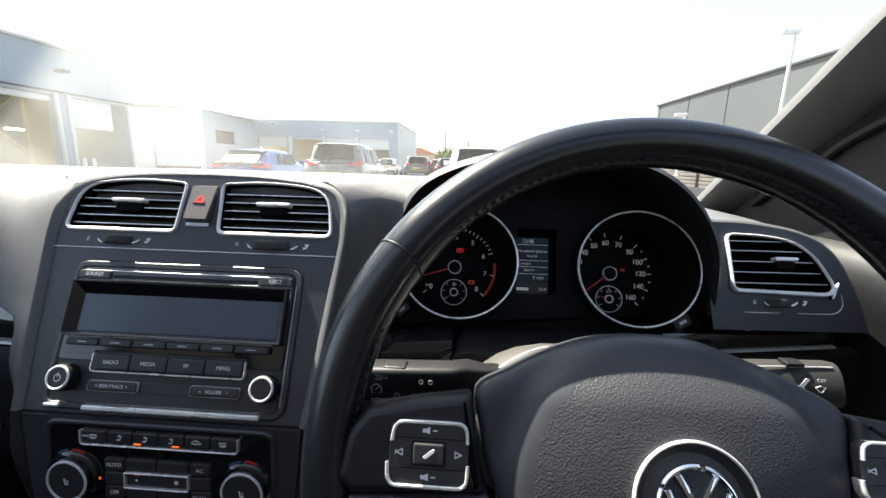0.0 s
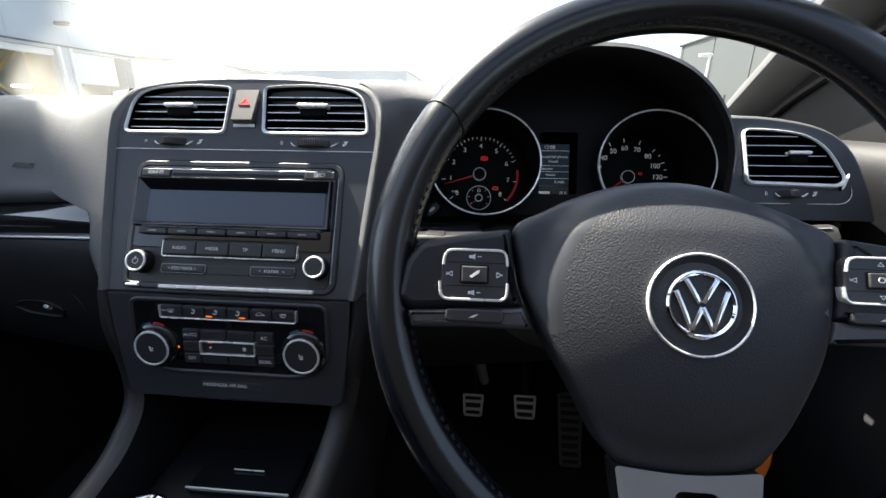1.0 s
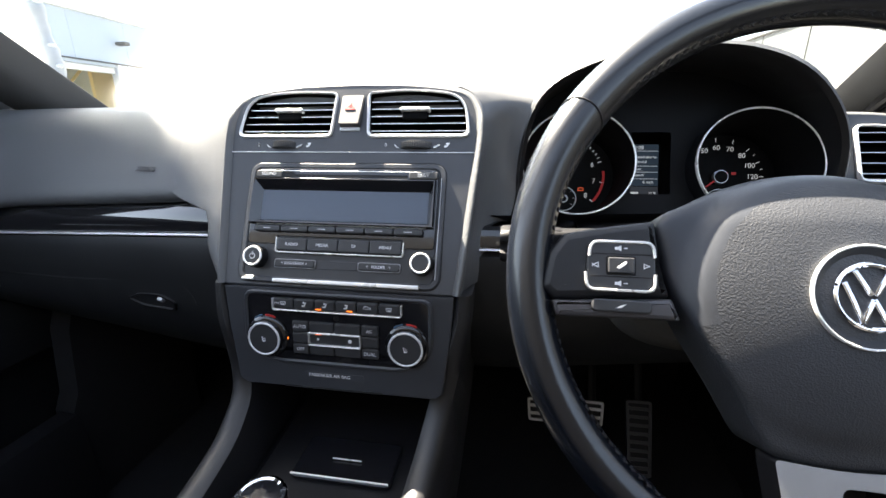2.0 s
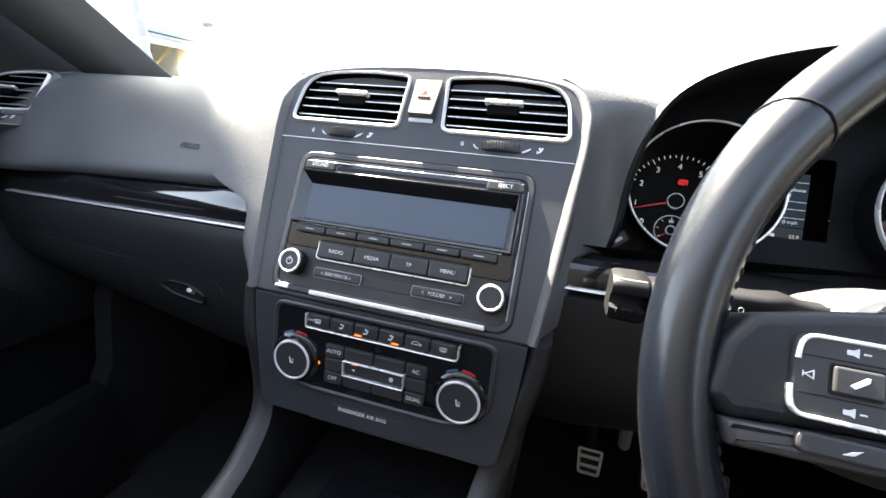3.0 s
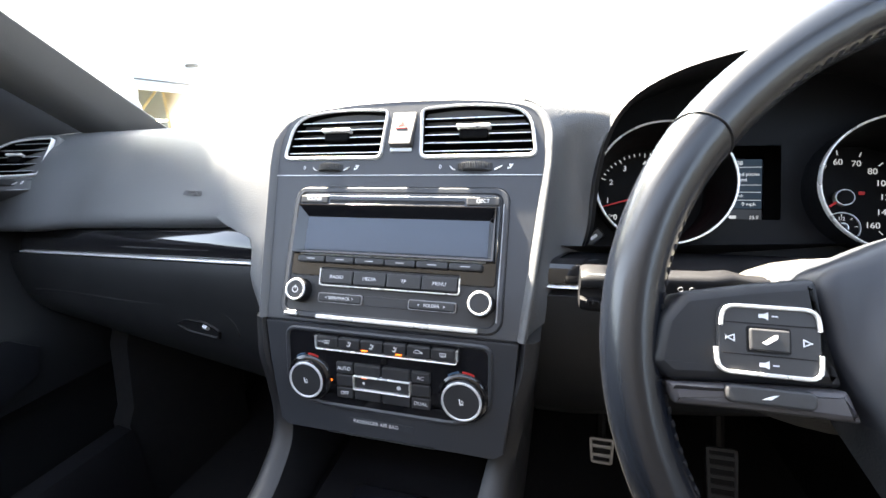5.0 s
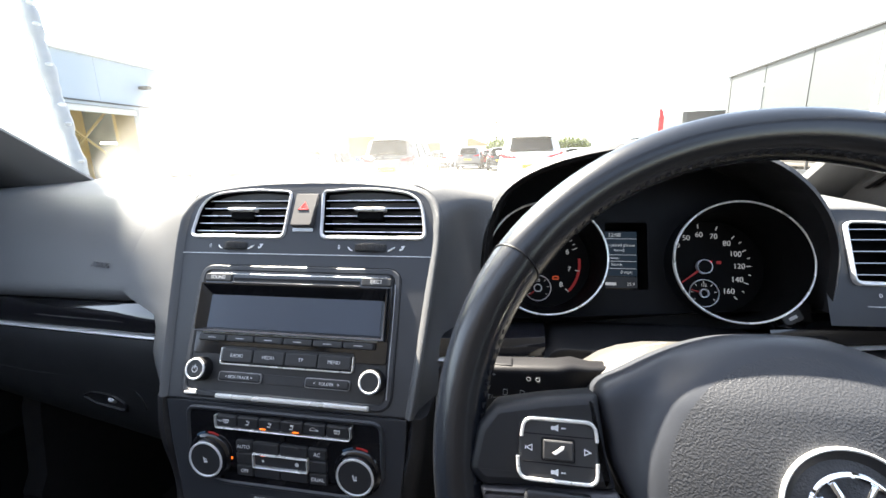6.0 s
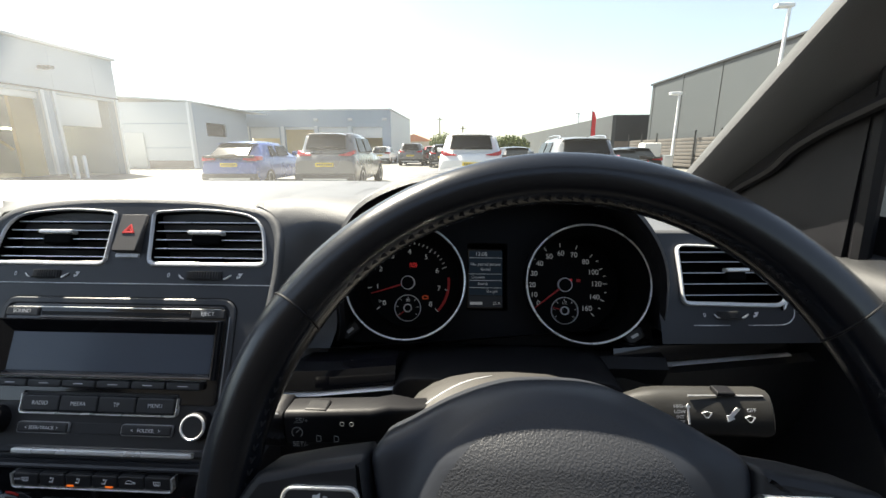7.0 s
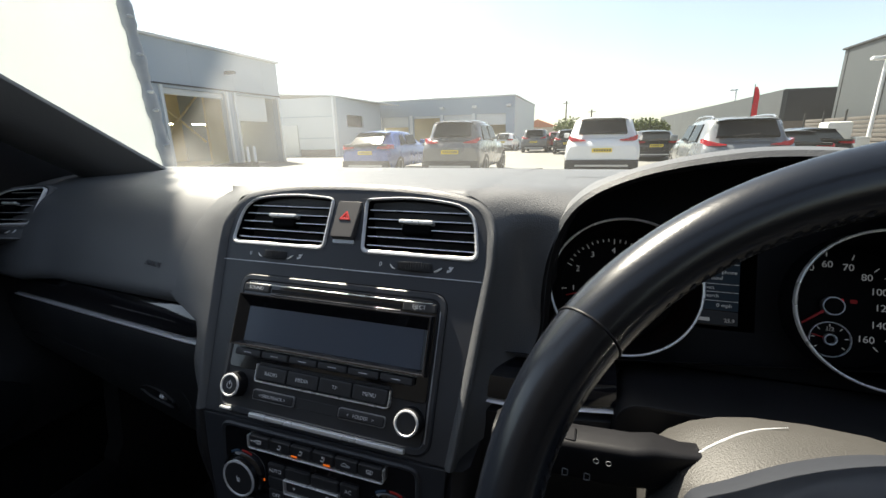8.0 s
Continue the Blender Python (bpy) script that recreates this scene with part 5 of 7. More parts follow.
loops(bm, [hub_ring([tuple(c0 + (Vector(q) - c0) * s) for q in dome_edge]) for s in [1.0 - 0.0245 * i for i in range(40)]], True, False, True)
part("dome", bm, HUB, hubp, "pebble-grained raised centre", 60)
part("horn_mark", plate(rpoly([(0.0755, -0.0218), (0.0768, -0.0218), (0.0785, -0.0235), (0.0785, -0.0185), (0.0768, -0.0202), (0.0755, -0.0202)], 0.0002, 2), -0.004, 0.0003, 0.0002, on(WHL, 0, 0, hub_point(0.077, -0.021))), EDGE, hubp, "small raised horn symbol")
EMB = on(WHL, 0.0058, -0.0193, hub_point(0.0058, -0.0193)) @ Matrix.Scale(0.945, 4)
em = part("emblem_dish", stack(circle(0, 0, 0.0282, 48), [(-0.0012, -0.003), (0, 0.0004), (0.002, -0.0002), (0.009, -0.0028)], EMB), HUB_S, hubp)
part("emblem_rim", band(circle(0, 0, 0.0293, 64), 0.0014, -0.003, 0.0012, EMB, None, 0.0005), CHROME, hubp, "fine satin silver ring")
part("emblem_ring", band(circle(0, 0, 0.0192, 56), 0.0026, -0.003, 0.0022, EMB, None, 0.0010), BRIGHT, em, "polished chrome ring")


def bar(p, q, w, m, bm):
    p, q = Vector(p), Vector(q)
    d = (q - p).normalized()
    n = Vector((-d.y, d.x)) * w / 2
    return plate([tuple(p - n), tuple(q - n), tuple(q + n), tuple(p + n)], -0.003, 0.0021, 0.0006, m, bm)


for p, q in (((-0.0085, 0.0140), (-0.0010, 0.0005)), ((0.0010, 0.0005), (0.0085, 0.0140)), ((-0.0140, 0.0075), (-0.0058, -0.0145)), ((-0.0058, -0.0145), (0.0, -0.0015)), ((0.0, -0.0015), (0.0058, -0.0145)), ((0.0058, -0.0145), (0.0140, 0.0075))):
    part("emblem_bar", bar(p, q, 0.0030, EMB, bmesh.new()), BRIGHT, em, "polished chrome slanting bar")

for s in (-1, 1):
    sp = [(-0.0935, 0.0215), (-0.0895, -0.010), (-0.0850, -0.0248), (-0.112, -0.0262), (-0.152, -0.0290), (-0.160, -0.022), (-0.156, 0.000), (-0.147, 0.012), (-0.120, 0.0175)]
    if s > 0:
        sp[:3] = [(-0.0920, 0.0215), (-0.0880, -0.010), (-0.0840, -0.0248)]
    sp = rpoly(sp, 0.003, 3)
    sp = sp if s < 0 else mirror2(sp)
    WP = WHL if s < 0 else WHL @ Matrix.Translation((-0.0070, 0.0040, 0)) @ Matrix.Diagonal((1, 0.87, 1, 1))
    area = sum(a[0] * b[1] - b[0] * a[1] for a, b in zip(sp, sp[1:] + sp[:1]))
    sp = sp if area > 0 else sp[::-1]
    spoke = part("spoke", stack(sp, [(0, -0.022), (0, 0.0015), (0.0010, 0.0042), (0.0025, 0.0058), (0.005, 0.0066)], WHL), HUB_S, wheel, "smooth dark spoke with keys", 60)
    x0, x1 = (-0.1335, -0.0945) if s < 0 else (0.0945, 0.1335)
    pads = plate(rrect(x0, x1, -0.0225, 0.0075, 0.005, 4), 0.004, 0.0082, 0.001, WP)
    pad = part("key_pad", pads, KEY, spoke)
    mid = (x0 + x1) / 2
    bracket([(x0 + (0.0012), -0.0020), (x0 + 0.0022, 0.0070), (x1 - 0.0012, 0.0070), (x1 - 0.0006, -0.0020)], 0.0017, WP, pad, 0.004, 0.0094, "chrome_bracket", "satin chrome bracket", 0.005)
    bracket([(x0 - 0.0006, -0.0118), (x0 + 0.0002, -0.0220), (x1 - 0.0006, -0.0220), (x1 - 0.0004, -0.0118)], 0.0017, WP, pad, 0.004, 0.0094, "chrome_bracket", "satin chrome bracket", 0.005)
    part("centre_key", plate(rrect(mid - 0.0075, mid + 0.0075, -0.0120, -0.0025, 0.001), 0.0075, 0.0100, 0.0008, WP), KEY, pad)
    part("key_gap", band(rrect(mid - 0.0085, mid + 0.0085, -0.0130, -0.0015, 0.0014), 0.0010, 0.0078, 0.0084, WP, None, 0.0002), BLACK, pad)
    for v in (-0.0140, -0.0004):
        part("key_split", plate(rrect(x0 + 0.002, x1 - 0.002, v - 0.0003, v + 0.0003, 0.0001, 1), 0.0080, 0.0084, 0.0001, WP), BLACK, pad)
    if s < 0:
        bm = plate(rpoly([(mid - 0.0030, -0.0085), (mid - 0.0014, -0.0095), (mid + 0.0028, -0.0065), (mid + 0.0030, -0.0048), (mid + 0.0014, -0.0052), (mid - 0.0016, -0.0076)], 0.0004, 2), 0.0099, 0.0102, 0.0001, WP)
        part("icon", bm, PRINT, pad)
    else:
        lettering("OK", 0.0050, on(WP, mid, -0.0072, 0.0101), PRINT, pad)
    for sx in (-1, 1):
        ax = mid + sx * 0.0145
        part("arrow", band(rpoly([(ax - 0.0018, -0.0072 - 0.0018 * (1 if sx > 0 else 0)), (ax + 0.0018, -0.0072 - 0.0018 * (0 if sx > 0 else 1)), (ax + 0.0018, -0.0072 + 0.0018 * (0 if sx > 0 else 1)), (ax - 0.0018, -0.0072 + 0.0018 * (1 if sx > 0 else 0.01))], 0.0003, 2), 0.0005, 0.0080, 0.0084, WP, None, 0.0001), PRINT, pad)
    for v in (0.0032, -0.0178):
        if s > 0:
            q = 1 if v > 0 else -1
            tri = [(mid - 0.0020, v - 0.0014 * q), (mid + 0.0020, v - 0.0014 * q), (mid, v + 0.0016 * q)]
            part("icon", band(rpoly(tri if q > 0 else tri[::-1], 0.0002, 1), 0.0005, 0.0080, 0.0084, WP, None, 0.0001), PRINT, pad)
            continue
        bm = plate(rpoly([(mid - 0.0035, v - 0.001), (mid - 0.0015, v - 0.001), (mid + 0.0002, v - 0.0018), (mid + 0.0002, v + 0.0018), (mid - 0.0015, v + 0.0008), (mid - 0.0035, v + 0.0008)], 0.0002, 1), 0.0081, 0.0084, 0.0001, WP)
        plate(rrect(mid + 0.0015, mid + 0.0038, v - 0.0003, v + 0.0003, 0.0001, 1), 0.0081, 0.0084, 0.0001, WP, bm)
        part("icon", bm, PRINT, pad)
    lowk = part("lower_key", plate(rrect(x0 + 0.003, x1 - 0.002, -0.0350, -0.0272, 0.0030), 0.004, 0.0084, 0.0012, WP), KEY, spoke)
    part("icon", plate(rpoly([(mid - 0.003, -0.0325), (mid + 0.0005, -0.0322), (mid + 0.0035, -0.0298), (mid, -0.0308)], 0.0003, 2), 0.0083, 0.0086, 0.0001, WP), PRINT, lowk)
    base = rpoly([(-0.150, -0.0390), (-0.112, -0.0380), (-0.080, -0.0380), (-0.0846, -0.0253), (-0.112, -0.0267), (-0.153, -0.0295)], 0.0015, 2)
    part("spoke_base", stack(base if s < 0 else mirror2(base), [(0, -0.022), (0, 0.0040), (0.0012, 0.0056), (0.003, 0.0062)], WHL), EDGE, spoke, "dull silver lower edge", 50)

bs = rpoly([(-0.026, -0.172), (0.038, -0.172), (0.0435, -0.1075), (0.005, -0.1120), (-0.0340, -0.1085)], [0.004, 0.004, 0.003, 0.02, 0.003], 4)
low = part("lower_spoke", plate_with_holes(bs, [rrect(-0.0025, 0.0205, -0.160, -0.1195, 0.004, 3)], WHL, 0.0050), SILVER_D, wheel, "satin silver lower spoke")
bmh = bmesh.new()
loops(bmh, [[WHL @ Vector((*p, w)) for p in rrect(-0.0025, 0.0205, -0.160, -0.1195, 0.004, 3)] for w in (0.005, -0.012)], True, False, True)
loops(bmh, [[WHL @ Vector((*p, w)) for p in bs] for w in (0.005, -0.014)])
part("spoke_slot", bmh, BLACK, low)
part("wheel_back", stackless([[WHL @ Vector((r * math.cos(a), r * math.sin(a) - 0.02, w)) for a in [2 * math.pi * i / 28 for i in range(28)]] for r, w in ((0.060, -0.010), (0.058, -0.035), (0.050, -0.050))]), BLACK, wheel)

# ---------- steering column, stalks ----------
col = thing("steering_column", (0.345, 0.05, 0.78), "grained steering column shroud lit by the sun", "steering column")
rings = []
for y, hw, zt, zb in ((-0.058, 0.078, 0.846, 0.79), (-0.054, 0.083, 0.8555, 0.78), (-0.035, 0.088, 0.8590, 0.77), (-0.01, 0.089, 0.8575, 0.765), (0.010, 0.087, 0.852, 0.76), (0.022, 0.083, 0.838, 0.755), (0.035, 0.075, 0.80, 0.75)):
    ring = []
    for i in range(28):
        a = 2 * math.pi * i / 28
        ca, sa = math.cos(a), math.sin(a)
        ring.append(Vector((0.345 + hw * math.copysign(abs(ca) ** 0.75, ca), y, (zt + zb) / 2 - 0.012 + ((zt - zb) / 2 + 0.012) * math.copysign(abs(sa) ** (0.9 if sa > 0 else 0.7), sa))))
    rings.append(ring)
seam = []
for x, y in ((0.2700, -0.0365), (0.2800, -0.028), (0.2960, -0.0185), (0.3120, -0.0095), (0.3300, -0.003)):
    f = (y + 0.035) / 0.035 if y > -0.035 else 0.0
    hw, zt, zb = 0.088 + 0.002 * f, 0.8590 - 0.003 * f, 0.77 - 0.01 * f
    sn = math.sqrt(max(0.0, 1 - (abs(x - 0.345) / hw) ** (2 / 0.75)))
    seam.append((x, y, (zt + zb) / 2 - 0.012 + ((zt - zb) / 2 + 0.012) * sn ** 0.9 + 0.0002))
part("shroud_seam", tube(smooth_line(seam, 4), [0.0002 + 0.0005 * math.sin(math.pi * i / 16) for i in range(17)], 6), SILVER, col, "pale worn seam")
part("shroud", stackless(rings), SHROUD, col, "pebble-grained upper shroud", 50)


def stalk(name, label, p0, p1, h0, h1, d):
    """A flattened lever from the column outwards, with a squared end."""
    t = thing(name, p0, label, "stalk", "column stalks")
    p0, p1 = Vector(p0), Vector(p1)
    ax = (p1 - p0).normalized()
    up = Vector((0, 0.35, 1))
    up = (up - ax * up.dot(ax)).normalized()
    out = ax.cross(up)
    out = out if out.y < 0 else -out
    rings = []
    for f, k in ((0, 0.55), (0.18, 0.6), (0.34, 0.95), (0.42, 1.0), (0.96, 1.0), (0.99, 0.93), (1.0, 0.75)):
        h = (h0 + (h1 - h0) * f) * k / 2
        c = p0.lerp(p1, f)
        rings.append([c + up * (h * a) + out * (d * b * min(1, k + 0.1)) for a, b in ((-1, -0.7), (-1, 0.5), (-0.8, 0.9), (-0.3, 1.0), (0.5, 0.9), (0.85, 0.6), (1, 0.1), (1, -0.7))])
    part("lever", stackless(rings), STALK, t, "matt black lever", 45)
    m = frame3(p0.lerp(p1, 0.42) + out * (d * 0.97), ax if ax.x > 0 else -ax, up)
    return t, m


sr, ms = stalk("wiper_stalk", "black wiper stalk with white symbols", (0.400, -0.014, 0.838), (0.515, -0.029, 0.849), 0.030, 0.031, 0.009)
ms = ms @ Matrix.Translation((0.0095, 0.0, 0)) @ Matrix.Diagonal((0.56, 0.56, 1, 1))
for i, txt in enumerate(("HIGH", "LOW", "INT", "OFF")):
    lettering(txt, 0.0056, on(ms, 0.000, 0.009 - i * 0.0062, 0.0012), PRINT, sr)
part("scale_mark", plate(rpoly([(0.0085, -0.012), (0.0105, -0.012), (0.0105, 0.008), (0.0125, 0.008), (0.0095, 0.013), (0.0065, 0.008), (0.0085, 0.008)], 0.0002, 1), 0.0008, 0.0014, 0.0001, ms), PRINT, sr)
for u, v in ((0.030, 0.0), (0.076, -0.004)):
    part("screen_mark", band(rpoly([(u - 0.0015, v - 0.004), (u + 0.0015, v - 0.004), (u + 0.006, v + 0.002), (u, v + 0.0042), (u - 0.006, v + 0.002)], 0.0008, 2), 0.0009, 0.0008, 0.0015, ms, None, 0.0001), PRINT, sr)
bm = plate(rpoly([(0.052, -0.008), (0.060, -0.004), (0.058, -0.002), (0.066, 0.007), (0.062, 0.009), (0.054, 0.0), (0.051, 0.0)], 0.0003, 1), 0.0008, 0.0014, 0.0001, ms)
part("lever_mark", bm, PRINT, sr)
lettering("OFF", 0.0056, on(ms, 0.078, 0.006, 0.0012), PRINT, sr)
part("slider", block(0.479, 0.491, -0.030, -0.020, 0.8600, 0.8632, 0.001), BLACK, sr, "small ribbed slider")
part("top_edge", tube([(0.462, -0.026, 0.8580), (0.486, -0.028, 0.8600), (0.508, -0.0305, 0.8620)], 0.0007, 6), SILVER_D, sr)

sl = thing("indicator_stalk", (0.290, -0.022, 0.836), "black indicator stalk with a squared cruise switch end", "stalk", "column stalks")
rings = []
for x, hz, hy, cz in ((0.292, 0.008, 0.008, 0.838), (0.272, 0.009, 0.009, 0.838), (0.258, 0.0135, 0.012, 0.8375), (0.246, 0.0132, 0.0120, 0.837), (0.190, 0.0132, 0.0122, 0.8365), (0.1875, 0.0128, 0.0118, 0.8365)):
    cy = -0.022 - 0.014 * min(1.0, (0.292 - x) / 0.06)
    rings.append([Vector((x, cy + hy * u, cz + hz * v - 0.10 * hz * u)) for u, v in rrect(-1, 1, -1, 1, 0.42, 4)])
part("lever", stackless(rings), BLACK, sl, "matt black lever", 45)
rings = []
for x, k in ((0.1868, 0.93), (0.1860, 0.99), (0.1800, 1.0), (0.1735, 0.99), (0.1690, 0.97), (0.1668, 0.90)):
    rings.append([Vector((x, -0.0360 + 0.0130 * k * u, 0.8365 + 0.0138 * k * v)) for u, v in ((1, -0.8), (1, 0.8), (0.8, 1), (-0.55, 1), (-0.85, 0.9), (-1, 0.65), (-0.96, 0.35), (-0.66, 0.22), (-0.62, -0.05), (-0.70, -0.25), (-1, -0.36), (-1, -0.72), (-0.82, -0.94), (-0.5, -1), (0.8, -1))])
end = part("end_block", stackless(rings), BLACK, sl, "ridged cruise switch block", 45)
for x in (0.1715, 0.1755, 0.1795, 0.1835):
    part("ridge", block(x - 0.0009, x + 0.0009, -0.0506, -0.040, 0.8295, 0.8325, 0.0006), BLACK, end)
part("collar", stackless([[Vector((x, -0.0360 + 0.0112 * u, 0.8365 + 0.0120 * v)) for u, v in rrect(-1, 1, -1, 1, 0.4, 4)] for x in (0.1862, 0.1880)]), VENT, end)
part("slider", block(0.200, 0.216, -0.044, -0.032, 0.8480, 0.8515, 0.0015), BLACK, sl, "small sliding switch")
part("end_gleam", tube([(0.1695, -0.049, 0.8506), (0.1845, -0.049, 0.8507)], 0.0006, 6), SILVER_D, end)
SLF = frame3((0.199, -0.0484, 0.8365), (1, 0, 0), (0, 0.10, 1))
lettering("RES/+", 0.0050, on(SLF, -0.001, 0.0085, 0.0002), PRINT_DIM, sl)
lettering("SET/-", 0.0050, on(SLF, -0.001, -0.0085, 0.0002), PRINT_DIM, sl)
bm = bmesh.new()
plate(arc((-0.003, 0), 0.0040, -50, 230, 16) + arc((-0.003, 0), 0.0033, 230, -50, 16), 0.0, 0.0003, 0.0001, SLF, bm)
plate(rpoly([(-0.0035, -0.0006), (-0.0002, 0.0026), (-0.0006, 0.0029), (-0.0040, 0.0001)], 0.0001, 1), 0.0, 0.0003, 0.0001, SLF, bm)
part("cruise_mark", bm, PRINT_DIM, sl)
for u in (0.028, 0.0345):
    part("lamp_mark", band(circle(u, 0.0070, 0.0016, 16), 0.0004, 0, 0.0003, SLF, None, 0.0001), PRINT_DIM, sl)
for u in (0.012, 0.024):
    part("beam_mark", band(rpoly([(u - 0.002, -0.0065), (u + 0.0015, -0.0060), (u + 0.0015, -0.0020), (u - 0.002, -0.0015)], 0.0008, 2), 0.0005, 0, 0.0003, SLF, None, 0.0001), PRINT_DIM, sl)

rb = thing("key_ribbon", (0.47, -0.08, 0.62), "bright orange key ribbon hanging under the column", "key ribbon")
pts = [Vector((0.4710 - 0.0006 * i + 0.0008 * math.sin(i * 0.9), -0.08 + 0.002 * math.sin(i * 1.3), 0.716 - 0.010 * i)) for i in range(9)]
rings = [[p + Vector((-0.0028, 0, 0)), p + Vector((0.0028, -0.003, 0)), p + Vector((0.0028, -0.0022, 0)), p + Vector((-0.0028, 0.0008, 0))] for p in pts]
part("ribbon", stackless(rings), ORANGE, rb)
part("cord", tube([(0.430, -0.02, 0.775), (0.458, -0.06, 0.745), (0.4710, -0.08, 0.715)], 0.0015, 6), ORANGE, rb)


# ---------- pedals ----------
def pedal(name, x, w, h, y, z, label, ribs, face=STEEL):
    t = thing(name, (x, y + 0.05, z - h / 2), label, "pedal", "foot pedals")
    m = frame3((x, y, z), (1, 0, 0), (0, 0.5, 1))
    part("pad", plate(rpoly([(-w * 0.42, -h / 2), (w * 0.42, -h / 2), (w / 2, h / 2), (-w / 2, h / 2)], 0.006, 3), -0.008, 0.0, 0.002, m), BLACK, t)
    part("steel_rim", band(rpoly([(-w * 0.42, -h / 2), (w * 0.42, -h / 2), (w / 2, h / 2), (-w / 2, h / 2)], 0.006, 3), 0.0055, -0.002, 0.0025, m, None, 0.0008), face, t, "worn rim")
    for i in range(ribs):
        v = -h / 2 + h * (i + 1) / (ribs + 1)
        part("steel_bar", plate(rrect(-w * 0.42, w * 0.42, v - 0.003, v + 0.003, 0.002), -0.001, 0.0022, 0.0006, m), face, t)
    part("arm", tube([(x, y + 0.012, z), (x, y + 0.06, z + 0.10), (x, y + 0.10, z + 0.17), (x, 0.835, z + 0.22)], 0.009, 8), BLACK, t)
    return t


pedal("clutch_pedal", 0.246, 0.044, 0.044, 0.34, 0.385, "steel and rubber clutch pedal", 2)
pedal("brake_pedal", 0.348, 0.046, 0.046, 0.335, 0.392, "steel and rubber brake pedal", 2)
pedal("accelerator_pedal", 0.440, 0.050, 0.140, 0.335, 0.345, "long ribbed accelerator pedal", 8, KEY)
part("bolster_pipe", tube([(0.25, 0.18, 0.60), (0.262, 0.22, 0.53)], 0.008, 8), SILVER_D, col, "pale steering linkage")

# ---------- outside: yard ----------
GZ = -0.17
ASPHALT = material("asphalt", (0.165, 0.160, 0.148), 0.9, vary=0.25, scale=0.8, bump=0.5, bump_scale=60)
CLAD = material("grey_cladding", (0.32, 0.37, 0.43), 0.5, vary=0.06, scale=0.6, bump=0.1, bump_scale=30)
CLAD_P = material("pale_cladding", (0.55, 0.57, 0.58), 0.55, vary=0.06, scale=0.6, bump=0.1, bump_scale=30)
DARKCLAD = material("dark_cladding", (0.052, 0.058, 0.062), 0.55, vary=0.10, scale=0.4, bump=0.15, bump_scale=30)
DARKER = material("black_cladding", (0.022, 0.025, 0.028), 0.5, vary=0.15, scale=0.4)
BRICKISH = material("brown_masonry", (0.16, 0.13, 0.11), 0.85, vary=0.25, scale=3, bump=0.4, bump_scale=40)
INSIDE = material("workshop_wall", (0.55, 0.45, 0.26), 0.8, vary=0.15, scale=1.0)
CONCRETE = material("workshop_floor", (0.35, 0.34, 0.31), 0.8, vary=0.2, scale=1.2)
TUBELIGHT = material("strip_light", (0.9, 0.9, 0.8), 0.5, vary=0.02, emit=(1.0, 0.90, 0.62), power=6.0)
WINGLASS = material("dark_glass", (0.014, 0.017, 0.02), 0.12, vary=0.2, scale=2, spec=0.05)
TYRE = material("tyre", (0.02, 0.02, 0.02), 0.8, vary=0.2, scale=20, bump=0.3, bump_scale=90)
ALLOY = material("alloy", (0.45, 0.46, 0.48), 0.3, 0.9, vary=0.1, scale=20)
TRIMB = material("bumper_black", (0.02, 0.02, 0.022), 0.6, vary=0.2, scale=10)
LAMP_R = material("tail_lamp_red", (0.45, 0.012, 0.015), 0.15, vary=0.1, scale=20, coat=0.5)
YPLATE = material("yellow_plate", (0.80, 0.58, 0.03), 0.4, vary=0.05, scale=20)
INK = material("plate_ink", (0.03, 0.03, 0.03), 0.5, vary=0.1)
WHITEPOST = material("white_post", (0.75, 0.76, 0.77), 0.4, vary=0.05, scale=3)
POSTDARK = material("fence_post", (0.05, 0.05, 0.05), 0.6, vary=0.2, scale=5)
FENCE = material("fence_panel", (0.082, 0.073, 0.066), 0.8, vary=0.2, scale=2)
REDFLAG = material("red_flag", (0.65, 0.02, 0.035), 0.7, vary=0.12, scale=3)
WHITEBOX = material("white_container", (0.65, 0.64, 0.60), 0.6, vary=0.1, scale=2)
LEAF = material("leaves", (0.10, 0.13, 0.035), 0.7, vary=0.5, scale=2.5)
BARK = material("bark", (0.10, 0.075, 0.055), 0.9, vary=0.3, scale=6, bump=0.5, bump_scale=30)
TERRA = material("terracotta_roof", (0.50, 0.22, 0.13), 0.8, vary=0.15, scale=3)
RENDERW = material("house_wall", (0.55, 0.48, 0.40), 0.85, vary=0.1, scale=2)

bm = bmesh.new()
n = 24
pts = [-900, -300, -120, -60, -40, -25, -12, -4, 4, 12, 25, 40, 60, 120, 300, 900]
grid = [[bm.verts.new((x, y, GZ)) for x in pts] for y in pts]
for j in range(len(pts) - 1):
    for i in range(len(pts) - 1):
        bm.faces.new((grid[j][i], grid[j][i + 1], grid[j + 1][i + 1], grid[j + 1][i]))
structure("ground", bm, ASPHALT, "pale worn asphalt of the car yard", "yard ground")


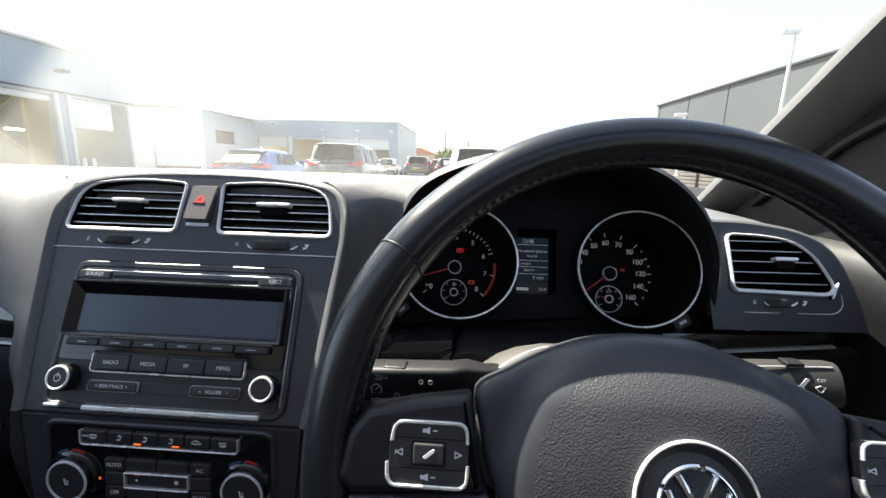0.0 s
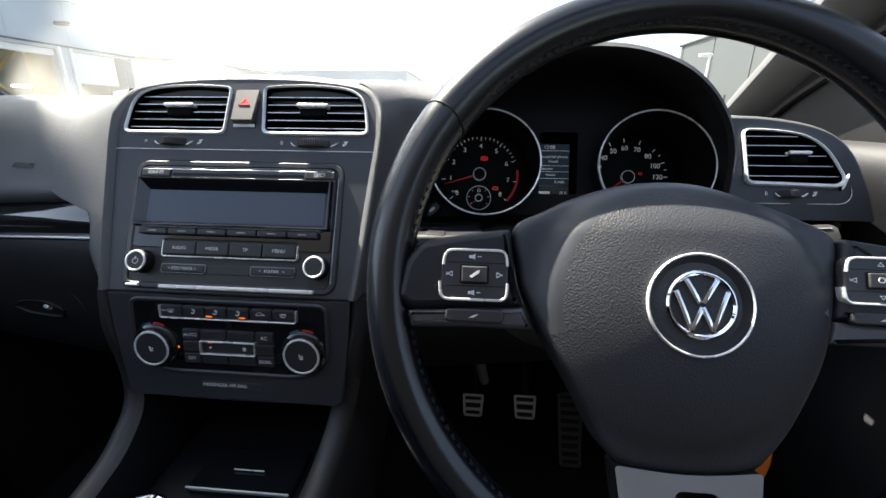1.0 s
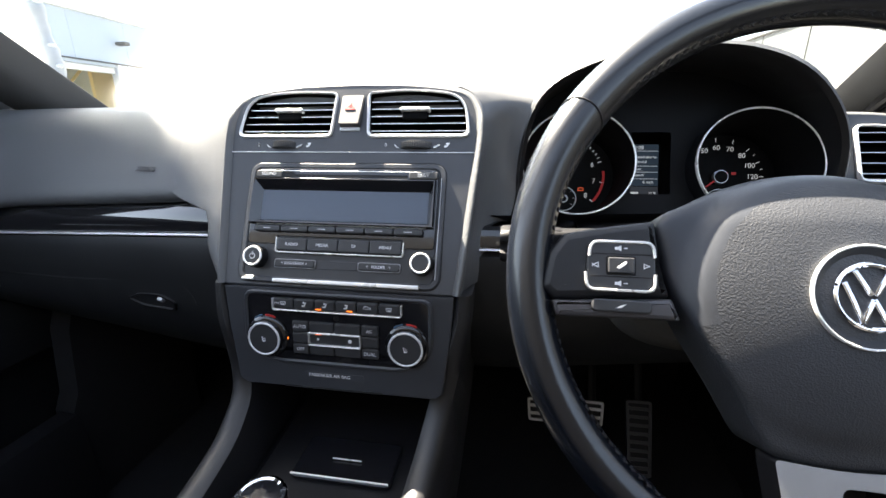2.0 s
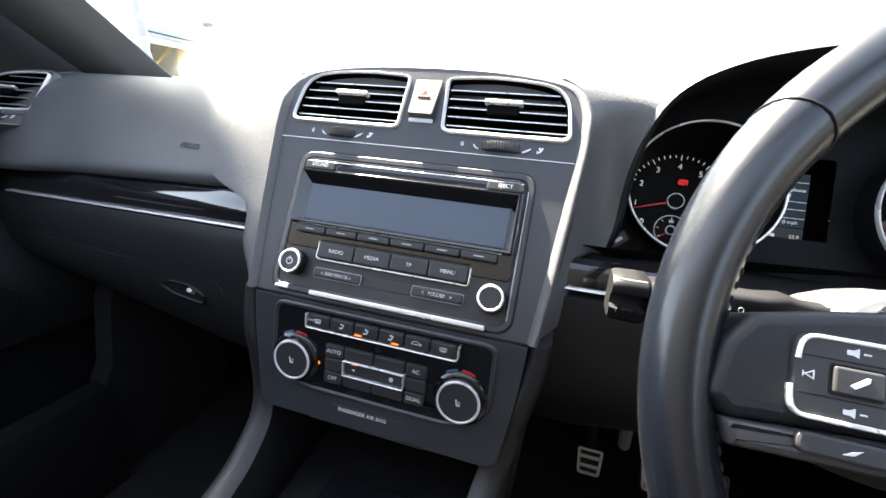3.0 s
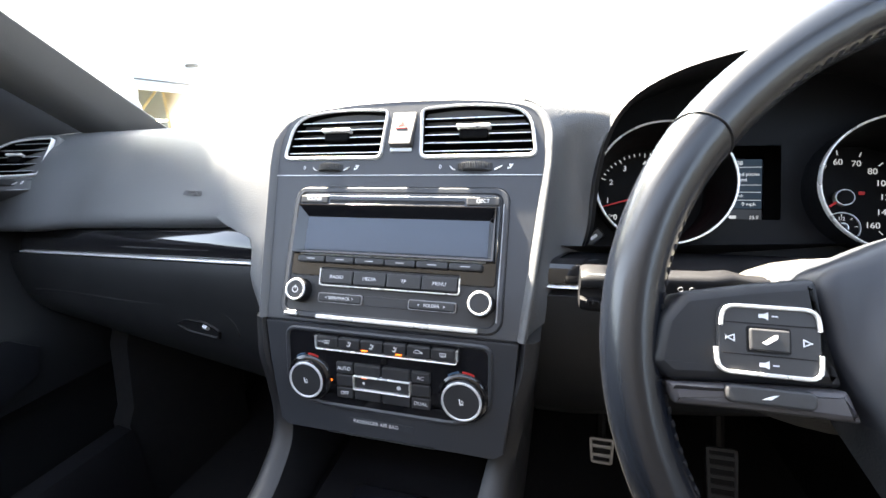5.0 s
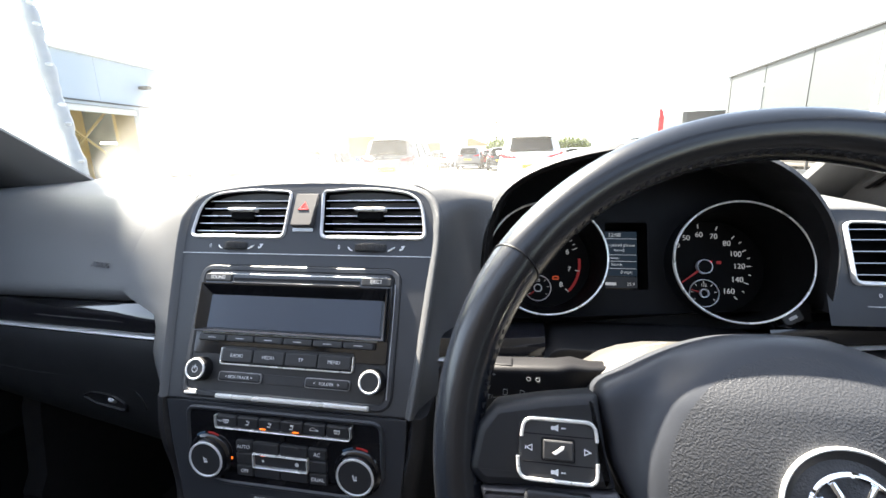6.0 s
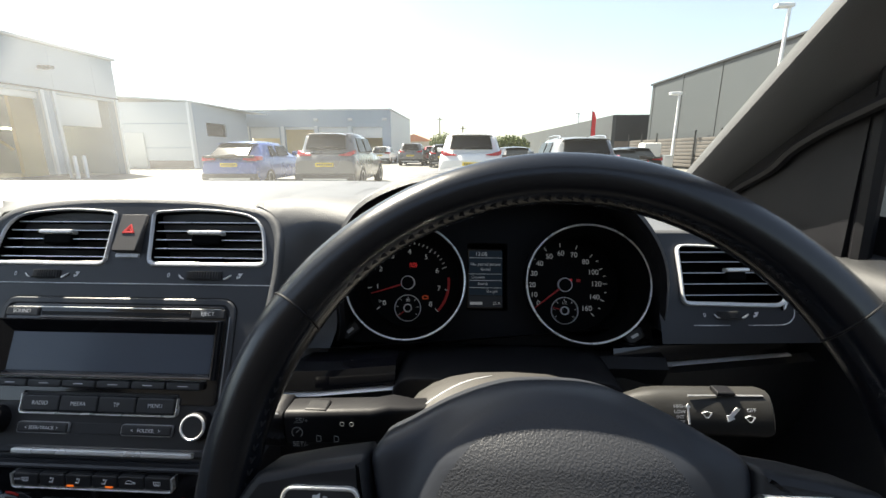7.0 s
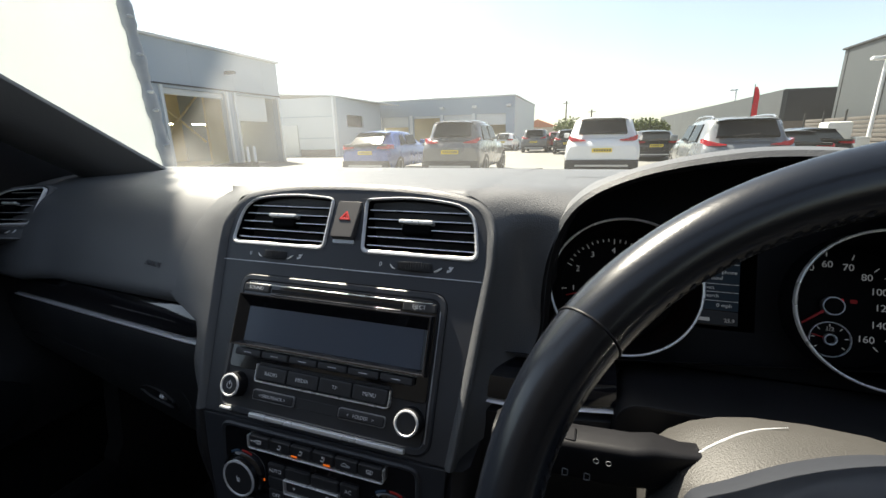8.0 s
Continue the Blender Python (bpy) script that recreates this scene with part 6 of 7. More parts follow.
def wall_grid(bm, p0, p1, z0, z1, openings, thick=0.3):
    """An upright wall from p0 to p1 with openings (s0, s1, h0, h1) through it."""
    p0, p1 = Vector((*p0, 0)), Vector((*p1, 0))
    d = (p1 - p0)
    L = d.length
    d.normalize()
    nrm = Vector((d.y, -d.x, 0))
    ss = sorted({0, L, *[o[0] for o in openings], *[o[1] for o in openings]})
    hs = sorted({z0, z1, *[o[2] for o in openings], *[o[3] for o in openings]})
    for i in range(len(ss) - 1):
        for j in range(len(hs) - 1):
            cs, ch = (ss[i] + ss[i + 1]) / 2, (hs[j] + hs[j + 1]) / 2
            if any(o[0] < cs < o[1] and o[2] < ch < o[3] for o in openings):
                continue
            c = [p0 + d * s - nrm * t + Vector((0, 0, h)) for t in (0, thick) for s, h in ((ss[i], hs[j]), (ss[i + 1], hs[j]), (ss[i + 1], hs[j + 1]), (ss[i], hs[j + 1]))]
            v = [bm.verts.new(q) for q in c]
            for f in ((0, 1, 2, 3), (7, 6, 5, 4), (0, 4, 5, 1), (1, 5, 6, 2), (2, 6, 7, 3), (3, 7, 4, 0)):
                bm.faces.new([v[k] for k in f])
    return bm


def box_part(name, x0, x1, y0, y1, z0, z1, mat, parent, label=""):
    return part(name, block(x0, x1, y0, y1, z0, z1, min(0.03, (x1 - x0) / 4, (y1 - y0) / 4, (z1 - z0) / 4)), mat, parent, label)


# workshop with open doors
A = thing("workshop_building", (-21, 14, GZ), "grey clad workshop with open roller doors", "building")
TOP = 5.12
doors = [(2.5, 5.70, GZ, 3.25), (6.35, 9.35, GZ, 3.25), (-0.4 + 0.9, 1.1, GZ, 2.0)]
bm = wall_grid(bmesh.new(), (-16.6, 10.6), (-16.6, 20.2), GZ, TOP, doors)
part("wall", bm, CLAD, A, "flat grey cladding wall")
part("wall", wall_grid(bmesh.new(), (-16.9, 20.2), (-30, 20.2), GZ, TOP, []), CLAD, A)
part("wall", wall_grid(bmesh.new(), (-30, 10.6), (-16.9, 10.6), GZ, TOP, []), CLAD, A)
part("back_wall", wall_grid(bmesh.new(), (-24, 10.9), (-24, 19.9), GZ, TOP, [], 0.2), INSIDE, A, "yellow-lit inner wall")
box_part("roof", -30.1, -16.45, 10.5, 20.3, TOP, TOP + 0.12, CLAD_P, A)
box_part("fascia_band", -16.58, -16.53, 10.6, 20.2, 3.36, 3.42, DARKCLAD, A)
box_part("inner_floor", -24, -16.9, 10.9, 19.9, GZ + 0.004, GZ + 0.03, CONCRETE, A)
for y0, y1, z in ((13.1, 16.30, 3.25), (16.95, 19.95, 3.25)):
    box_part("door_frame", -16.62, -16.50, y0 - 0.14, y0, GZ, z + 0.1, CLAD_P, A)
    box_part("door_frame", -16.62, -16.50, y1, y1 + 0.14, GZ, z + 0.1, CLAD_P, A)
    box_part("rolled_door", -16.9, -16.7, y0, y1 if y0 < 15 else y0 + 2.2, z - 0.25 if y0 < 15 else 2.02, z, CLAD_P, A, "half-lowered pale roller door")
    for yy in (y0 + 0.5, y1 - 1.2):
        box_part("strip_light", -20.0, -19.9, yy - 0.3, yy + 0.9, 1.9, 1.98, TUBELIGHT, A, "glowing strip light")
part("roof_brace", tube([(-19, 17.0, 3.46), (-19, 14.5, 1.0)], 0.06, 8), INSIDE, A, "yellow-painted steel brace")
part("roof_brace", tube([(-19, 14.6, 2.95), (-19, 17.0, 1.03)], 0.06, 8), INSIDE, A, "yellow-painted steel brace")
box_part("inner_post", -19.1, -18.9, 17.2, 18.3, GZ, 3.3, INSIDE, A)
box_part("side_door", -16.75, -16.68, 11.1, 11.9, GZ, 2.0, DARKCLAD, A)
part("wall_lamp", block(-16.5, -16.0, 16.35, 16.62, 4.12, 4.26, 0.04), DARKCLAD, A, "dark flood lamp")
for y in (12.2, 14.6, 17.0, 19.0):
    box_part("panel_joint", -16.602, -16.592, y, y + 0.015, 3.45, TOP - 0.02, CLAD, A)
for y in (16.55, 17.0):
    bo = thing("bollard", (-15.9, y, GZ), "short pale steel bollard by the doors", "bollard", "bollards")
    part("post", tube([(-15.9, y, GZ), (-15.9, y, GZ + 0.9), (-15.9, y, GZ + 0.95)], [0.07, 0.07, 0.03], 12), WHITEPOST, bo)

C = thing("store_building", (-22, 30, GZ), "pale grey low building with a dark side window", "building")
part("wall", wall_grid(bmesh.new(), (-30, 26.2), (-17.0, 26.2), GZ, 3.92, []), CLAD_P, C)
part("wall", wall_grid(bmesh.new(), (-17.0, 26.5), (-17.9, 35), GZ, 3.92, [(1.6, 4.6, 1.9, 2.8)]), CLAD, C)
bm = stackless([[Vector((x, y, z)) for x, z in ((-30, 3.92), (-23.5, 4.35), (-16.95, 3.92), (-16.95, 4.0), (-23.5, 4.45), (-30, 4.02))] for y in (26.1, 37)])
part("roof", bm, CLAD_P, C)
box_part("window", -17.9, -17.6, 28.0, 31.2, 1.85, 2.85, WINGLASS, C, "dark strip window")
part("downpipe", tube([(-17.03, 26.12, GZ), (-17.03, 26.12, 3.9)], 0.07, 8), WHITEPOST, C, "white downpipe")
box_part("side_door", -21.5, -20.2, 26.10, 26.19, GZ + 0.1, 2.08, WHITEBOX, C, "white door")
box_part("plinth", -20.1, -17.1, 26.12, 26.19, GZ, 0.32, BRICKISH, C)
for z in (1.1, 2.6):
    box_part("cladding_line", -30, -17.0, 26.16, 26.21, z, z + 0.04, CLAD, C)

B = thing("showroom_building", (-13, 42, GZ), "long pale grey building with a row of doors", "building")
ops = [(s, s + 2.75, GZ, 2.95) for s in (1.25, 4.5, 7.6, 10.7)]
part("wall", wall_grid(bmesh.new(), (-20.5, 38), (-6.3, 38), GZ, 4.4, ops), CLAD, B)
part("wall", wall_grid(bmesh.new(), (-6.3, 38.3), (-6.3, 52), GZ, 4.4, []), CLAD_P, B)
box_part("roof", -20.6, -6.2, 37.9, 52, 4.4, 4.52, CLAD_P, B)
box_part("back_wall", -20.5, -6.5, 41, 41.2, GZ, 4, INSIDE, B)
for i in range(4):
    x0 = -20.5 + ops[i][0]
    box_part("roller_door", x0, x0 + 2.75, 38.12, 38.2, 2.0 if i != 1 else 2.75, 2.95, CLAD_P, B, "half-raised pale roller door")
    box_part("door_post", x0 - 0.35, x0 - 0.05, 37.93, 38.0, GZ, 3.05, CLAD_P, B)
for x in (-19.9, -13.0, -9.9, -6.8):
    part("wall_lamp", block(x - 0.2, x + 0.2, 37.7, 37.98, 3.5, 3.72, 0.04), CLAD_P, B, "small wall lamp")

# dark buildings
R = thing("warehouse_building", (25, 14, GZ), "tall dark grey clad warehouse", "building")
part("wall", wall_grid(bmesh.new(), (13.8, 32), (13.8, -16), GZ, 5.4, []), DARKCLAD, R)
part("wall", wall_grid(bmesh.new(), (30, 32), (14.1, 32), GZ, 5.4, []), DARKCLAD, R)
box_part("coping", 13.68, 30, -16, 32.1, 5.4, 5.52, DARKER, R)
for i in range(12):
    y = 31.6 - i * 4.0
    box_part("panel_joint", 13.77, 13.80, y, y + 0.012, GZ, 5.4, DARKER, R)
R2 = thing("long_building", (25, 60, GZ), "long low grey building with a black end wall", "building")
part("wall", wall_grid(bmesh.new(), (12.4, 90), (13.2, 38), GZ, 3.80, []), DARKCLAD, R2)
part("end_wall", wall_grid(bmesh.new(), (13.5, 38), (26, 38), 1.65, 3.80, []), DARKER, R2, "black end wall")
part("plinth", wall_grid(bmesh.new(), (13.5, 38), (26, 38), GZ, 1.65, []), BRICKISH, R2)
box_part("roof", 13.3, 26, 38, 90, 3.8, 3.88, DARKCLAD, R2)

fence = thing("yard_fence", (13, 26, GZ), "brown slatted boundary fence with dark posts", "fence")
for i in range(9):
    y = 34 - i * 2.4
    part("post", tube([(13.25, y, GZ), (13.25, y, GZ + 2.2)], 0.045, 8), POSTDARK, fence)
    for k in range(8):
        z = GZ + 0.15 + k * 0.21
        box_part("slat", 13.30, 13.33, y - 2.35, y - 0.05, z, z + 0.17, FENCE, fence)


def yard_lamp(x, y, h, label):
    t = thing("street_lamp", (x, y, GZ), label, "street lamp", "yard lamps")
    part("pole", tube([(x, y, GZ), (x, y, GZ + h * 0.5), (x, y, GZ + h)], [0.09, 0.075, 0.06], 12), WHITEPOST, t)
    part("head", block(x - 0.55, x + 0.12, y - 0.14, y + 0.14, GZ + h, GZ + h + 0.16, 0.05), WHITEPOST, t, "flat lamp head")
    return t


yard_lamp(12.40, 25, 4.12, "white lamp post with a flat head")
yard_lamp(12.78, 18, 6.45, "taller white lamp post with a flat head")
yard_lamp(13.4, 50, 5.0, "distant white lamp post")

fl = thing("feather_flag", (12.0, 40, GZ), "red feather flag on a pole", "flag", "feather flags")
part("pole", tube([(12.0, 40, GZ), (12.0, 40, 4.5)], 0.03, 8), POSTDARK, fl)
rings = [[Vector((12.0 + s * (0.05 + 0.34 * math.sin(min(1, (4.45 - z) / 1.2 + 0.15) * 1.5)) * k, 40 + 0.05 * math.sin(z * 4 + k * 2), z)) for k in (0, 0.5, 1)] for s, z in [(1, 1.3 + 0.25 * i) for i in range(13)]]
part("cloth", sheet(rings, None, 0.006), REDFLAG, fl)

bx = thing("white_tank", (10.5, 24, GZ), "white plastic tank beside the fence", "tank")
part("body", block(10.2, 11.15, 23.6, 24.5, GZ + 0.1, GZ + 1.5, 0.10), WHITEBOX, bx)
part("base", block(10.2, 11.15, 23.6, 24.5, GZ, GZ + 0.1, 0.02), POSTDARK, bx)
cr = thing("crate", (11.4, 23.6, GZ), "small pale crate beside the white tank", "crate")
part("body", block(11.2, 11.68, 23.3, 23.9, GZ, GZ + 0.78, 0.03), WHITEBOX, cr)
part("lid", block(11.18, 11.70, 23.28, 23.92, GZ + 0.785, GZ + 0.83, 0.02), CLAD_P, cr)


# ---------- outside: parked cars ----------
def car(name, label, x, y, w, h, ln, paint, suv=True, lamps=True, plate_on=True, heading=0.0):
    """A parked car seen mostly from behind. Built along +y from its tail."""
    t = thing(name, (x, y, GZ), label, "car", "parked cars")
    m = Matrix.Translation((x, y, GZ)) @ Matrix.Rotation(radians(heading), 4, "Z")
    belt, sill = h * (0.635 if suv else 0.66), h * 0.15
    hw = w / 2

    def section(yy, half, zb, zt, shoulder, crown):
        pts = []
        prof = [(0.90, zb), (0.97, zb + 0.10), (1.0, zb + (zt - zb) * 0.45), (0.985, zb + (zt - zb) * 0.72), (shoulder, zt - 0.02), (shoulder * 0.86, zt + crown * 0.7), (shoulder * 0.45, zt + crown), (0.0, zt + crown)]
        for a, b in prof:
            pts.append((a * half, b))
        return [m @ Vector((a, yy, b)) for a, b in pts] + [m @ Vector((-a, yy, b)) for a, b in reversed(pts[:-1])]

    L = ln
    bm = bmesh.new()
    secs = [section(0.0, hw * 0.93, sill + 0.10, belt * 0.80, 0.9, 0.01), section(0.05, hw * 0.975, sill + 0.02, belt * 0.88, 0.92, 0.02), section(0.18, hw * 0.985, sill, belt, 0.93, 0.02), section(0.7, hw, sill, belt, 0.94, 0.02),
            section(L * 0.5, hw, sill, belt * 0.98, 0.94, 0.02), section(L * 0.70, hw, sill, belt * 0.95, 0.92, 0.03), section(L * 0.9, hw * 0.96, sill, belt * 0.84, 0.9, 0.04), section(L * 0.985, hw * 0.85, sill + 0.05, belt * 0.66, 0.88, 0.04), section(L, hw * 0.75, sill + 0.12, belt * 0.50, 0.85, 0.02)]
    loops(bm, secs, True, True, True)
    part("body", bm, paint, t, "", 50)
    y0, y1, y2, y3 = (0.22, 0.55, L * 0.50, L * 0.66) if suv else (0.10, 0.95, L * 0.50, L * 0.68)
    tw = hw * 0.74

    def cab(yy, half, zt, zl):
        prof = [(hw * 0.94, zl), (half * 1.14, zl + (zt - zl) * 0.40), (half * 1.02, zt - 0.11), (half * 0.92, zt - 0.045), (half * 0.70, zt - 0.010), (0, zt + 0.012)]
        prof = [(min(a, hw * 0.93), b) for a, b in prof]
        return [m @ Vector((a, yy, b)) for a, b in prof] + [m @ Vector((-a, yy, b)) for a, b in reversed(prof[:-1])]

    bm = bmesh.new()
    zl = belt - 0.04
    loops(bm, [cab(y0, tw * 0.95, zl + 0.07, zl), cab(y0 + (0.20 if suv else 0.42), tw * 0.97, h * 0.88 if suv else h * 0.84, zl), cab(y1, tw, h * 0.985, zl), cab((y1 + y2) / 2, tw, h, zl), cab(y2, tw * 0.98, h * 0.985, zl), cab((y2 + y3) / 2 + 0.1, tw * 0.96, h * 0.86, zl), cab(y3 + 0.35, tw * 0.92, zl + 0.06, zl)], True, True, True)
    part("roof", bm, paint, t, "", 50)
    zr0, zr1 = (h * 0.715, h * 0.925) if suv else (belt + 0.03, h * 0.935)
    ya, yb = (y0 - 0.015, y0 + 0.20) if suv else (y0 - 0.02, y0 + 0.52)
    rw = [m @ Vector(q) for q in ((-tw * 0.86, ya, zr0), (tw * 0.86, ya, zr0), (tw * 0.76, yb, zr1), (-tw * 0.76, yb, zr1))]
    nrm = (rw[1] - rw[0]).cross(rw[3] - rw[0]).normalized()
    part("rear_window", stackless([[p - nrm * 0.05 for p in rw], [p + nrm * 0.03 for p in rw]]), WINGLASS, t, "dark rear window")
    part("spoiler", stackless([[m @ Vector((a, b, c)) for b, c in ((y1 * 0.5, h * (0.955 - k)), (y1 * 0.5 - 0.02, h * (0.962 - k)), (y1 + 0.1, h * (0.988 - k)), (y1 + 0.1, h * (0.955 - k)))] for a, k in ((-tw * 0.84, 0.022), (-tw * 0.6, 0.004), (0, 0), (tw * 0.6, 0.004), (tw * 0.84, 0.022))]), paint, t)
    for s in (-1, 1):
        for a0, a1 in ((y1 * 0.9 + 0.25, L * 0.34), (L * 0.36, L * 0.55)):
            q = [Vector((s * hw * 0.945, a0, belt + 0.02)), Vector((s * hw * 0.945, a1, belt + 0.02)), Vector((s * tw * 1.05, a1 - 0.05, h * 0.90)), Vector((s * tw * 1.05, a0 + 0.12, h * 0.90))]
            part("side_window", stackless([[m @ (p + Vector((-s * 0.08, 0, 0))) for p in q], [m @ (p + Vector((s * 0.012, 0, 0))) for p in q]]), WINGLASS, t)
        if lamps and suv:  # a wedge that narrows towards the tailgate
            rings = [[m @ Vector((s * hw * k, yy, zz)) for yy, zz in ((0.0 + d, h * z0), (0.30 + d, h * z0), (0.30 + d, h * z1), (0.03 + d, h * z1))] for k, z0, z1, d in ((0.44, 0.600, 0.614, 0.05), (0.62, 0.592, 0.632, 0.05), (0.80, 0.592, 0.662, 0.08), (0.905, 0.606, 0.688, 0.17))]
            part("tail_lamp", stackless(rings), LAMP_R, t, "red wedge-shaped tail lamp")
        elif lamps:
            rings = [[m @ Vector((s * hw * k, yy, zz)) for yy, zz in ((-0.02 + d, h * z0), (0.30 + d, h * z0), (0.30 + d, h * z1), (0.04 + d, h * z1))] for k, z0, z1, d in ((0.50, 0.600, 0.640, 0.0), (0.74, 0.585, 0.660, 0.0), (0.93, 0.580, 0.680, 0.03), (0.985, 0.590, 0.672, 0.10))]
            part("tail_lamp", stackless(rings), LAMP_R, t, "red tail lamp")
        mirror = part("mirror", block(s * (hw + 0.09) - 0.09, s * (hw + 0.09) + 0.09, -0.05, 0.06, belt + 0.02, belt + 0.17, 0.03), paint, t)
        mirror.data.transform(m @ Matrix.Translation((0, L * 0.60, 0)))
        for yy in (L * 0.19, L * 0.79):
            wr = h * 0.205
            prof = [(wr * 0.62, 0.09), (wr * 0.9, 0.11), (wr, 0.08), (wr, -0.08), (wr * 0.9, -0.11), (wr * 0.6, -0.10)]
            cen = Vector((s * (hw - 0.10), yy, wr))
            whl = part("wheel", stackless([[m @ (cen + Vector((d * s, r * math.cos(a), r * math.sin(a)))) for a in [2 * math.pi * i / 20 for i in range(20)]] for r, d in prof]), TYRE, t, "black tyre")
            part("rim", stackless([[m @ (cen + Vector((d * s, r * math.cos(a), r * math.sin(a)))) for a in [2 * math.pi * i / 20 for i in range(20)]] for r, d in ((wr * 0.64, 0.06), (wr * 0.62, 0.095), (wr * 0.2, 0.075), (wr * 0.1, 0.08))]), ALLOY, whl, "alloy rim")
    bumper = part("bumper", stackless([[m @ Vector((a, b, c)) for b, c in ((-0.05, sill + 0.02), (-0.045, sill + 0.24), (0.14, sill + 0.26), (0.14, sill)) ] for a in (-hw * 0.95, -hw * 0.5, 0, hw * 0.5, hw * 0.95)]), TRIMB, t, "black lower bumper")
    part("bumper_trim", stackless([[m @ Vector((a, b, c)) for b, c in ((-0.058, sill + 0.06), (-0.058, sill + 0.11), (-0.04, sill + 0.11), (-0.04, sill + 0.06))] for a in (-hw * 0.7, hw * 0.7)]), ALLOY, bumper)
    if plate_on:
        pz = h * (0.447 if suv else 0.50)
        p = part("number_plate", stackless([[m @ Vector((a, b, c)) for b, c in ((-0.035, pz - 0.055), (-0.030, pz + 0.055), (0.03, pz + 0.055), (0.03, pz - 0.055))] for a in (-0.26, 0.26)]), YPLATE, t, "yellow plate")
        for i in range(7):
            a = -0.21 + i * 0.066
            part("bar", stackless([[m @ Vector((k, b, c)) for b, c in ((-0.038, pz - 0.03), (-0.036, pz + 0.03), (-0.03, pz + 0.03), (-0.03, pz - 0.03))] for k in (a, a + 0.042)]), INK, p)
    if name == "parked_estate":
        for s in (-1, 1):
            part("roof_rail", tube([m @ Vector((s * tw * 0.86, yy, h * zz)) for yy, zz in ((0.60, 0.97), (0.75, 1.005), (L * 0.30, 1.02), (L * 0.46, 1.01), (L * 0.52, 0.97))], 0.022, 8), ALLOY, t, "silver roof rail")
    if not suv:
        part("lip_spoiler", stackless([[m @ Vector((a, b, c)) for b, c in ((-0.01, belt - 0.02), (-0.03, belt + 0.04), (0.16, belt + 0.05), (0.16, belt - 0.02))] for a in (-hw * 0.86, -hw * 0.4, hw * 0.4, hw * 0.86)]), TRIMB, t, "dark lip under the rear window")
    part("wiper", tube([m @ Vector((-0.25, ya - 0.03, zr0 + 0.02)), m @ Vector((0.22, ya + 0.0, zr0 + 0.06))], 0.014, 6), TRIMB, t)
    return t


def paint(name, c, rough=0.28, metal=0.3):
    return material(name, c, rough, metal, vary=0.05, scale=2, coat=0.8)


GREYP, BLUEP, WHITEP, SILVP, REDP, BLACKP = paint("grey_paint", (0.13, 0.13, 0.13)), paint("blue_paint", (0.035, 0.085, 0.30)), paint("white_paint", (0.78, 0.78, 0.78), 0.3, 0.0), paint("silver_car_paint", (0.20, 0.21, 0.22)), paint("red_paint", (0.35, 0.02, 0.02)), paint("black_paint", (0.02, 0.02, 0.022))
car("parked_suv", "grey sport utility car parked tail on, red lamps", -3.70, 11.65, 1.84, 1.69, 4.5, GREYP)
car("parked_hatchback", "blue hatchback parked beside the grey car", -6.90, 12.3, 1.82, 1.45, 4.5, BLUEP, False)
car("parked_suv", "white sport utility car with red tail lamps", 0.52, 12.2, 1.98, 1.68, 4.5, WHITEP)
car("parked_estate", "silver tall car with roof rails and dark glass", 3.35, 10.2, 1.80, 1.50, 4.4, SILVP)
car("parked_van", "dark grey people carrier parked far back", -3.55, 30, 1.85, 1.62, 4.3, GREYP)
car("parked_saloon", "white car parked far back", -6.6, 34, 1.75, 1.40, 4.2, WHITEP, False)
car("parked_saloon", "red car parked far back", -2.2, 33, 1.75, 1.42, 4.2, REDP, False)
car("parked_suv", "dark blue car behind the white one", -1.1, 27, 1.8, 1.5, 4.3, BLACKP)
car("parked_saloon", "black car behind the white one", 2.9, 20, 1.8, 1.30, 4.3, BLACKP, False)
car("parked_saloon", "pale silver car beside the fence", 5.6, 14, 1.8, 1.20, 4.2, SILVP, False)
car("parked_saloon", "black car beside the fence", 7.4, 17, 1.8, 1.25, 4.2, BLACKP, False)
car("parked_hatchback", "blue car parked close by", 4.75, 2.4, 1.8, 1.22, 4.2, BLUEP, False, heading=0)
car("parked_saloon", "black car alongside the driver's window", 2.2, -0.9, 1.8, 1.30, 4.3, BLACKP, False)


# ---------- outside: trees, house, near flag ----------
def tree(name, x, y, h, spread, label, seed):
    rnd = random.Random(seed)
    t = thing(name, (x, y, GZ), label, "tree", "distant trees")
    part("trunk", tube([(x, y, GZ), (x + 0.1, y, GZ + h * 0.3), (x, y, GZ + h * 0.55)], [0.25, 0.18, 0.10], 8), BARK, t)
    for k in range(5):
        a = k * 1.3
        part("limb", tube([(x, y, GZ + h * (0.3 + 0.04 * k)), (x + spread * 0.5 * math.cos(a), y + spread * 0.5 * math.sin(a), GZ + h * (0.5 + 0.06 * k))], [0.09, 0.03], 6), BARK, t)
    bm = bmesh.new()
    for _ in range(900):
        a, r = rnd.uniform(0, 6.283), spread * rnd.random() ** 0.5
        zz = GZ + h * (0.62 + 0.38 * rnd.uniform(-1, 1) * math.sqrt(max(0, 1 - (r / spread) ** 2))) * rnd.uniform(0.85, 1.06)
        c = Vector((x + r * math.cos(a), y + r * math.sin(a), zz))
        q = Euler((rnd.uniform(0, 3), rnd.uniform(0, 3), rnd.uniform(0, 3))).to_matrix()
        s = rnd.uniform(0.12, 0.32)
        v = [bm.verts.new(c + q @ Vector(p) * s) for p in ((-1, 0, 0), (0, -0.45, 0.1), (1, 0, 0), (0, 0.45, 0.1))]
        bm.faces.new(v)
    part("crown", bm, LEAF, t)
    return t


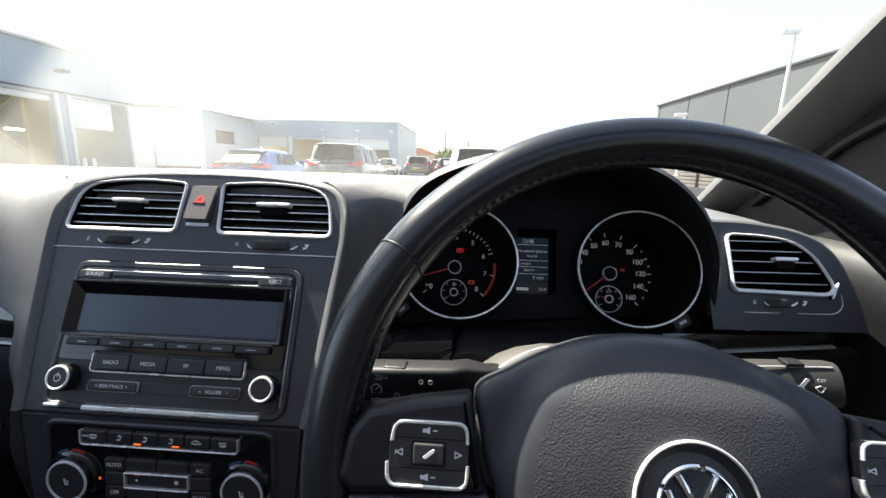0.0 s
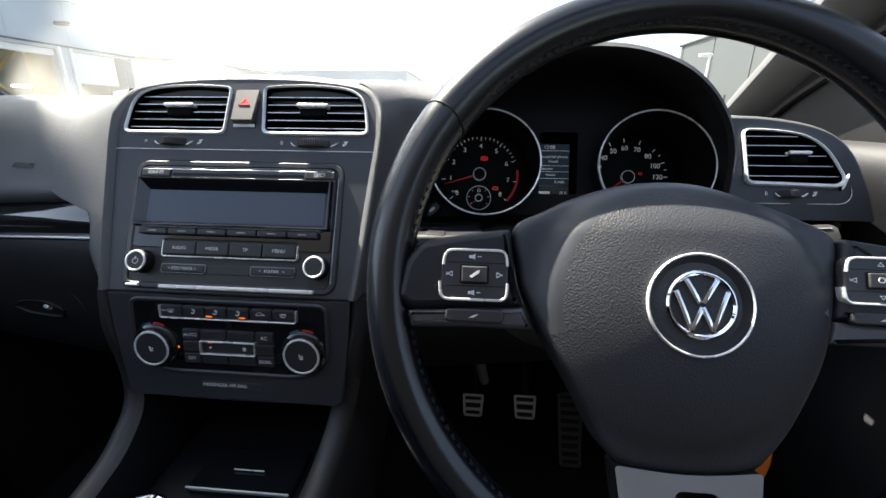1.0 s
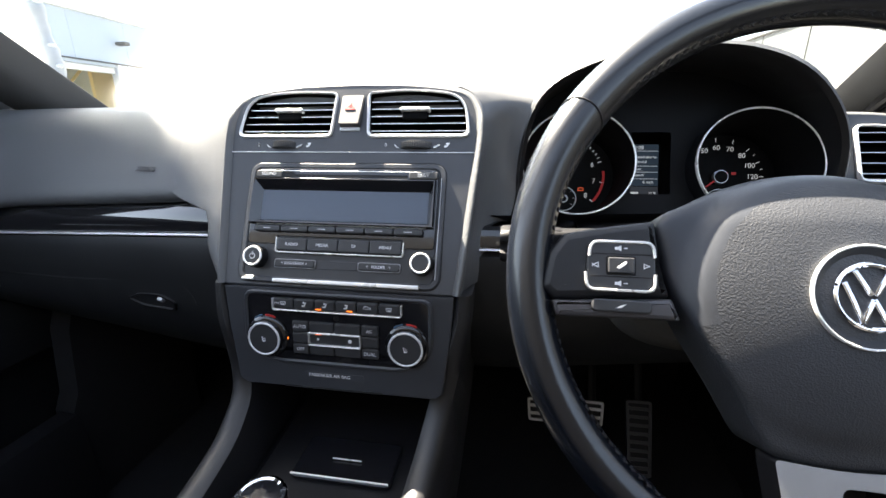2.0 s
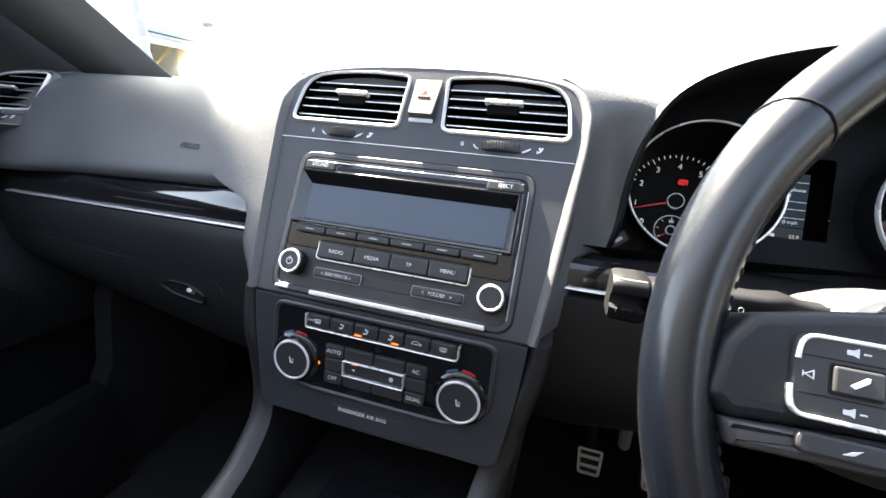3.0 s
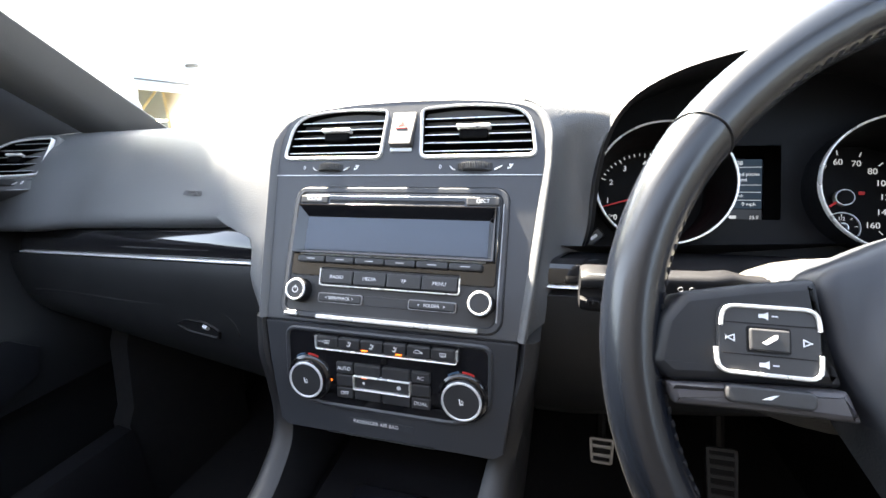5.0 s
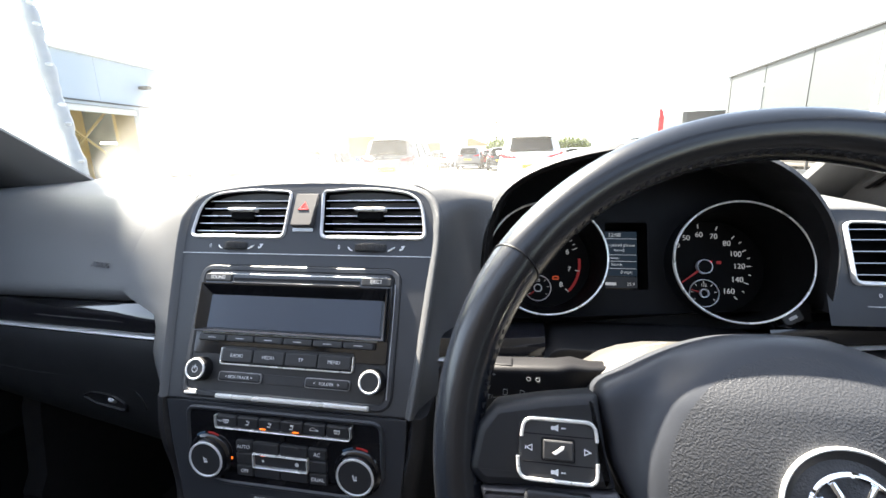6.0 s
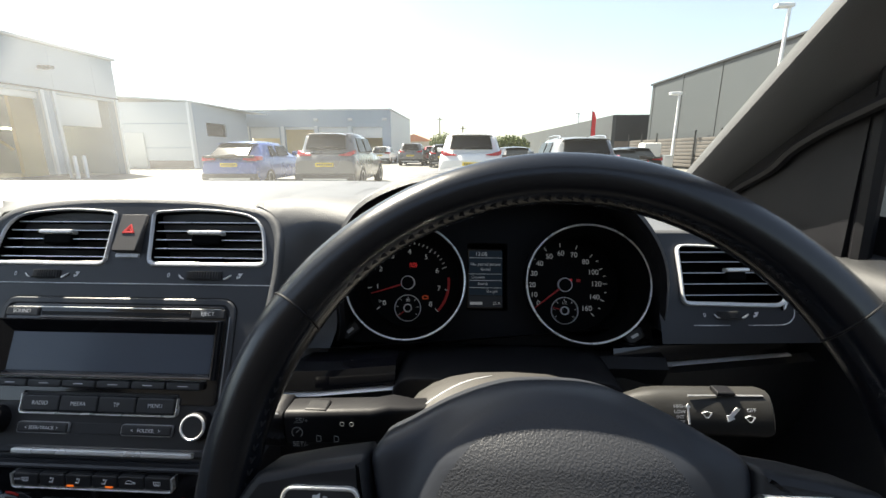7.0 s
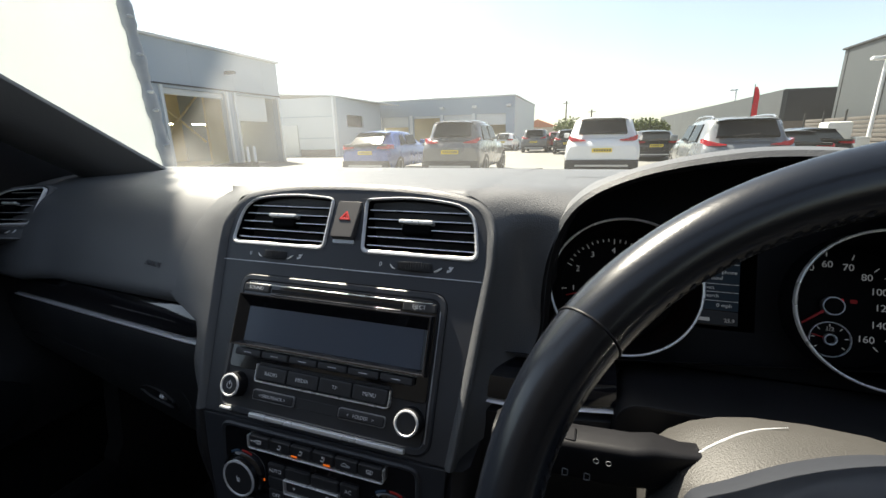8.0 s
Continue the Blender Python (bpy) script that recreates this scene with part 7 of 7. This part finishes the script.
tree("tree", -2.8, 62, 3.5, 2.0, "dark distant tree beyond the cars", 3)
for i, (x, hh) in enumerate(((4.6, 2.6), (5.9, 2.9), (7.2, 3.2), (8.6, 2.9))):
    tree("hedge_tree", x, 62 + i * 0.6, hh, 1.5, "sunlit green hedge tree far behind the yard", 10 + i)
ho = thing("house", (-8.6, 72, GZ), "distant house with an orange tiled roof", "house")
box_part("wall", -11.3, -5.2, 72, 78, GZ, 2.3, RENDERW, ho)
part("roof", stackless([[Vector((x, 72 - 0.3 + 6.6 * k, z)) for x, z in ((-11.6, 2.25), (-8.2, 3.5), (-4.9, 2.25))] for k in (0, 1)]), TERRA, ho, "orange tiled roof")
for x, y, h in ((-3.35, 64, 5.6), (0.1, 64, 4.3)):
    up = thing("utility_pole", (x, y, GZ), "thin dark utility pole", "pole", "utility poles")
    part("pole", tube([(x, y, GZ), (x, y, h)], 0.09, 8), BARK, up)
    part("crossbar", tube([(x - 0.5, y, h - 0.3), (x + 0.5, y, h - 0.3)], 0.05, 6), BARK, up)

cloth = bpy.data.materials.new("white_banner_cloth")
cloth.use_nodes = True
cn, cl = cloth.node_tree.nodes, cloth.node_tree.links
cn.remove(cn["Principled BSDF"])
df, tr, ms2 = cn.new("ShaderNodeBsdfDiffuse"), cn.new("ShaderNodeBsdfTranslucent"), cn.new("ShaderNodeMixShader")
wv = cn.new("ShaderNodeTexNoise")
wv.inputs["Scale"].default_value = 3.0
rmp = cn.new("ShaderNodeValToRGB")
rmp.color_ramp.elements[0].color, rmp.color_ramp.elements[1].color = (0.78, 0.80, 0.80, 1), (0.9, 0.91, 0.9, 1)
cl.new(wv.outputs["Fac"], rmp.inputs["Fac"])
for d in (df, tr):
    cl.new(rmp.outputs["Color"], d.inputs["Color"])
ms2.inputs["Fac"].default_value = 0.55
cl.new(df.outputs["BSDF"], ms2.inputs[1])
cl.new(tr.outputs["BSDF"], ms2.inputs[2])
cl.new(ms2.outputs["Shader"], cn["Material Output"].inputs["Surface"])
SLEEVE = material("grey_sleeve", (0.42, 0.44, 0.46), 0.7, vary=0.2, scale=25, bump=0.6, bump_scale=40)

def pole_x(z):
    """The banner's pole bows a little away from the car."""
    return FX - 0.046 * min(1.0, max(0.0, z - 0.95)) - (0.060 * math.sin(math.pi * (z - 0.95) / 1.9) if 0.95 < z < 2.85 else 0.0)


FX, FY = -1.66, 1.195
bf = thing("feather_banner", (-1.66, 1.20, GZ), "tall white banner with a puckered grey pole sleeve", "banner", "feather flags")
rings = []
for i in range(60):
    z = GZ + 0.35 + 3.9 * i / 59
    rings.append([Vector((pole_x(z) - 0.010 - 0.62 * k + 0.03 * k * math.sin(z * 5 + k * 4), FY - 0.012 - 0.76 * k + 0.03 * k * math.sin(z * 5 + k * 4), z)) for k in (0, 0.2, 0.4, 0.6, 0.8, 1)])
part("cloth", sheet(rings, None, 0.003), cloth, bf, "white translucent fabric")
bm = bmesh.new()
pth = [Vector((pole_x(z), FY, z)) for z in [GZ + 4.3 * i / 160 for i in range(161)]]
tube(pth, [0.026 + 0.004 * math.sin(i * 0.9) + 0.003 * math.sin(i * 2.3 + 1) for i in range(161)], 14, False, bm)
part("sleeve", bm, SLEEVE, bf, "puckered grey pole sleeve")
for i in range(15):
    z = 0.62 + 0.13 * i + 0.03 * math.sin(i * 2.1)
    kx = pole_x(z) + 0.022
    part("knot", stackless([[Vector((kx + r * math.cos(a) * 0.9, FY - 0.006 + r * math.sin(a), z + h)) for a in [2 * math.pi * j / 10 for j in range(10)]] for r, h in ((0.004, -0.010), (0.012, -0.006), (0.015, 0.0), (0.011, 0.006), (0.003, 0.009))]), cloth, bf, "pale cloth tie")
part("foot", block(FX - 0.3, FX + 0.3, FY - 0.3, FY + 0.3, GZ, GZ + 0.05, 0.02), POSTDARK, bf)
